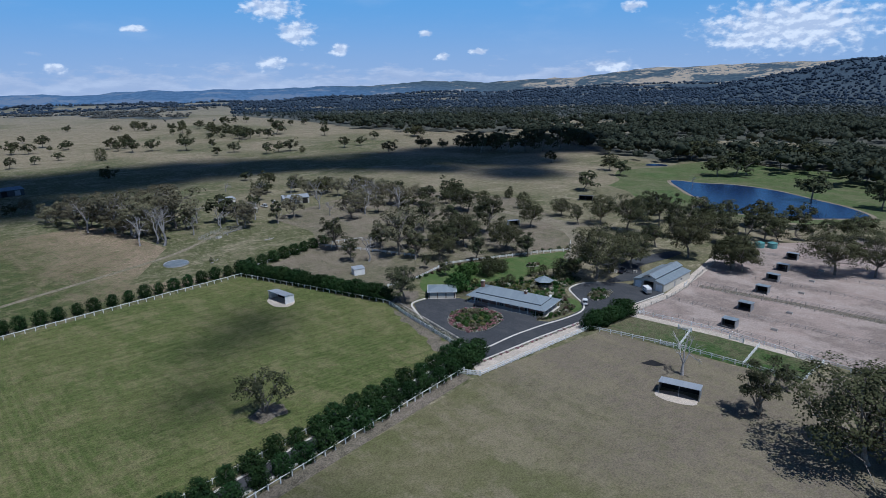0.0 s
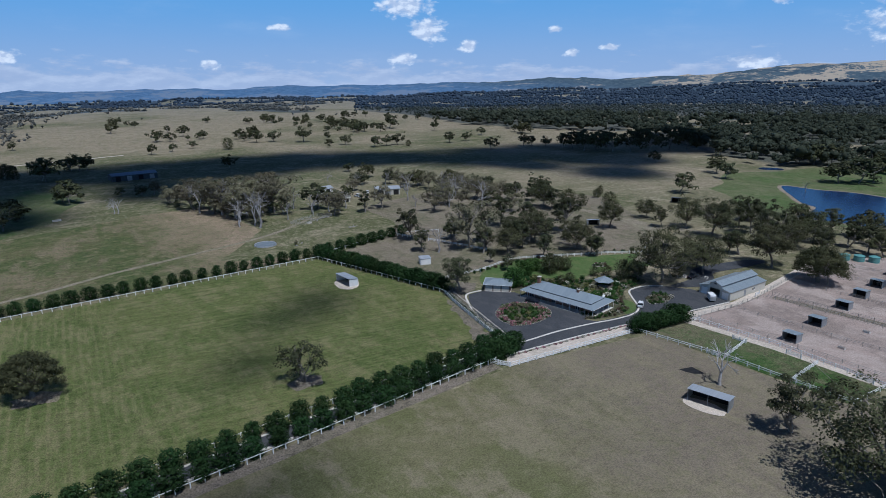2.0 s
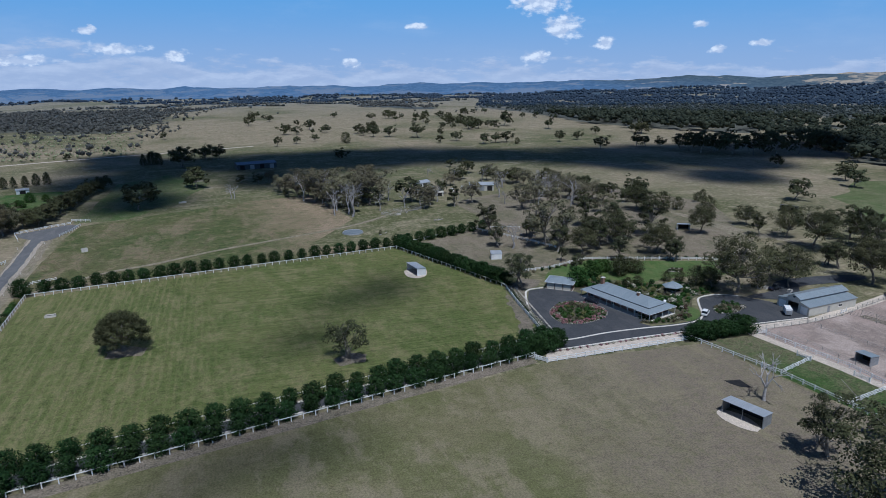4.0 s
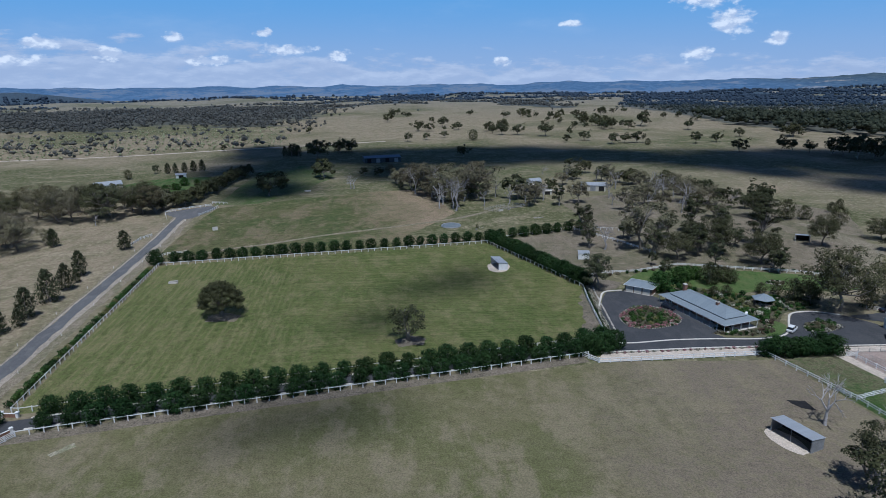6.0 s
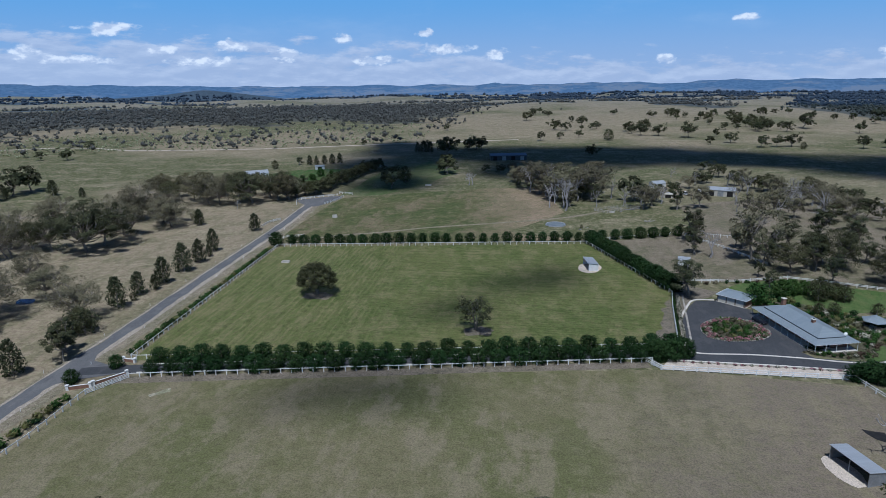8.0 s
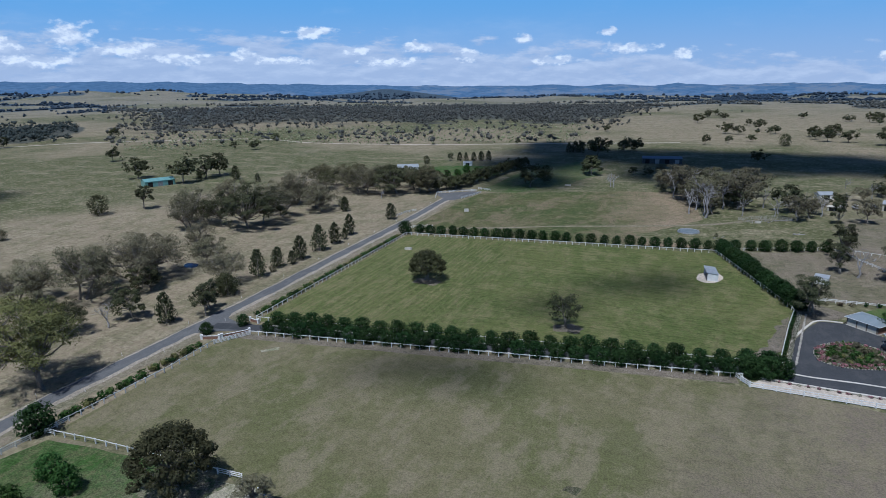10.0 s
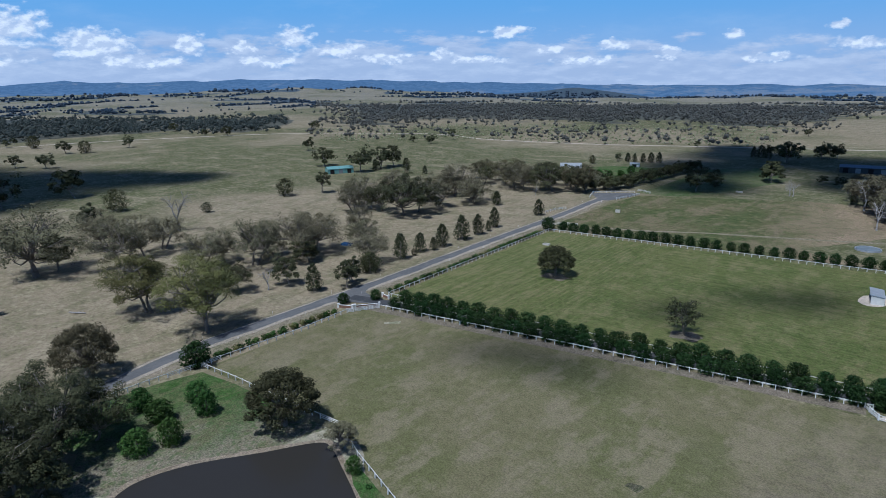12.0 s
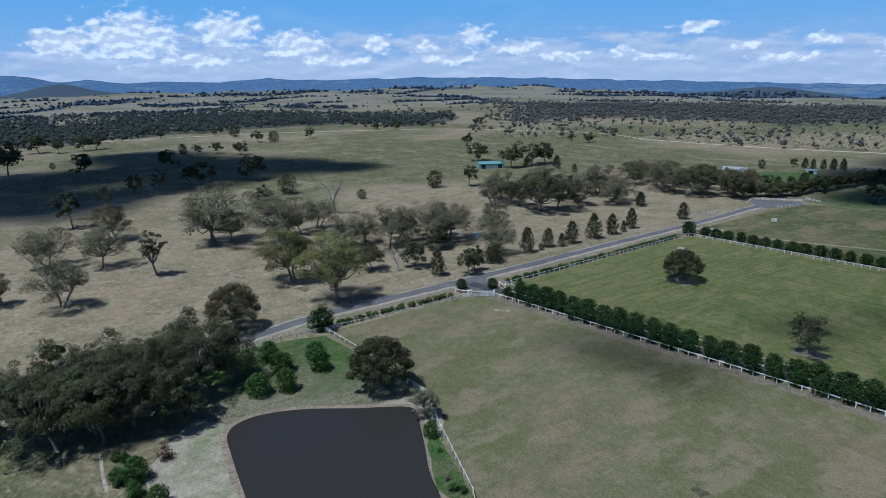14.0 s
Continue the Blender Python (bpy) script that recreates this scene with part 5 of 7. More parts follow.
row_of("o", (-100, 345), (-74, 395), 9, 4.0, 6.0, "homestead garden", 5.0)
for gx, gy, gh in [(-36.5, 86.8, 3.6), (-42.5, 78, 3.6), (-40.5, 205, 6.0), (-38, 23.5, 6.6)]:
    plant("a", gx, gy, gh, "gate trees")


# ---- shrubs and flowers ----
M_PINK = foliage("pink_flowers", (0.36, 0.13, 0.17), (0.55, 0.3, 0.34), vary=0.1)
M_CREAMFL = foliage("cream_flowers", (0.5, 0.46, 0.36), (0.66, 0.62, 0.52), vary=0.1)


def shrub_parts(seed, leaf, flower=None, share_fl=0.35, n=150, size=0.16):
    """A low dome of leaves one metre in radius, some of them flowers."""
    rng = np.random.default_rng(seed)
    quads = []
    for k in range(7):
        a, q = rng.uniform(0, 6.28), rng.uniform(0.1, 0.55)
        p, o = ball_points(rng, n // 7, (q * math.cos(a), q * math.sin(a), rng.uniform(0.3, 0.7)), (0.5, 0.5, 0.42), 0.5)
        p[:, 2] = np.maximum(p[:, 2], 0.03)
        quads.append(leaf_quads(rng, p, o, size))
    q = np.concatenate(quads)
    ids = None
    if flower:
        ids = (rng.uniform(0, 1, len(q)) < share_fl) & (q[:, :4, 2].mean(axis=1) > 0.3)
    return q, ids, [leaf] + ([flower] if flower else [])


def shrub_mesh(*a):
    q, ids, mats = shrub_parts(*a)
    return quads_mesh("shrub", q, mats, ids)


def shrubbery(label, spots):
    """Many shrubs grown into one mass. spots: kind letter, x, y, radius, height."""
    mats = [LEAF["avenue"], LEAF["fresh"], LEAF["grey"], LEAF["lime"], LEAF["rusty"], M_PINK, M_CREAMFL]
    which = {"green": (0, None), "fresh": (1, None), "grey": (2, None), "lime": (3, None), "rust": (4, None), "pink": (0, 5), "cream": (0, 6)}
    qs, ids = [], []
    for i, (kind, x, y, r, h) in enumerate(spots):
        base, fl = which[kind]
        q, f, _ = shrub_parts(400 + i % 9, mats[base], mats[fl] if fl else None, 0.8)
        a = pick.uniform(0, 6.28)
        rot = np.array([[math.cos(a), -math.sin(a), 0], [math.sin(a), math.cos(a), 0], [0, 0, 1]])
        qs.append((q @ rot.T) * np.array([r, r, h]) + np.array([x, y, 0.03]))
        k = np.full(len(q), base)
        if f is not None:
            k[f] = fl
        ids.append(k)
    ob = new("shrubbery", quads_mesh("shrubbery", np.concatenate(qs), mats, np.concatenate(ids)))
    return tagged(ob, label, "shrubs", kind="stuff")


SHRUB = {
    "green": [shrub_mesh(s, LEAF["avenue"]) for s in (201, 202)],
    "fresh": [shrub_mesh(s, LEAF["fresh"]) for s in (203, 204)],
    "grey": [shrub_mesh(s, LEAF["grey"]) for s in (205, 206)],
    "lime": [shrub_mesh(s, LEAF["lime"]) for s in (207,)],
    "pink": [shrub_mesh(s, LEAF["olive"], M_PINK, 0.6) for s in (208, 209)],
    "cream": [shrub_mesh(s, LEAF["olive"], M_CREAMFL, 0.5) for s in (210, 211)],
    "rust": [shrub_mesh(s, LEAF["rusty"]) for s in (212,)],
}
SHRUB_SAY = {"green": "rounded dark green garden shrub", "fresh": "bright green leafy garden shrub", "grey": "silvery grey garden shrub", "lime": "clipped round yellow-green shrub",
             "pink": "low shrub covered in pink flowers", "cream": "low shrub with cream flowers", "rust": "low rust-brown garden shrub"}


def shrub(kind, x, y, r, h, group=""):
    ob = new("shrub", pick.choice(SHRUB[kind]))
    ob.matrix_basis = Matrix.LocRotScale((x, y, 0.03), Euler((0, 0, pick.uniform(0, 6.28))), (r, r, h))
    return tagged(ob, SHRUB_SAY[kind], "shrub", group)


def inside(p, poly):
    c, n = False, len(poly)
    for i in range(n):
        a, b = poly[i], poly[i - 1]
        if (a[1] > p[1]) != (b[1] > p[1]) and p[0] < (b[0] - a[0]) * (p[1] - a[1]) / (b[1] - a[1]) + a[0]:
            c = not c
    return c


def fill_bed(poly, n, kinds, r0, r1, group, mass=False):
    """Shrubs scattered inside an outline, kept apart from each other."""
    xs, ys = [p[0] for p in poly], [p[1] for p in poly]
    done, tries = [], 0
    while len(done) < n and tries < n * 30:
        tries += 1
        p = (pick.uniform(min(xs), max(xs)), pick.uniform(min(ys), max(ys)))
        r = pick.uniform(r0, r1)
        if not inside(p, poly) or any(math.hypot(p[0] - q[0], p[1] - q[1]) < 0.62 * (r + q[2]) for q in done):
            continue
        done.append((p[0], p[1], r, pick.choice(kinds), r * pick.uniform(0.75, 1.25)))
        if not mass:
            shrub(done[-1][3], p[0], p[1], r, done[-1][4], group)
    if mass:
        shrubbery(group, [(q[3], q[0], q[1], q[2], q[4]) for q in done])


def stone_mesh(seed):
    bm = bmesh.new()
    bmesh.ops.create_icosphere(bm, subdivisions=1, radius=1.0)
    rng = np.random.default_rng(seed)
    for v in bm.verts:
        v.co *= rng.uniform(0.75, 1.15)
    me = bpy.data.meshes.new("stone")
    bm.to_mesh(me)
    bm.free()
    me.materials.append(M_STONE)
    return me


M_STONE = paint("field_stone", (0.3, 0.27, 0.23), (0.5, 0.46, 0.4), 1.5, 0.9, bump=0.3, vary=0.25)
STONES = [stone_mesh(s) for s in range(4)]


def bed(label, line, spacing, size, closed=True):
    """A garden bed: its soil and the ring of stones that holds it."""
    ob = thing("garden_bed", pose(0, 0, 0), label, "garden bed")
    if closed:
        bm = bmesh.new()
        f = bm.faces.new([bm.verts.new((p[0], p[1], 0.2)) for p in line])
        f.normal_update()
        if f.normal.z < 0:
            f.normal_flip()
        bmesh.ops.triangulate(bm, faces=[f])
        part("soil", bm, M_MULCH, ob)
    gap = 0.0
    pts = list(line) + ([line[0]] if closed else [])
    for a, b in zip(pts, pts[1:]):
        d = (Vector(b) - Vector(a)).length
        t = gap
        while t < d:
            p = Vector(a).lerp(Vector(b), t / d)
            s = size * pick.uniform(0.7, 1.25)
            share("stone", pick.choice(STONES), ob, Matrix.LocRotScale((p.x, p.y, 0.12 + s * 0.3), Euler((0, 0, pick.uniform(0, 6))), (s, s, s * 0.7)))
            t += spacing
        gap = t - d
    return ob


ISLAND = rounded([(120.0, 130.5), (127.0, 135.0), (133.5, 132.3), (136.2, 125.5), (133.2, 120.2), (125.5, 117.5), (119.2, 119), (117.6, 124.5)], True, 5)
bed("oval stone-edged flower island in the forecourt", ISLAND, 0.75, 0.24)
mid = Vector((126.8, 126))
INNER = [mid.lerp(Vector(p), 0.66) for p in ISLAND]
fill_bed(INNER, 40, ["fresh", "fresh", "lime", "lime", "green", "fresh", "grey"], 0.8, 1.7, "flower island")
ring = []
for i, p in enumerate(ISLAND):
    for k in (0.74, 0.84, 0.93):
        q = mid.lerp(Vector(p), k + pick.uniform(-0.03, 0.03))
        front = (p[0] - mid.x) + (p[1] - mid.y) < 3
        ring.append((pick.choice(["pink", "pink", "pink", "cream", "green"] if front else ["pink", "fresh", "grey", "cream", "pink"]), q.x + pick.uniform(-0.5, 0.5), q.y + pick.uniform(-0.5, 0.5), pick.uniform(0.5, 0.95), pick.uniform(0.45, 0.8)))
shrubbery("pink and cream flowers edging the island bed", ring)
ROUND_BED = rounded([(166.5, 110.5), (170.5, 114.8), (177.0, 115.7), (177.2, 111.2), (171.5, 108.6)], True, 5)
bed("round planted island on the turning circle", ROUND_BED, 0.9, 0.3)
fill_bed(ROUND_BED, 26, ["green", "fresh", "cream", "grey", "green"], 0.8, 1.5, "turning circle bed")
# roses along the forecourt and the drive
for i in range(30):
    t = i / 29
    x, y = 111.6 + 6.4 * t, 116 + 38 * t
    shrub("cream", x - 0.6, y, pick.uniform(0.6, 0.95), pick.uniform(0.6, 1.0), "rose border")
    shrub("green", x - 1.9, y + pick.uniform(-0.5, 0.5), pick.uniform(0.6, 0.9), pick.uniform(0.7, 1.1), "rose border")
bed("line of pale stones along the rose border", [(112.6, 115), (119, 153.5)], 0.75, 0.34, False)
bed("line of pale stones along the drive", [(104, 103.95), (150, 101.6), (189, 97.3)], 0.9, 0.3, False)
for i in range(22):
    t = i / 21
    shrub("pink" if i % 3 else "cream", 106 + 42 * t, 103.5 - 1.8 * t, pick.uniform(0.55, 0.9), pick.uniform(0.4, 0.6), "drive border")
# house garden
FRONT = [(142, 111), (150, 109), (157, 110.5), (161, 117), (158.5, 121), (155.5, 112.5), (144.6, 111.5)]
fill_bed(FRONT, 52, ["green", "fresh", "cream", "grey", "rust", "green", "grey"], 0.5, 1.2, "house front garden")
fill_bed([(140, 112), (142.5, 110.5), (145.8, 114.5), (143.6, 117.5)], 18, ["green", "cream", "grey", "fresh"], 0.6, 1.1, "house front garden")
BACK = [(150.5, 141), (156, 146), (166, 139), (176, 137), (183, 129), (176, 125.5), (168.5, 124.5), (163, 119), (159, 118), (155, 128)]
fill_bed(BACK, 130, ["fresh", "fresh", "grey", "cream", "green", "lime", "green", "lime"], 0.7, 1.7, "mixed green and flowering garden shrubs behind the house", True)
fill_bed([(137, 150), (142, 156), (152, 152), (152, 146), (142, 146)], 26, ["green", "fresh", "green", "lime"], 1.0, 2.2, "leafy green shrubs behind the garage", True)
for x, y, h in [(150, 155, 6), (154, 157, 5.5), (143, 152, 4.8), (163, 156, 5), (166, 154, 5.5), (168, 152, 5), (160, 141, 3.6), (155, 140, 3.8), (172, 141, 3.8), (176, 139, 4.2), (181, 135, 5), (184, 132, 5)]:
    plant("o" if h > 5.2 and x < 160 else "r", x, y, h, "house garden trees", 1.05)
ROCK_BED = rounded([(180, 150), (183.5, 152), (186, 150), (183, 147.5)], True, 5)
bed("small rock garden on the lawn", ROCK_BED, 0.7, 0.35)
fill_bed(ROCK_BED, 9, ["green", "rust", "grey"], 0.6, 1.1, "rock garden")
for i in range(26):
    t = i / 25
    x = 126 + 90 * t
    y = 164 + 9 * math.sin(t * 3.2) - 11 * t
    shrub(pick.choice(["green", "green", "rust", "grey"]), x, y + 1.2, pick.uniform(0.9, 1.6), pick.uniform(0.9, 1.5), "garden boundary")
for x, y, r, kind in [(44.9, 11.7, 1.5, "fresh"), (46.4, 12.7, 1.2, "green"), (41.6, 12.2, 0.9, "grey"), (33.6, 16.3, 0.8, "fresh")]:
    shrub(kind, x, y, r, r * 0.9, "dam edge shrubs")
# clipped shrubs along the road fence
for i in range(84):
    y = 27 + i * 2.06 + pick.uniform(-0.9, 0.9)
    if not 72 < y < 94:
        x = (-36.6 if y < 75 else -36.2 - (y - 92) * 0.0245) - 1.3
        shrub(pick.choice(["fresh", "fresh", "fresh", "green", "lime"]), x, y, pick.uniform(1.25, 1.85), pick.uniform(1.3, 1.9), "roadside shrubs")


# ---- fences ----
def unit_box(name, sx, sy, sz, mat, lift=0.0, bevel=0.012):
    bm = box_bm(0 if lift == 0 else -sx / 2, sx if lift == 0 else sx / 2, -sy / 2, sy / 2, -sz / 2 + lift, sz / 2 + lift)
    me = bpy.data.meshes.new(name)
    bm.to_mesh(me)
    bm.free()
    me.materials.append(mat)
    return me


POST = {"white": unit_box("post", 0.2, 0.2, 1.55, M_WHITE, 0.6), "wire": unit_box("post", 0.1, 0.1, 1.55, M_WIRE, 0.6), "timber": unit_box("post", 0.16, 0.16, 1.5, M_TIMBER, 0.6)}
RAIL = {"white": unit_box("rail", 1.0, 0.07, 0.17, M_WHITE), "wire": unit_box("rail", 1.0, 0.05, 0.06, M_WIRE), "timber": unit_box("rail", 1.0, 0.05, 0.13, M_TIMBER)}


def fence(label, pts, style="white", gap=2.7, rails=(1.2, 0.65), posts_from=0):
    ob = thing("fence", pose(0, 0, 0), label, "fence")
    for a, b in zip(pts, pts[1:]):
        d = Vector((b[0] - a[0], b[1] - a[1]))
        n = max(1, round(d.length / gap))
        yaw = math.degrees(math.atan2(d.y, d.x))
        for i in range(n):
            x, y = a[0] + d.x * i / n, a[1] + d.y * i / n
            share("post", POST[style], ob, pose(x, y, pick.uniform(-0.03, 0.03), 0, 0, yaw))
            for z in rails:
                share("rail", RAIL[style], ob, pose(x, y, z + pick.uniform(-0.015, 0.015), 0, 0, yaw) @ Matrix.Diagonal((d.length / n, 1, 1, 1)))
    share("post", POST[style], ob, pose(b[0], b[1], 0, 0, 0, yaw))
    return ob


W2 = "white-painted timber post and rail fence"
fence(W2 + " along the avenue", AV_S, rails=(1.2,))
fence(W2 + " between avenue and green paddock", [(-36, 92.4), (-34.3, 92), (109.5, 113)], rails=(1.2,))
fence(W2 + " beside the road", [(-36, 92.4), (-38.7, 202.5)], rails=(1.2,))
fence(W2 + " under the north windbreak", [(-38.7, 202.5), (94, 216.5)], rails=(1.2,))
fence(W2 + " past the windbreak", [(97, 221), (137, 235.5), (158, 229)], rails=(1.2,))
fence(W2 + " by the east windbreak", [(94, 216.5), (115.5, 157), (115.8, 154)], rails=(1.2,))
fence(W2 + " beside the forecourt", [(115.8, 154), (113.4, 142), (110.8, 126), (108.8, 113.5)], rails=(1.25, 0.75, 0.35))
fence(W2 + " along the road paddock", [(-36.0, 29.4), (-34.4, 54.5), (-35.2, 73)], rails=(1.2,))
fence("curved white rail fence at the entrance", [(-35.2, 73), (-30, 82)], rails=(1.3, 0.95, 0.6, 0.25), gap=2.2)
fence(W2 + " along the road by the dam", [(-33, -40), (-37.8, -2), (-37.6, 11), (-37.2, 15.5)], rails=(1.2,))
fence("white three-rail fence at the paddock corner", [(-37.2, 15.5), (-36.3, 24), (-36.0, 29.4)], rails=(1.3, 0.9, 0.5))
fence(W2 + " down to the dam", [(-33.6, 24.25), (-22.6, 25.2), (0.3, 26), (8, 26.5)], rails=(1.2,))
fence("white three-rail fence at the dam corner", [(-36.3, 24), (-33.6, 24.25)], rails=(1.3, 0.9, 0.5))
fence("white three-rail fence end above the dam", [(8, 26.5), (13.5, 26.8), (15.5, 24.8)], rails=(1.3, 0.9, 0.5))
fence(W2 + " at the dam's edge", [(19, 24.6), (24.8, 21.8), (35, 18.2), (47.8, 13.6), (62, 5)], rails=(1.2,))
fence("white rail fence beside the sandy lane", [(98.5, 103), (101.5, 98.6), (145.5, 97.2)], rails=(1.25, 0.7, 0.3))
fence("pale rail fence round the watered strip", [(145.5, 97.2), (151.7, 72.9), (153.1, 58.3), (154.8, 42.9), (169.3, 42.9)], "white", 3.0, (1.2, 0.7))
fence("pale rail fence along the yard path", [(166.6, 95), (170.5, 69.6), (169.3, 42.9), (168, 15)], "white", 3.0, (1.2, 0.7))
fence("white cross fence in the watered strip", [(151.7, 72.9), (164.5, 76)], "white", 2.6, (1.2, 0.8, 0.4))
fence("white cross fence in the watered strip", [(153.3, 56.4), (168.5, 58.4)], "white", 2.6, (1.2, 0.8, 0.4))
for line in [[(169, 94.2), (172.6, 83.8), (173, 70), (174.3, 44), (176, 12)], [(185, 94.6), (187.4, 73.2), (191.8, 34.7), (194, 8)], [(203, 95), (206.5, 65), (213, 15)],
             [(207, 94.5), (210.5, 65), (216, 18)], [(225.2, 100.3), (226.7, 78.4), (228.8, 43.5), (232, 12)], [(242, 103), (246, 88), (247.5, 60), (250, 20)],
             [(258, 105), (262, 90), (270.2, 69.8), (274, 25)]]:
    fence("weathered wire and rail yard fence", line, "wire", 4.0, (1.25, 0.85, 0.45))
fence("pale rail fence between lane and yards", [(167.3, 95.6), (185, 94.3), (200, 95.2), (214.4, 98.6), (250, 105)], "wire", 3.2, (1.2, 0.8, 0.4))
fence(W2 + " behind the house garden", [(118, 163), (126, 168), (140, 168), (159, 173.5), (173, 168.5), (197, 159), (210, 152), (221, 160)], "white", 3.0, (1.1, 0.7))
fence("timber rail fence in the home paddock", [(137, 235.5), (150, 210), (158, 190)], "white", 3.0, (1.1, 0.7))
fence("white rail fence round the turning head", [(-62, 290), (-66.5, 303), (-56, 312), (-46, 318)], "white", 2.6, (1.2, 0.7))
fence("white rail fence round the turning head", [(-41, 313), (-42.5, 302), (-46, 292)], "white", 2.6, (1.2, 0.7))
fence("white rail fence at a culvert", [(-60.5, 236), (-60, 246), (-57, 252)], "white", 2.4, (1.1, 0.6))
fence("white rail fence at a culvert", [(-44, 212), (-40, 218), (-33, 220)], "white", 2.4, (1.1, 0.6))
fence("white rail stock fence by the far paddock", [(-47, 325), (-38, 322)], "white", 2.6, (1.2, 0.7))


# ---- buildings ----
def frame_at(x, y, ux, uy, z=0.0):
    """A pose at x, y whose local x runs along (ux, uy)."""
    return pose(x, y, z, 0, 0, math.degrees(math.atan2(uy, ux)))


def wall_with_openings(name, parent, x0, x1, y, t, z0, z1, holes, mat, along_x=True, label=""):
    """An upright wall with rectangular openings cut through. holes: (a0, a1, low, high)."""
    bm = bmesh.new()
    cuts = sorted({x0, x1, *[h[0] for h in holes], *[h[1] for h in holes]})
    for a, b in zip(cuts, cuts[1:]):
        here = [h for h in holes if h[0] <= (a + b) / 2 <= h[1]]
        spans = [(z0, z1)]
        if here:
            spans = [s for s in ((z0, here[0][2]), (here[0][3], z1)) if s[1] - s[0] > 0.01]
        for lo, hi in spans:
            if along_x:
                add_box(bm, a, b, y, y + t, lo, hi)
            else:
                add_box(bm, y, y + t, a, b, lo, hi)
    bmesh.ops.remove_doubles(bm, verts=bm.verts, dist=0.001)
    return part(name, bm, mat, parent, label)


def window_part(parent, x0, x1, y, z0, z1, along_x=True):
    """A framed pane set into an opening."""
    bm = bmesh.new()
    w = 0.06
    for a, b, lo, hi in ((x0, x0 + w, z0, z1), (x1 - w, x1, z0, z1), (x0 + w, x1 - w, z0, z0 + w), (x0 + w, x1 - w, z1 - w, z1), ((x0 + x1) / 2 - w / 2, (x0 + x1) / 2 + w / 2, z0 + w, z1 - w)):
        if along_x:
            add_box(bm, a, b, y, y + 0.1, lo, hi)
        else:
            add_box(bm, y, y + 0.1, a, b, lo, hi)
    win = part("window", bm, M_WHITE, parent, "white-framed window")
    g = box_bm(x0 + w, x1 - w, y + 0.04, y + 0.06, z0 + w, z1 - w) if along_x else box_bm(y + 0.04, y + 0.06, x0 + w, x1 - w, z0 + w, z1 - w)
    part("pane", g, M_GLASS, win)
    return win


def hip(name, parent, x0, x1, y0, y1, z0, z1, inset, mat, thick=0.1):
    """Four roof planes of a hip over a rectangle; inset: how far the ridge ends stand in."""
    ym = (y0 + y1) / 2
    a, b = x0 + inset, x1 - inset
    for pts in ([(x0, y0, z0), (x1, y0, z0), (b, ym, z1), (a, ym, z1)], [(x1, y1, z0), (x0, y1, z0), (a, ym, z1), (b, ym, z1)],
                [(x1, y0, z0), (x1, y1, z0), (b, ym, z1)], [(x0, y1, z0), (x0, y0, z0), (a, ym, z1)]):
        part(name, slab_bm(pts, thick), mat, parent)


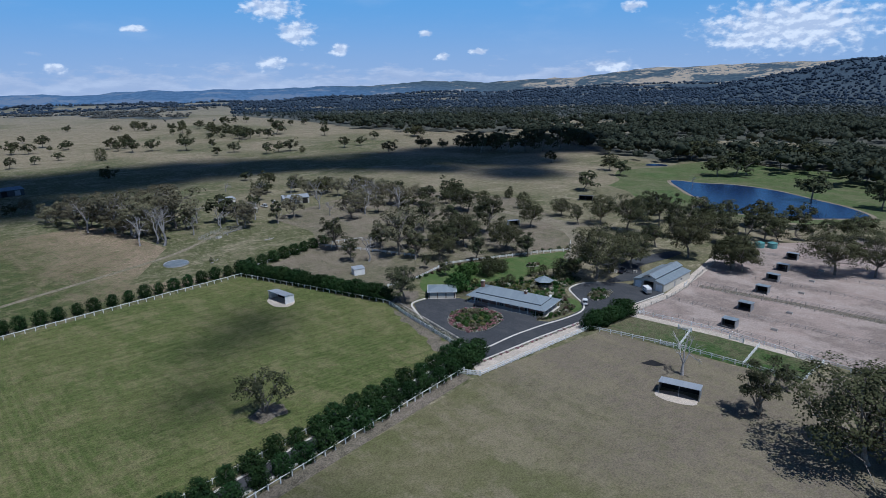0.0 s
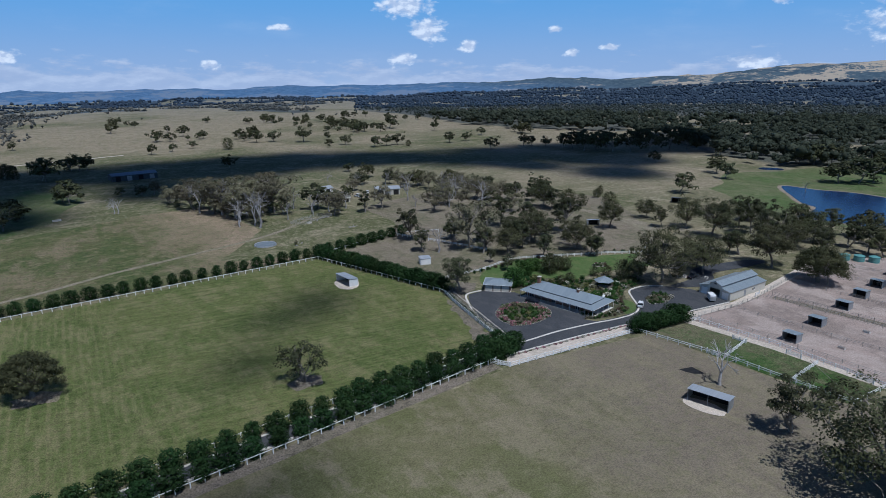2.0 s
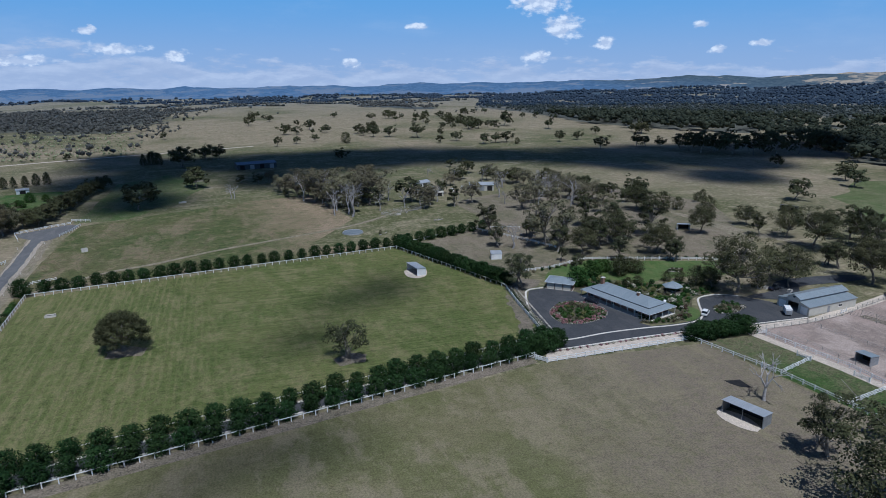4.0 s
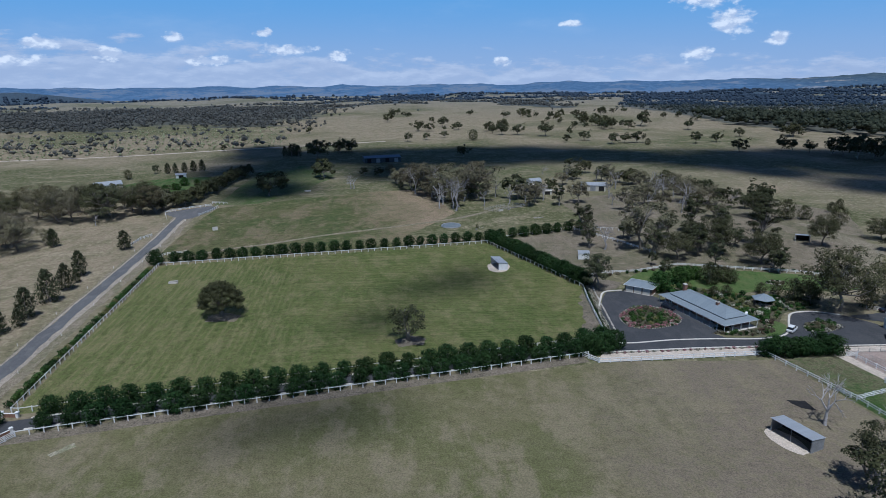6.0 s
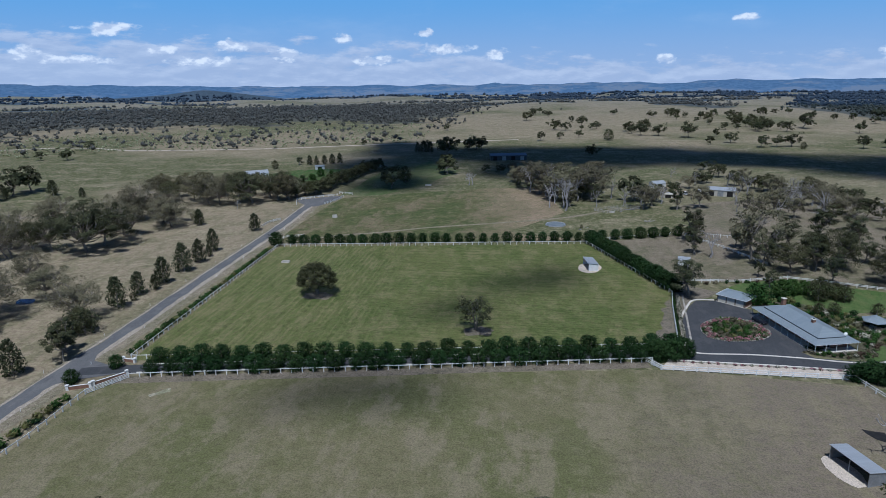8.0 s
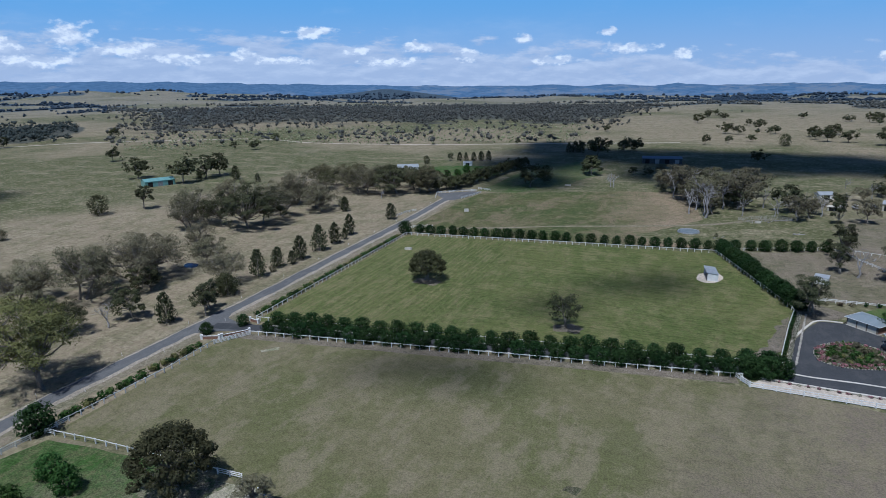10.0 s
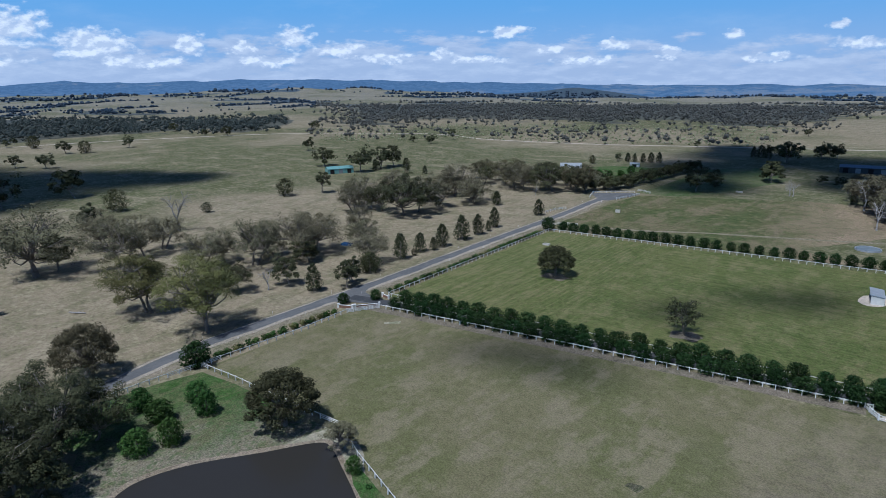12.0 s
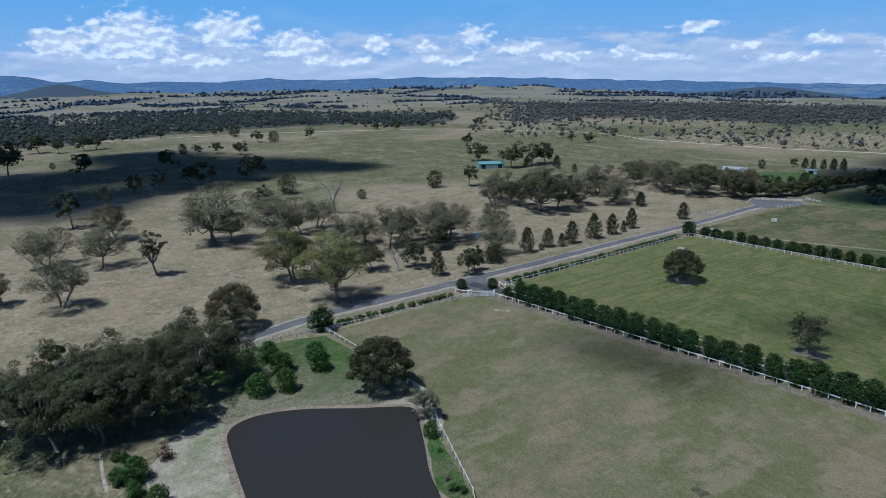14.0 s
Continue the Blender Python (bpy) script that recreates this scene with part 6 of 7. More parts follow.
def build_house():
    L, W = 28.0, 12.6
    h = thing("house", frame_at(135.3, 138.3, 0.245, -0.9695), "long low house with blue-grey metal roof and deep verandah", "house")
    part("floor_slab", box_bm(0.2, L - 0.2, 0.2, W - 0.2, 0.0, 0.16), M_KERB, h, "concrete verandah floor")
    wx0, wx1, wy0, wy1 = 0.6, L - 2.7, 2.7, W - 0.6
    holes = [(2.0 + i * 3.0, 3.5 + i * 3.0, 0.95 if i % 3 else 0.2, 2.2) for i in range(7)]
    wall_with_openings("wall", h, wx0, wx1, wy0, 0.2, 0.16, 2.75, holes, M_BRICK, label="dark brick verandah wall")
    for k, q in enumerate(holes):
        window_part(h, q[0], q[1], wy0 + 0.05, q[2], q[3])
    wall_with_openings("wall", h, wx0, wx1, wy1 - 0.2, 0.2, 0.16, 2.75, [(4, 5.6, 0.9, 2.1), (12, 14.4, 0.2, 2.2), (20, 21.6, 0.9, 2.1)], M_BRICK)
    for x in (4, 20):
        window_part(h, x, x + 1.6, wy1 - 0.15, 0.9, 2.1)
    wall_with_openings("wall", h, wy0 + 0.2, wy1 - 0.2, wx1 - 0.2, 0.2, 0.16, 2.75, [(4.4, 6.4, 0.3, 2.2), (8.2, 9.8, 0.9, 2.1)], M_BRICK, False)
    window_part(h, 4.4, 6.4, wx1 - 0.15, 0.3, 2.2, False)
    window_part(h, 8.2, 9.8, wx1 - 0.15, 0.9, 2.1, False)
    wall_with_openings("wall", h, wy0 + 0.2, wy1 - 0.2, wx0, 0.2, 0.16, 2.75, [], M_BRICK, False)
    # verandah skirt, the step in the roof, the upper hip
    i = 2.5
    z0, z1 = 2.62, 3.15
    o, n = [(0, 0), (L, 0), (L, W), (0, W)], [(i, i), (L - i, i), (L - i, W - i), (i, W - i)]
    for k in range(4):
        a, b, c, d = o[k], o[(k + 1) % 4], n[(k + 1) % 4], n[k]
        part("verandah_roof", slab_bm([(*a, z0), (*b, z0), (*c, z1), (*d, z1)], 0.08), M_ROOF, h)
    for k in range(4):
        a, b = n[k], n[(k + 1) % 4]
        part("gutter", box_bm(min(a[0], b[0]) - 0.1, max(a[0], b[0]) + 0.1, min(a[1], b[1]) - 0.1, max(a[1], b[1]) + 0.1, z1 - 0.02, z1 + 0.26), M_GUTTER, h, "dark gutter between the two roofs")
    hip("roof", h, i - 0.16, L - i + 0.16, i - 0.16, W - i + 0.16, z1 + 0.32, 5.15, 3.9, M_ROOF)
    for k in range(4):
        a, b = o[k], o[(k + 1) % 4]
        part("gutter", box_bm(min(a[0], b[0]) - 0.06, max(a[0], b[0]) + 0.06, min(a[1], b[1]) - 0.06, max(a[1], b[1]) + 0.06, z0 - 0.16, z0 - 0.09), M_WHITE, h, "pale eaves gutter")
    for k in range(11):
        x = 0.3 + k * (L - 0.6) / 10
        part("post", box_bm(x - 0.06, x + 0.06, 0.2, 0.32, 0.16, z0 - 0.1, 0.01), M_WHITE, h, "white verandah post")
    for k in range(1, 5):
        y = 0.3 + k * (W - 0.6) / 4
        part("post", box_bm(L - 0.36, L - 0.24, y - 0.06, y + 0.06, 0.16, z0 - 0.1, 0.01), M_WHITE, h, "white verandah post")
    ch = part("chimney", box_bm(18.4, 19.2, 5.4, 6.2, 3.9, 5.7, 0.02), M_BRICK, h, "square brick chimney")
    part("cap", box_bm(18.3, 19.3, 5.3, 6.3, 5.7, 5.85, 0.02), M_KERB, ch)
    part("flue", box_bm(18.65, 18.95, 5.65, 5.95, 5.85, 6.15), M_GUTTER, ch)
    ch = part("chimney", box_bm(0.5, 1.5, 9.0, 10.0, 0.2, 5.0, 0.02), M_BRICK, h, "square brick chimney")
    part("cap", box_bm(0.4, 1.6, 8.9, 10.1, 5.0, 5.16, 0.02), M_KERB, ch)
    bm = bmesh.new()
    bmesh.ops.create_uvsphere(bm, u_segments=12, v_segments=6, radius=0.45, matrix=pose(25.2, 10.4, 3.9, 50, 0, 30) @ Matrix.Diagonal((1, 1, 0.25, 1)))
    part("dish", bm, M_WHITE, h, "white satellite dish")


build_house()


def build_garage():
    L, W = 9.2, 7.2
    g = thing("garage", frame_at(128.4, 149.2, 0.745, -0.667), "three-door garage with hipped metal roof", "garage")
    part("floor_slab", box_bm(0, L, 0, W, 0, 0.17), M_KERB, g)
    holes = [(0.5 + k * 2.8, 2.9 + k * 2.8, 0.17, 2.2) for k in range(3)]
    wall_with_openings("wall", g, 0.15, L - 0.15, 0.2, 0.2, 0.17, 2.5, holes, M_TIMBER, label="dark front wall")
    for k, q in enumerate(holes):
        d = part("roller_door", box_bm(q[0], q[1], 0.21, 0.27, 0.17, 2.2), M_CREAM, g, "pale ribbed roller door")
        for r in range(9):
            part("slat", box_bm(q[0] + 0.02, q[1] - 0.02, 0.18, 0.21, 0.24 + r * 0.218, 0.42 + r * 0.218), M_CREAM, d)
    wall_with_openings("wall", g, 0.4, W - 0.2, 0.15, 0.2, 0.17, 2.5, [], M_BRICK, False)
    wall_with_openings("wall", g, 0.4, W - 0.2, L - 0.35, 0.2, 0.17, 2.5, [], M_BRICK, False)
    wall_with_openings("wall", g, 0.15, L - 0.15, W - 0.2, 0.2, 0.17, 2.5, [], M_BRICK)
    hip("roof", g, -0.25, L + 0.25, -0.2, W + 0.3, 2.54, 3.6, 3.4, M_ROOF)
    for y0, y1 in ((-0.3, -0.21), (W + 0.31, W + 0.4)):
        part("gutter", box_bm(-0.35, L + 0.35, y0, y1, 2.42, 2.54), M_WHITE, g)
    for x0, x1 in ((-0.35, -0.26), (L + 0.26, L + 0.35)):
        part("gutter", box_bm(x0, x1, -0.2, W + 0.3, 2.42, 2.54), M_WHITE, g)


build_garage()


def build_barn():
    """Local x along the barn, y across it; the entrance end at x = 0."""
    L, W = 21.0, 11.0
    b = thing("stable_barn", frame_at(189.8, 98.3, 0.995, 0.06), "long grey-roofed stable barn with a raised centre bay", "barn")
    part("floor_slab", box_bm(0.05, L - 0.05, 0.05, W - 0.05, 0, 0.16), M_KERB, b)
    e0, e1 = 3.4, 7.6
    wall_with_openings("wall", b, 0, L, 0, 0.12, 0.16, 3.0, [(8, 9.2, 0.16, 2.2), (13, 14.6, 1.2, 2.0)], M_CREAM, label="pale ribbed steel side wall")
    part("door", box_bm(8, 9.2, 0.04, 0.08, 0.16, 2.2), M_STEEL, b)
    window_part(b, 13, 14.6, 0.02, 1.2, 2.0)
    wall_with_openings("wall", b, 0, L, W - 0.12, 0.12, 0.16, 3.0, [], M_CREAM)
    for x in (0, L - 0.12):
        holes = [(0.6, 2.9, 0.16, 2.5), (3.7, 7.3, 0.16, 3.4), (8.1, 10.4, 0.16, 2.5)] if x == 0 else [(3.7, 7.3, 0.16, 3.4)]
        low = wall_with_openings("end_wall", b, 0.12, W - 0.12, x, 0.12, 0.16, 2.98, [(q[0], q[1], q[2], min(q[3], 2.97)) for q in holes], M_CREAM, False)
        for y0, y1, t0, t1 in ((0.12, e0, 3.0, 3.75), (W - 0.12, e1, 3.0, 3.75)):
            part("gable_piece", slab_bm([(x, y0, 3.0), (x + 0.12, y0, 3.0), (x + 0.12, y1, 3.75), (x, y1, 3.75)], 0.0 + 0.02), M_CREAM, b)
        bm = bmesh.new()
        f = [(0.12, 2.99), (e0, 3.75), (e0, 4.45), (W / 2, 5.35), (e1, 4.45), (e1, 3.75), (W - 0.12, 2.99)]
        vs = [[bm.verts.new((x + dx, y, z)) for y, z in f] for dx in (0.0, 0.12)]
        bm.faces.new(vs[0])
        bm.faces.new(vs[1][::-1])
        for i in range(len(f)):
            j = (i + 1) % len(f)
            bm.faces.new((vs[0][j], vs[0][i], vs[1][i], vs[1][j]))
        bmesh.ops.recalc_face_normals(bm, faces=bm.faces)
        part("gable", bm, M_CREAM, b)
        if x == 0:
            for q in (holes[0], holes[2]):
                d = part("door", box_bm(0.03, 0.09, q[0], q[1], 0.16, 2.5), M_WHITE, b, "white sliding stable door")
                part("brace", box_bm(0.0, 0.03, q[0] + 0.1, q[1] - 0.1, 1.2, 1.35), M_WHITE, d)
            part("vent", box_bm(-0.05, 0.0, W / 2 - 0.4, W / 2 + 0.4, 4.4, 4.9), M_GUTTER, b, "dark louvred gable vent")
    # dark stalls inside
    part("stall_wall", box_bm(6, L - 0.2, e0, e0 + 0.1, 0.16, 2.4), M_TIMBER, b)
    part("stall_wall", box_bm(6, L - 0.2, e1 - 0.1, e1, 0.16, 2.4), M_TIMBER, b)
    o = 0.3
    part("roof", slab_bm([(-o, -0.25, 3.02), (L + o, -0.25, 3.02), (L + o, e0 + 0.05, 3.85), (-o, e0 + 0.05, 3.85)], 0.06), M_ROOF, b, "lower grey roof slope")
    part("roof", slab_bm([(-o, e1 - 0.05, 3.85), (L + o, e1 - 0.05, 3.85), (L + o, W + 0.25, 3.02), (-o, W + 0.25, 3.02)], 0.06), M_ROOF, b, "lower grey roof slope")
    part("clerestory", box_bm(0.13, L - 0.13, e0, e0 + 0.1, 3.8, 4.5), M_STEEL, b)
    part("clerestory", box_bm(0.13, L - 0.13, e1 - 0.1, e1, 3.8, 4.5), M_STEEL, b)
    part("roof", slab_bm([(-o, e0 - 0.4, 4.42), (L + o, e0 - 0.4, 4.42), (L + o, W / 2, 5.5), (-o, W / 2, 5.5)], 0.06), M_ROOF, b, "raised centre roof slope")
    part("roof", slab_bm([(-o, W / 2, 5.5), (L + o, W / 2, 5.5), (L + o, e1 + 0.4, 4.42), (-o, e1 + 0.4, 4.42)], 0.06), M_ROOF, b, "raised centre roof slope")
    part("ridge_cap", box_bm(-o, L + o, W / 2 - 0.15, W / 2 + 0.15, 5.48, 5.54), M_STEEL, b)


build_barn()


def build_gazebo(x, y, r):
    g = thing("gazebo", pose(x, y, 0, 0, 0, 12), "hexagonal garden gazebo with grey metal roof", "gazebo")
    part("floor_slab", cone_bm(r, r, 0.0, 0.2, 6), M_KERB, g)
    R = r + 0.5
    c = [(R * math.cos(math.pi / 3 * k), R * math.sin(math.pi / 3 * k)) for k in range(6)]
    for k in range(6):
        a, b = c[k], c[(k + 1) % 6]
        part("roof_panel", slab_bm([(*a, 2.5), (*b, 2.5), (0, 0, 4.1)], 0.06), M_ROOF, g)
        part("post", box_bm(a[0] * 0.84 - 0.06, a[0] * 0.84 + 0.06, a[1] * 0.84 - 0.06, a[1] * 0.84 + 0.06, 0.2, 2.6), M_TIMBER, g)
        m = ((a[0] + b[0]) / 2 * 0.84, (a[1] + b[1]) / 2 * 0.84)
        bm = box_bm(-r * 0.46, r * 0.46, -0.03, 0.03, 0.3, 1.0)
        bmesh.ops.transform(bm, matrix=pose(m[0], m[1], 0, 0, 0, 60 * k + 120), verts=bm.verts)
        if k != 3:
            part("panel", bm, M_TIMBER, g, "dark timber balustrade panel")
        else:
            bm.free()
    part("finial", cone_bm(0.14, 0.03, 4.0, 4.5, 8), M_STEEL, g)


build_gazebo(166, 130.5, 3.0)


def shelter(x, y, yaw, w, d, h, label, walls, roof, group="", pad=True):
    """A field shelter, open on its local -y side."""
    s = thing("field_shelter", pose(x, y, 0, 0, 0, yaw), label, "shelter", group)
    part("back_wall", box_bm(-w / 2, w / 2, d / 2 - 0.06, d / 2, 0, h * 0.84), walls, s)
    for sx in (-1, 1):
        pts = [(-d / 2, 0), (d / 2 - 0.07, 0), (d / 2 - 0.07, h * 0.84), (-d / 2, h * 0.96)]
        bm = bmesh.new()
        x0 = sx * w / 2
        vs = [[bm.verts.new((x0 - sx * t, py, pz)) for py, pz in pts] for t in (0.0, 0.06)]
        bm.faces.new(vs[0])
        bm.faces.new(vs[1][::-1])
        for i in range(4):
            j = (i + 1) % 4
            bm.faces.new((vs[0][j], vs[0][i], vs[1][i], vs[1][j]))
        bmesh.ops.recalc_face_normals(bm, faces=bm.faces)
        part("side_wall", bm, walls, s)
    for k in range(2 + int(w > 6)):
        px = -w / 2 + 0.15 + k * (w - 0.3) / (1 + int(w > 6))
        part("post", box_bm(px - 0.05, px + 0.05, -d / 2 + 0.04, -d / 2 + 0.14, 0, h * 0.94), M_STEEL, s)
    # added black sheet on the back wall, imitates the shade inside
    part("lining", box_bm(-w / 2 + 0.07, w / 2 - 0.07, d / 2 - 0.1, d / 2 - 0.065, 0.02, h * 0.82), M_BLACK, s, "black sheet for the shade inside")
    part("roof", slab_bm([(-w / 2 - 0.15, -d / 2 - 0.3, h + 0.06), (w / 2 + 0.15, -d / 2 - 0.3, h + 0.06), (w / 2 + 0.15, d / 2 + 0.12, h * 0.86 + 0.05), (-w / 2 - 0.15, d / 2 + 0.12, h * 0.86 + 0.05)], 0.05), roof, s, "skillion steel roof")
    return s


def pad(x, y, rx, ry, yaw=0.0):
    pts = []
    for k in range(20):
        a = 2 * math.pi * k / 20
        q = 1 + 0.12 * noise.noise((x + 3 * math.cos(a), y + 3 * math.sin(a), 0.5))
        p = Matrix.Rotation(radians(yaw), 2) @ Vector((rx * q * math.cos(a), ry * q * math.sin(a)))
        pts.append((x + p.x, y + p.y))
    sheet("bare_pad", pts, 0.065, M_GRAVEL, "pale trodden ground under a shelter", "ground")


pad(92.0, 182.2, 4.2, 7.0, -10)
shelter(92.3, 182.4, -82, 9.0, 3.6, 3.0, "white-walled open field shelter with steel roof", M_WHITE, M_ZINC)
pad(126.2, 60, 2.6, 5.0, 12)
shelter(128.4, 60.3, -72, 9.0, 3.6, 3.0, "long grey steel open horse shelter", M_STEEL, M_ZINC)
for x, y in [(177, 70.2), (194.2, 72.8), (214.3, 75.6), (230, 78.2), (245.2, 80.4), (263.4, 83.4)]:
    shelter(x, y, -84, 3.9, 3.4, 2.7, "small grey steel yard shelter, open-fronted", M_STEEL, M_ROOF, "yard shelters")
shelter(127.4, 188.2, 165, 4.2, 3.2, 2.8, "small white steel shed in the home paddock", M_WHITE, M_ZINC)
shelter(228.5, 200, -30, 5.5, 3.4, 2.8, "white steel shelter among the trees", M_WHITE, M_ZINC)
shelter(307, 212.5, -60, 8.0, 4.0, 3.0, "dark steel shelter by the larger dam", M_GUTTER, M_GUTTER)
shelter(330, 24, -84, 3.9, 3.4, 2.7, "small grey steel yard shelter, open-fronted", M_STEEL, M_ROOF, "yard shelters")
shelter(283, 43, -84, 3.9, 3.4, 2.7, "small grey steel yard shelter, open-fronted", M_STEEL, M_ROOF, "yard shelters")


def gable_shed(name, x, y, yaw, L, W, h, top, walls, roof, label, doors=2):
    s = thing(name, pose(x, y, height(x, y), 0, 0, yaw), label, "shed")
    part("wall", box_bm(-L / 2, L / 2, -W / 2, -W / 2 + 0.1, 0, h), walls, s)
    part("wall", box_bm(-L / 2, L / 2, W / 2 - 0.1, W / 2, 0, h), walls, s)
    for x0 in (-L / 2, L / 2 - 0.1):
        bm = bmesh.new()
        f = [(-W / 2 + 0.1, 0), (W / 2 - 0.1, 0), (W / 2 - 0.1, h), (0, top - 0.05), (-W / 2 + 0.1, h)]
        vs = [[bm.verts.new((x0 + dx, yy, zz)) for yy, zz in f] for dx in (0.0, 0.1)]
        bm.faces.new(vs[0])
        bm.faces.new(vs[1][::-1])
        for i in range(5):
            j = (i + 1) % 5
            bm.faces.new((vs[0][j], vs[0][i], vs[1][i], vs[1][j]))
        bmesh.ops.recalc_face_normals(bm, faces=bm.faces)
        part("end_wall", bm, walls, s)
    for sy in (-1, 1):
        part("roof", slab_bm([(-L / 2 - 0.3, sy * (W / 2 + 0.3), h), (L / 2 + 0.3, sy * (W / 2 + 0.3), h), (L / 2 + 0.3, 0, top), (-L / 2 - 0.3, 0, top)], 0.06), roof, s)
    for k in range(doors):
        px = -L / 2 + (k + 0.5) * L / doors
        # black panels imitate shaded openings; the wall behind is uncut
        part("door", box_bm(px - 1.6, px + 1.6, -W / 2 - 0.05, -W / 2 - 0.01, 0.0, h * 0.85), M_BLACK if k % 2 == 0 else M_STEEL, s)
    return s


gable_shed("machinery_shed", 181, 330, -18, 15, 9, 3.6, 4.9, M_CREAM, M_ZINC, "pale steel machinery shed, open bays as black panels", 3)
gable_shed("garden_shed", 150, 355, 20, 8, 6, 2.8, 4.2, M_WHITE, M_ZINC, "white weatherboard outbuilding with grey roof", 1)
gable_shed("cottage", 149.5, 321, -10, 5, 3, 2.2, 2.8, M_CREAM, M_CREAM, "low cream portable cabin", 1)
gable_shed("farm_shed", -268, 274, 62, 20, 11, 3.8, 5.2, M_TEAL, M_TEAL, "pale teal steel farm shed in dry pasture", 3)
gable_shed("farm_shed", 53, 484, 8, 30, 14, 4.0, 5.2, M_GUTTER, bpy.data.materials["dark_slate_roofing"] if "dark_slate_roofing" in bpy.data.materials else roofing("dark_slate_roofing", (0.09, 0.12, 0.17), (0.12, 0.15, 0.2)), "long dark blue-roofed farm shed", 4)
gable_shed("farmhouse", -128, 388, 30, 16, 9, 2.8, 4.8, M_WHITE, M_ZINC, "white farmhouse half hidden by trees", 2)
gable_shed("garden_shed", -92, 425, 15, 7, 4, 2.6, 3.4, M_WHITE, M_ZINC, "small white garden shed", 1)

# ---- tanks, troughs, gate walls ----
M_TANK = paint("teal_tank", (0.1, 0.26, 0.25), (0.15, 0.32, 0.3), 1.0, 0.5)


def water_tank(x, y, r, h, mat, label, group=""):
    t = thing("water_tank", pose(x, y, 0), label, "tank", group)
    part("shell", cone_bm(r, r, 0, h, 24), mat, t)
    part("lid", cone_bm(r + 0.05, 0.3, h, h + r * 0.28, 24), mat, t)
    for z in (h * 0.3, h * 0.6, h * 0.9):
        part("hoop", cone_bm(r + 0.04, r + 0.04, z - 0.04, z + 0.04, 24), mat, t)


for x, y in [(269, 103.5), (272, 99.5), (275, 95.5)]:
    water_tank(x, y, 1.9, 2.2, M_TANK, "round teal water tank by the yards", "water tanks")
basin = thing("stock_basin", pose(82.3, 250.3, 0), "round shallow concrete stock water basin", "basin")
bm = cone_bm(4.9, 4.7, 0.0, 0.55, 36)
top = max(bm.faces, key=lambda f: f.calc_center_median().z)
bmesh.ops.inset_region(bm, faces=[top], thickness=0.35)
bmesh.ops.translate(bm, verts=list(top.verts), vec=(0, 0, -0.2))
part("rim", bm, M_STEEL, basin)
part("water", cone_bm(4.3, 4.3, 0.3, 0.42, 36), paint("basin_water", (0.16, 0.19, 0.21), (0.22, 0.25, 0.27), 0.4, 0.2), basin)


def trough(x, y, yaw, L, W, h, label):
    t = thing("trough", pose(x, y, 0, 0, 0, yaw), label, "trough")
    bm = box_bm(-L / 2, L / 2, -W / 2, W / 2, 0, h)
    top = max(bm.faces, key=lambda f: f.calc_center_median().z)
    bmesh.ops.inset_region(bm, faces=[top], thickness=0.12)
    bmesh.ops.translate(bm, verts=list(top.verts), vec=(0, 0, -h * 0.5))
    part("tub", bm, M_KERB, t)
    part("water", box_bm(-L / 2 + 0.13, L / 2 - 0.13, -W / 2 + 0.13, W / 2 - 0.13, h * 0.5, h * 0.6), M_GLASS, t)


trough(-26.8, 180.3, 5, 3.0, 1.5, 0.7, "pale concrete stock trough in the green paddock")
trough(-30.4, 259.7, 20, 2.4, 1.8, 1.4, "pale concrete tank block in the field")
trough(4.4, 355, 10, 4.0, 1.2, 0.8, "long pale stock trough by the far yards")


def brick_wall(a, b, h, label):
    d = Vector((b[0] - a[0], b[1] - a[1]))
    w = thing("gate_wall", frame_at(a[0], a[1], d.x, d.y), label, "wall")
    part("wall", box_bm(0.3, d.length - 0.3, -0.12, 0.12, 0, h), M_BRICK, w)
    part("coping", box_bm(0.3, d.length - 0.3, -0.17, 0.17, h, h + 0.08), M_WHITE, w)
    for x in (0.0, d.length):
        p = part("pillar", box_bm(x - 0.29, x + 0.29, -0.3, 0.3, 0, h + 0.35), M_WHITE, w, "white rendered pillar")
        part("cap", box_bm(x - 0.38, x + 0.38, -0.38, 0.38, h + 0.35, h + 0.47), M_WHITE, p)


brick_wall((-41.0, 74.5), (-36.4, 76.5), 0.9, "low brick entrance wall with white pillars")
brick_wall((-36.2, 77.3), (-31.4, 83.4), 0.9, "low brick entrance wall with white pillars")
brick_wall((-37.0, 90.6), (-33.5, 90.0), 0.9, "low brick entrance wall with white pillars")
for k in range(12):
    y = 10 + k * 24.0
    for sx in (-4.4, 4.4):
        x = np.interp(y, [p[1] for p in ROAD], [p[0] for p in ROAD]) + sx
        g = thing("guide_post", pose(float(x), y + (6 if sx > 0 else 0), 0), "white roadside guide post with reflector", "post", "guide posts")
        part("stake", box_bm(-0.05, 0.05, -0.02, 0.02, 0, 1.0), M_WHITE, g)
        part("reflector", box_bm(-0.03, 0.03, -0.03, -0.02, 0.8, 0.92), M_PINK, g, "red reflector")


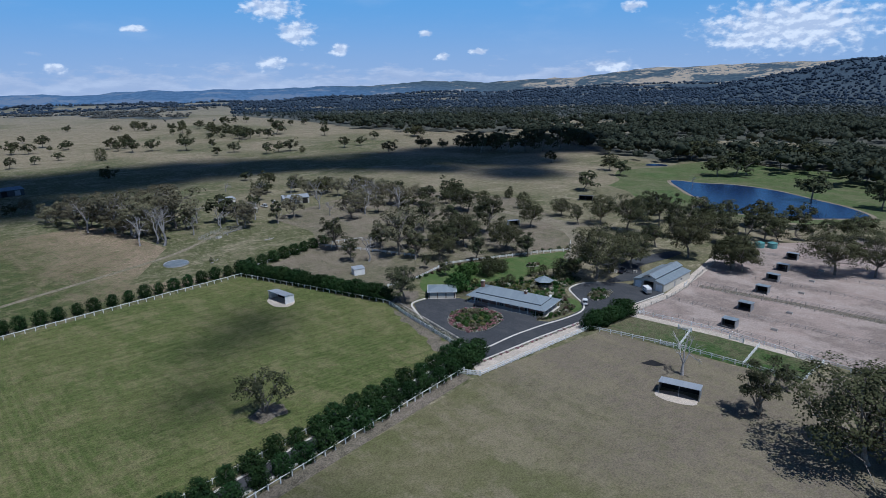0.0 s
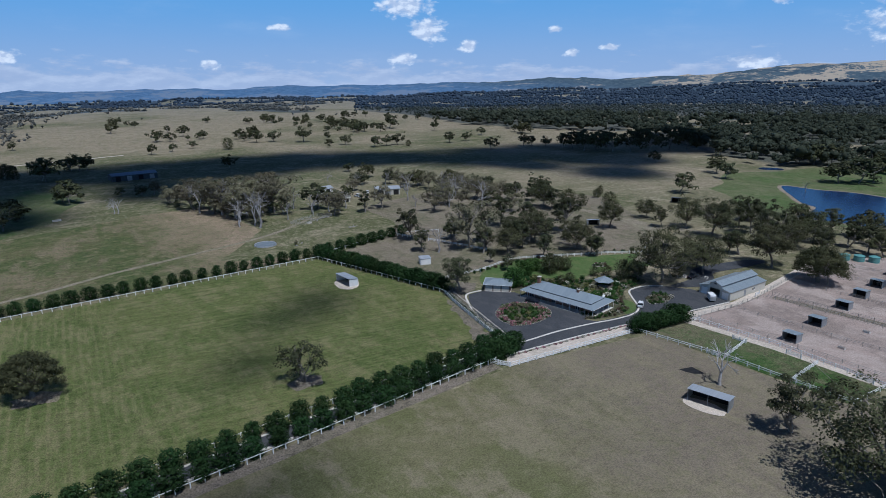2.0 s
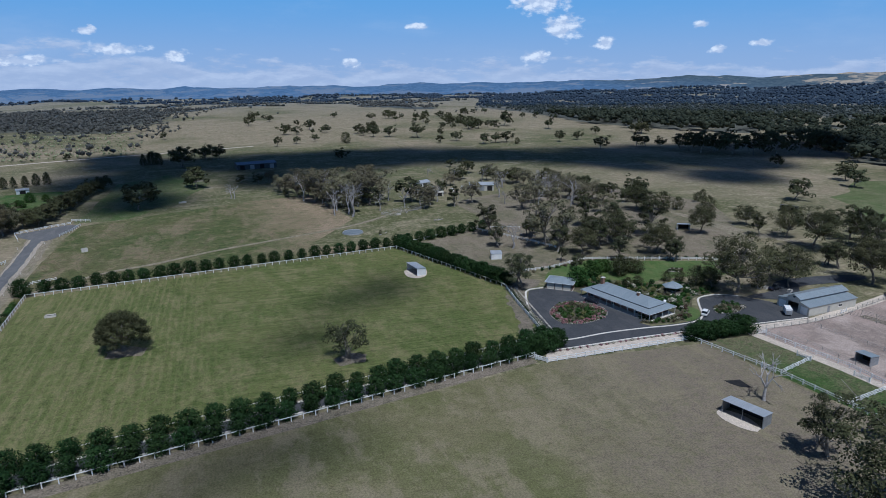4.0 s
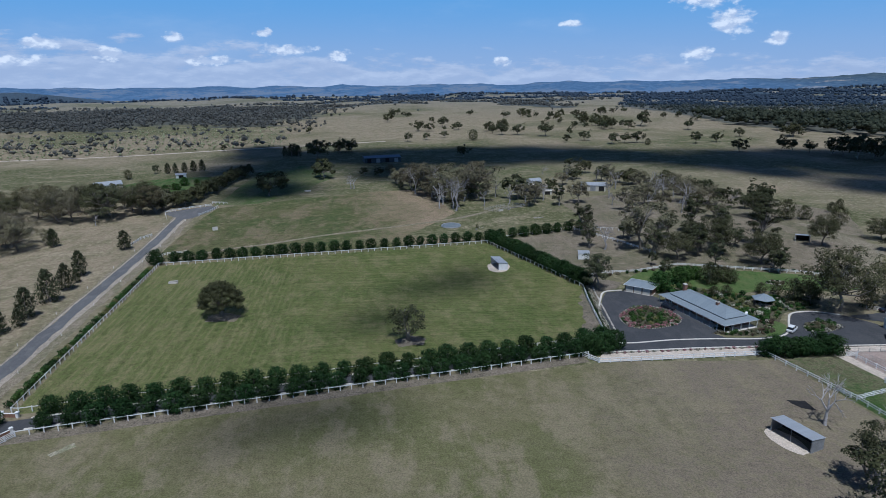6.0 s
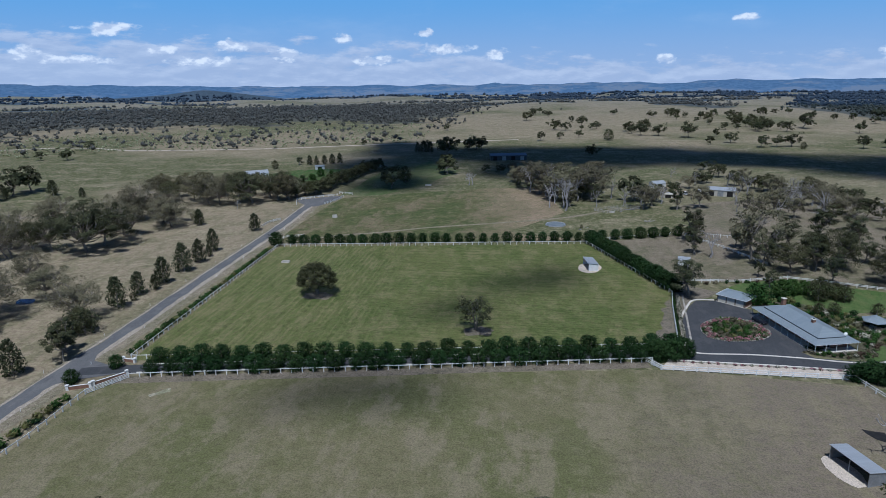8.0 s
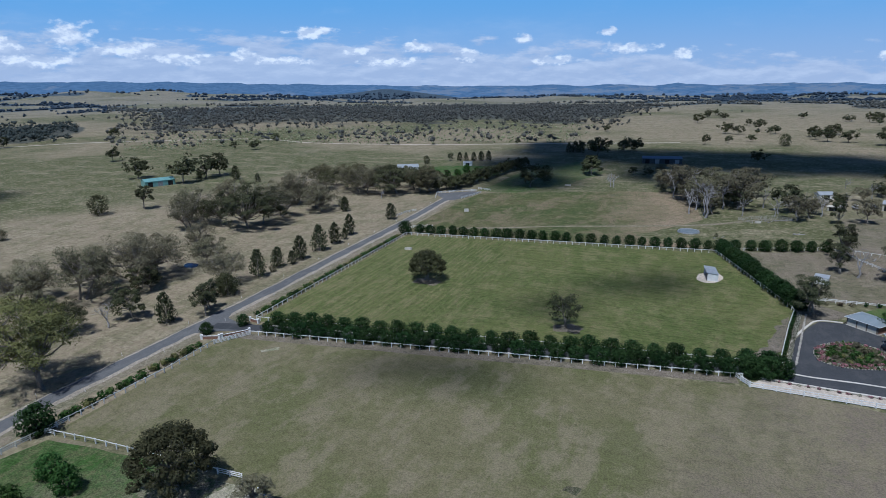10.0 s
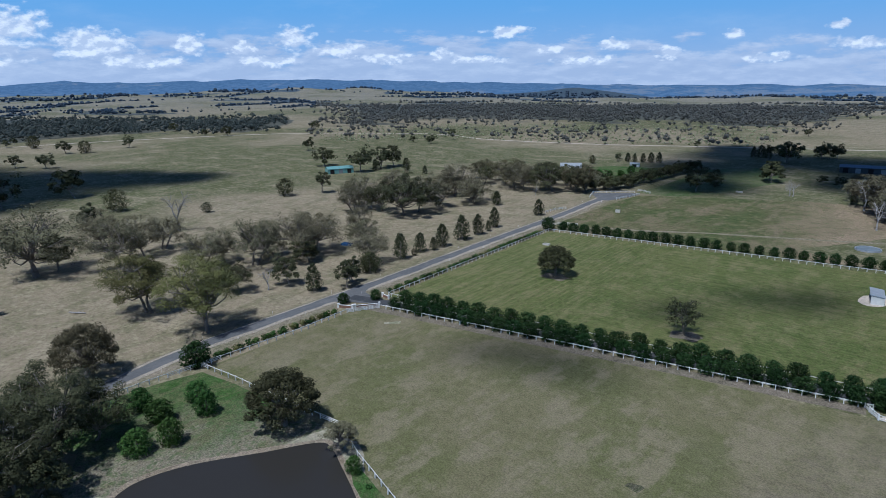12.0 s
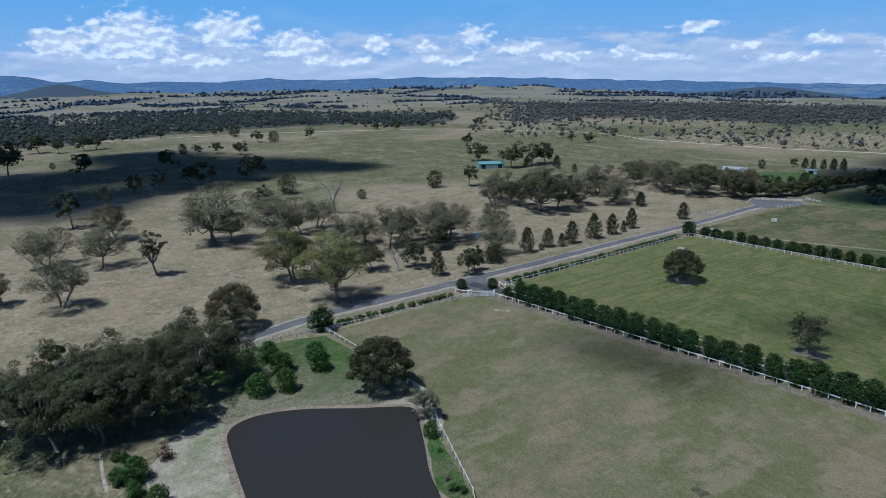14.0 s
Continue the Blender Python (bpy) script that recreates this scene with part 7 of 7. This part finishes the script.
# ---- vehicles ----
def car(x, y, yaw, body_mat, label, L=4.7, W=1.85, H=1.72, ute=False):
    """Local x forwards. Body lofted from cross-sections, cabin above, glass, lights, wheels."""
    c = thing("car", pose(x, y, 0.14, 0, 0, yaw), label, "car")
    secs = [(-L / 2, 0.42, 0.9, 0.86), (-L / 2 + 0.25, 0.3, 1.02, 0.97), (-0.4, 0.28, 1.05, 1.0), (L / 2 - 1.5, 0.28, 1.04, 1.0), (L / 2 - 0.35, 0.3, 0.9, 0.95), (L / 2, 0.42, 0.72, 0.84)]
    bm = bmesh.new()
    rings = []
    for sx, z0, z1, k in secs:
        w = W / 2 * k
        rings.append([bm.verts.new(p) for p in ((sx, -w * 0.94, z0), (sx, -w, (z0 + z1) / 2), (sx, -w * 0.9, z1), (sx, w * 0.9, z1), (sx, w, (z0 + z1) / 2), (sx, w * 0.94, z0))])
    for a, b in zip(rings, rings[1:]):
        for i in range(6):
            j = (i + 1) % 6
            bm.faces.new((a[i], a[j], b[j], b[i]))
    bm.faces.new(rings[0])
    bm.faces.new(rings[-1][::-1])
    bmesh.ops.recalc_face_normals(bm, faces=bm.faces)
    part("body", bm, body_mat, c)
    back = -L / 2 + 0.2 if not ute else -0.3
    bm = bmesh.new()
    low = [(back, -0.82), (L / 2 - 1.35, -0.82), (L / 2 - 1.35, 0.82), (back, 0.82)]
    hi = [(back + 0.3, -0.66), (L / 2 - 2.05, -0.66), (L / 2 - 2.05, 0.66), (back + 0.3, 0.66)]
    a = [bm.verts.new((p[0], p[1] * W / 1.85, 1.0)) for p in low]
    b = [bm.verts.new((p[0], p[1] * W / 1.85, H - 0.06)) for p in hi]
    for i in range(4):
        j = (i + 1) % 4
        bm.faces.new((a[i], a[j], b[j], b[i]))
    bm.faces.new(b)
    part("glasshouse", bm, M_GLASS, c, "dark tinted windows")
    part("roof", box_bm(back + 0.25, L / 2 - 2.0, -0.67 * W / 1.85, 0.67 * W / 1.85, H - 0.07, H, 0.03), body_mat, c)
    for sy in (-1, 1):
        part("pillar", box_bm((back + L / 2 - 1.7) / 2 - 0.06, (back + L / 2 - 1.7) / 2 + 0.06, sy * 0.75 - 0.06, sy * 0.75 + 0.06, 1.0, H - 0.05), body_mat, c)
        part("headlight", box_bm(L / 2 - 0.12, L / 2 - 0.02, sy * 0.6 - 0.16, sy * 0.6 + 0.16, 0.6, 0.74), M_STEEL, c)
        part("tail_light", box_bm(-L / 2 - 0.01, -L / 2 + 0.06, sy * 0.66 - 0.1, sy * 0.66 + 0.1, 0.7, 0.9), M_PINK, c)
        for wx in (-L / 2 + 0.85, L / 2 - 0.9):
            bm = cone_bm(0.34, 0.34, -0.11, 0.11, 18)
            bmesh.ops.transform(bm, matrix=pose(wx, sy * (W / 2 - 0.1), 0.22, 90), verts=bm.verts)
            w = part("wheel", bm, M_BLACK, c)
            bm = cone_bm(0.2, 0.2, -0.12, 0.12, 12)
            bmesh.ops.transform(bm, matrix=pose(wx, sy * (W / 2 - 0.1), 0.22, 90), verts=bm.verts)
            part("rim", bm, M_STEEL, w)


M_CARW = paint("white_car_paint", (0.72, 0.72, 0.71), (0.8, 0.8, 0.79), 0.5, 0.25)
M_CARD = paint("navy_car_paint", (0.012, 0.014, 0.022), (0.02, 0.022, 0.03), 0.5, 0.2)
car(162.2, 110.6, 38, M_CARW, "white four-wheel-drive wagon parked on the drive")
car(135.6, 131.8, -62, M_CARD, "dark navy sedan parked before the verandah", 4.5, 1.8, 1.45)
car(153, 331, 20, M_CARW, "white utility parked by the far sheds", 4.9, 1.85, 1.75, True)
car(161, 330, 100, M_CARW, "white van parked by the far sheds", 4.8, 1.9, 1.9)
car(171, 337, 60, M_CARW, "white wagon parked by the far sheds")
car(199.8, 120.4, 10, M_CARD, "dark utility parked behind the stable", 4.9, 1.85, 1.75, True)

f = thing("horse_float", frame_at(184.4, 100.6, 0.6, 0.8), "white horse float trailer on the forecourt", "trailer")
bm = box_bm(-0.0, 3.6, -0.95, 0.95, 0.62, 2.5, 0.16)
part("body", bm, M_CARW, f)
part("stripe", box_bm(0.2, 3.4, -0.965, 0.965, 1.2, 1.32), M_GUTTER, f)
part("window", box_bm(2.2, 3.1, -0.97, 0.97, 1.75, 2.1), M_GLASS, f, "dark side window")
part("ramp", box_bm(-0.08, 0.0, -0.85, 0.85, 0.65, 1.9), M_STEEL, f)
part("drawbar", box_bm(3.6, 5.0, -0.06, 0.06, 0.6, 0.72), M_GUTTER, f)
part("jockey_wheel", cone_bm(0.12, 0.12, 0.0, 0.5, 8), M_BLACK, f).location = (4.8, 0, 0.12)
for wx in (1.3, 2.1):
    for sy in (-1, 1):
        bm = cone_bm(0.33, 0.33, -0.1, 0.1, 16)
        bmesh.ops.transform(bm, matrix=pose(wx, sy * 0.98, 0.46, 90), verts=bm.verts)
        part("wheel", bm, M_BLACK, f)

# ---- the two lone paddock trees, bare shade rings under them ----
plant("m", -2.2, 145, 12.4, "paddock trees", 1.0)
plant("n", 54.3, 119, 12.0, "paddock trees", 1.0)
sheet("bare_ring", wavy([(51, 115.5), (57.5, 115.5), (59.5, 120), (55, 122.5), (50, 120)], 0.8, 3, 1.0), 0.06, M_BARE, "bare soil under the lone gum", "ground")
plant("b", 137.8, 64.5, 11.5, "dead trees")
for k, (x, y, yaw, L) in enumerate([(124, 287, 20, 9), (118, 283, 60, 5), (95, 243, 40, 6), (128, 260, 10, 5), (-104, 20, 30, 6), (150, 225, 70, 5), (20, 24.5, 10, 3)]):
    rng = np.random.default_rng(300 + k)
    tv, tf = [], []
    tube(tv, tf, bent((-L / 2, 0, 0.25), (L / 2, 0, 0.3), rng, 0.04), 0.3, 0.14, 7)
    tube(tv, tf, bent((0, 0, 0.35), (L / 4, 1.2, 0.9), rng, 0.05), 0.12, 0.04, 5)
    log = new("fallen_log", mesh_of("fallen_log", tv, tf, [M_DEAD], True))
    log.matrix_basis = pose(x, y, 0, 0, 0, yaw)
    tagged(log, "grey fallen gum log on dry grass", "log", "fallen logs")

# ---- tracks, gates and other small things ----
strip("ridge_track", rounded([(-770, -60), (-757, 134), (-742, 226), (-700, 330), (-610, 470), (-460, 556), (-395, 567), (-320, 546), (-190, 560), (-100, 590), (60, 640)], False, 8), 2.0, 0.12, M_GRAVEL,
      "pale track along the crest of the pasture", "lane")
strip("stock_path", rounded([(-5.1, -38.3), (0.1, -38.7), (4.3, -38.9), (8.7, -38.9)], False, 6), 0.3, 0.07, M_SIDE, "pale worn stock path on the dam bank", "lane")
strip("fence_margin", rounded([(-34, 80), (-10, 83.9), (30, 90.2), (60, 95.2), (99, 101.2)], False, 10), 1.7, 0.05, M_BARE, "bare soil under the avenue fence", "ground")
sheet("worn_margin", wavy([(109, 113.5), (115.6, 154), (113, 150), (110.6, 141), (107.5, 128), (103, 116), (97, 111.2)], 2.2, 3.5, 0.8), 0.05, M_BARE, "worn brown margin of the green paddock", "ground")
sheet("bare_ring", wavy([(-6, 141), (2, 140.4), (4, 145), (-1, 148), (-7, 146)], 1.2, 4, 1.0), 0.06, M_HOME, "bare soil under the domed gum", "ground")
sheet("burnt_patch", wavy([(69.2, 45.0), (71.6, 44.9), (71.9, 46.8), (69.5, 46.9)], 0.5, 2, 0.5), 0.06, M_MULCH, "small dark scorched patch in the dry paddock", "ground")
sheet("bare_scrape", wavy([(-20.1, 74.2), (-19.0, 73.1), (-15.6, 76.5), (-16.7, 77.6)], 0.6, 2, 0.6), 0.06, M_BANK, "pale bare scrape in the dry paddock", "ground")
sheet("homestead_lawn", rounded([(-132, 352), (-86, 350), (-57, 372), (-64, 420), (-104, 421), (-126, 390)], True, 5), 0.05, M_LUSH, "green garden round the white farmhouse", "lawn")
sheet("shaded_flat", wavy([(-44, 318), (-20, 322), (0, 350), (20, 420), (-10, 470), (-40, 440)], 3, 20), 0.04, M_FLAT, "green flat beside the boundary trees", "paddock")
sheet("blue_pool", rounded([(-99.7, 127.2), (-102.3, 131.6), (-97.1, 132.2), (-95.2, 128.2)], True, 5), 0.06, bpy.data.materials["lake_water"], "small blue stock pool among gums", "water")


def gate(a, b, label, mat=M_WHITE):
    d = Vector((b[0] - a[0], b[1] - a[1]))
    L = d.length
    g = thing("gate", frame_at(a[0], a[1], d.x, d.y), label, "gate", "gates")
    for z in (0.25, 0.45, 0.65, 0.9, 1.2):
        part("bar", box_bm(0.08, L - 0.08, -0.025, 0.025, z - 0.035, z + 0.035), mat, g)
    for x in (0.05, L / 2, L - 0.05):
        part("stile", box_bm(x - 0.04, x + 0.04, -0.035, 0.035, 0.2, 1.25), mat, g)
    bm = box_bm(-0.03, 0.03, -0.03, 0.03, 0, math.hypot(L - 0.3, 0.9))
    bmesh.ops.transform(bm, matrix=pose(0.12, 0, 0.25, 0, math.degrees(math.atan2(L - 0.3, 0.9)), 0), verts=bm.verts)
    part("brace", bm, mat, g)
    for x in (-0.12, L + 0.12):
        part("post", box_bm(x - 0.1, x + 0.1, -0.1, 0.1, 0, 1.5), mat, g)


for a, b in [((164.3, 79.4), (164.6, 75.8)), ((167.6, 66), (167.8, 62.4)), ((168.4, 49), (168.5, 45.4)), ((165.6, 93.8), (168, 93.2)), ((150.6, 77.5), (151.2, 74.2)), ((201, 96.6), (203.8, 97.2))]:
    gate(a, b, "white five-bar gate along the yard path")
gate((147.2, 98.4), (149.6, 95.4), "dark five-bar gate beside the hedge", M_TIMBER)
gate((99.6, 101.2), (101.3, 98.9), "white five-bar gate at the lane end")
fence("grey pipe-rail cattle yard", [(104, 282), (112, 288), (118, 284), (110, 277), (104, 282)], "wire", 2.6, (1.5, 1.1, 0.7, 0.35))
fence("grey pipe-rail cattle yard", [(112, 288), (122, 293), (128, 288), (118, 284)], "wire", 2.6, (1.5, 1.1, 0.7, 0.35))
trough(355.5, 168.3, 30, 3.0, 1.6, 1.2, "white pump box at the larger dam")
trough(112.5, 279, 20, 2.4, 1.2, 0.8, "small concrete trough by the cattle yard")
for x, y in [(183, 60), (200, 62), (222, 66), (238, 68), (254, 70)]:
    trough(x, y, 85, 1.8, 0.7, 0.6, "low concrete water trough in a horse yard")
for x, y in [(198.2, 122.4), (196.6, 123.4), (203, 117)]:
    trough(x, y, 15, 1.6, 1.1, 0.9, "dark feed bin behind the stable")

# ---- far woods and scattered field trees, too many to count ----
def lumps_mesh(name, centres, radii, mat, seed):
    """Leafy lumps, uneven little domes of twenty faces each, one beside another."""
    rng = np.random.default_rng(seed)
    bm = bmesh.new()
    bmesh.ops.create_icosphere(bm, subdivisions=1, radius=1.0)
    base = np.array([v.co for v in bm.verts])
    tris = np.array([[v.index for v in f.verts] for f in bm.faces])
    bm.free()
    forms = np.stack([base * rng.uniform(0.6, 1.25, (len(base), 1)) for k in range(16)])
    n, nv, nf = len(centres), len(base), len(tris)
    co = forms[rng.integers(0, 16, n)] * radii[:, None, :] + centres[:, None, :]
    idx = (tris[None] + (np.arange(n) * nv)[:, None, None]).astype(np.int32)
    me = bpy.data.meshes.new(name)
    me.vertices.add(n * nv)
    me.vertices.foreach_set("co", co.astype(np.float32).ravel())
    me.loops.add(n * nf * 3)
    me.loops.foreach_set("vertex_index", idx.ravel())
    me.polygons.add(n * nf)
    me.polygons.foreach_set("loop_start", np.arange(0, n * nf * 3, 3, dtype=np.int32))
    me.materials.append(mat)
    me.update(calc_edges=True)
    return me


def far_bush():
    rng = np.random.default_rng(77)
    kinds = {"thick_bush": [], "bushland": [], "far_forest": [], "woodland": [], "pale_scrub": []}
    strays = []
    tufts = {"bushland": [], "woodland": [], "far_forest": [], "thick_bush": []}
    n = 105000
    u = rng.uniform(0, 1, n)
    rs = 430 * (3700 / 430) ** u
    azs = rng.uniform(-100, 96, n)
    rnd = rng.uniform(0, 1, n)
    for r, a, k in zip(rs, azs, rnd):
        x, y = r * math.sin(radians(a)), r * math.cos(radians(a))
        w = wood(x, y)
        stray = 0.05 * smooth(fbm(x, y, 130, 31.0), 0.12, 0.4) if r > 750 else 0.0
        near = r < 1050 and a > 2
        if w == 1.0 and r > 3000:
            continue
        if w < 0.12 and r < 1150:
            if k < stray and len(strays) < 170 and not (310 < x < 440 and 60 < y < 230):
                strays.append((x, y, rng.uniform(8, 14)))
            continue
        if k > max(w * (0.2 + 0.25 * smooth(r, 800, 1050) if near else 0.9), stray) or (310 < x < 440 and 60 < y < 230):
            continue
        scrub = r < 860 and -52 < a < -4
        low = scrub and k > 0.05
        s = rng.uniform(12, 21) if near else max(9.5, r * 0.0062) * rng.uniform(0.65, 1.3) * (0.3 if low else 1.0)
        z = height(x, y)
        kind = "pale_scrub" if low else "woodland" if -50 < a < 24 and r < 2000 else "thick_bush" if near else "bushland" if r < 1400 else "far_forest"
        m = 5 if near else (1 if low or r > 1500 else 2)
        for i in range(m):
            wide = s * (rng.uniform(0.15, 0.24) if near else rng.uniform(0.17, 0.25) if m > 1 else rng.uniform(0.24, 0.42))
            off = rng.normal(0, 0.2 * s if near else 0.13 * s if m > 1 else 0.0, 2)
            c = (x + off[0], y + off[1], z + s * (rng.uniform(0.36, 0.66) if m > 1 else 0.35 if r < 1500 else 0.2))
            kinds[kind].append((*c, wide, wide, wide * rng.uniform(0.65, 0.95)))
            if near:
                d = rng.normal(0, 1, (13, 3))
                d /= np.linalg.norm(d, axis=1)[:, None]
                d[:, 2] = np.abs(d[:, 2])
                tufts["thick_bush"].append(leaf_quads(rng, np.array(c) + d * wide * rng.uniform(0.95, 1.35, (13, 1)), d, s * 0.066))
        if r < 1500 and not near and not low:
            d = rng.normal(0, 1, (18, 3))
            d /= np.linalg.norm(d, axis=1)[:, None]
            d[:, 2] = np.abs(d[:, 2]) * 1.2 - 0.25
            c = np.array([x, y, z + s * 0.5]) + d * np.array([0.36, 0.36, 0.4]) * s * rng.uniform(0.7, 1.1, (18, 1))
            tufts[kind].append(leaf_quads(rng, c, d, s * 0.085))
    for x, y, h in strays:
        plant("e" if h < 12 else "d", x, y, h, "scattered plain trees")
    # all but thick bush and scrub have haze tints in their leaf colours
    say = {"thick_bush": (LEAF["bush"], "dense dark eucalypt bush below the hills"), "bushland": (LEAF["far"], "thick eucalypt bushland, its green tinted with haze blue"), "far_forest": (LEAF["hazeblue"], "dark forest over distant slopes, haze blue in its colour"),
           "woodland": (LEAF["woodland"], "grey-brown open eucalypt woodland with haze grey in its colour"), "pale_scrub": (LEAF["pale"], "pale dry scrub before the bushland")}
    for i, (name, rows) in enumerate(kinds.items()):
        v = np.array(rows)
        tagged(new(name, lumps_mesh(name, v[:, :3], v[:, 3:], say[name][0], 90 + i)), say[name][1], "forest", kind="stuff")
    for name, rows in tufts.items():
        if rows:
            tagged(new("outer_leaves", quads_mesh("outer_leaves", np.concatenate(rows), [say[name][0]])), "ragged outer leaves of the " + ("open woodland" if name == "woodland" else "bushland") + " trees", "forest", kind="stuff")


far_bush()


# ---- cumulus high above, whose shadows drift over the land ----
def cloud_material(name, thin):
    m, nt, bs = material(name, 1.0)
    bs.inputs["Specular IOR Level"].default_value = 0.0
    co = nd(nt, "ShaderNodeTexCoord").outputs["Object"]
    nt.links.new(mix_rgb(nt, noise_fac(nt, co, 0.02), (0.74, 0.75, 0.77, 1), (0.86, 0.86, 0.87, 1)), bs.inputs["Base Color"])
    mx = nd(nt, "ShaderNodeMixShader", i0=thin, i1=bs.outputs[0], i2=nd(nt, "ShaderNodeBsdfTransparent").outputs[0])
    nt.links.new(mx.outputs[0], nt.nodes["Material Output"].inputs["Surface"])
    return m


M_CLOUD, M_VEIL = cloud_material("cloud_body", 0.66), cloud_material("cloud_fringe", 0.82)
CLOUD_BASE = 2200.0


def cumulus(label, puffs, seed, veil_only=False):
    """A heap of rounded puffs with a thinner fringe. puffs: where the shadow of each falls, and its radius."""
    rng = np.random.default_rng(seed)
    lean = away / away.z
    cx, cy = (sum(p[k] for p in puffs) / len(puffs) for k in (0, 1))
    ob = thing("cloud", pose(cx + lean.x * CLOUD_BASE, cy + lean.y * CLOUD_BASE, CLOUD_BASE), label, "cloud", "clouds overhead", "structure")
    for name, mat, grow in (("body", M_CLOUD, 0.82), ("fringe", M_VEIL, 1.15)):
        if veil_only and name == "body":
            continue
        bm = bmesh.new()
        for x, y, r in puffs:
            for k in range(4):
                a, q = rng.uniform(0, 6.28), rng.uniform(0.15, 0.5) * (k > 0)
                s = r * grow * (rng.uniform(0.5, 0.7) if k else 0.85)
                m = pose(x - cx + q * r * math.cos(a), y - cy + q * r * math.sin(a), 0.25 * r * (k == 0) + 0.5 * q * r, 0, 0, math.degrees(a))
                bmesh.ops.create_icosphere(bm, subdivisions=2, radius=1.0, matrix=m @ Matrix.Diagonal((s, s, s * 0.55, 1)))
        for v in bm.verts:
            v.co.xy += Vector((noise.noise(v.co / 24), noise.noise(v.co / 24 + Vector((9, 0, 0))))) * 9
        part(name, bm, mat, ob)
    return ob


cumulus("broad white cumulus drifting over the far plain",
        [(-45, 440, 60), (-22, 362, 42), (-40, 530, 62), (40, 505, 80), (115, 495, 84), (185, 500, 72), (250, 485, 62), (320, 450, 74), (400, 440, 74), (480, 425, 62), (550, 430, 58), (330, 380, 40), (60, 420, 45), (-60, 590, 40), (420, 360, 52), (360, 312, 44), (520, 375, 48), (450, 392, 44), (395, 378, 40)], 1)
cumulus("broad white cumulus drifting over the western pasture",
        [(-320, -25, 66), (-350, 55, 52), (-390, 125, 72), (-345, 185, 36), (-460, 70, 95), (-430, -60, 90), (-540, 60, 70), (-380, -110, 70)], 2)
cumulus("small torn wisp of cloud above the front paddock", [(30, 79, 15), (44, 83, 10), (16, 74, 10)], 3, True)
cumulus("small torn wisp of cloud above the green paddock", [(78, 172, 15), (62, 160, 12), (46, 132, 13)], 4, True)
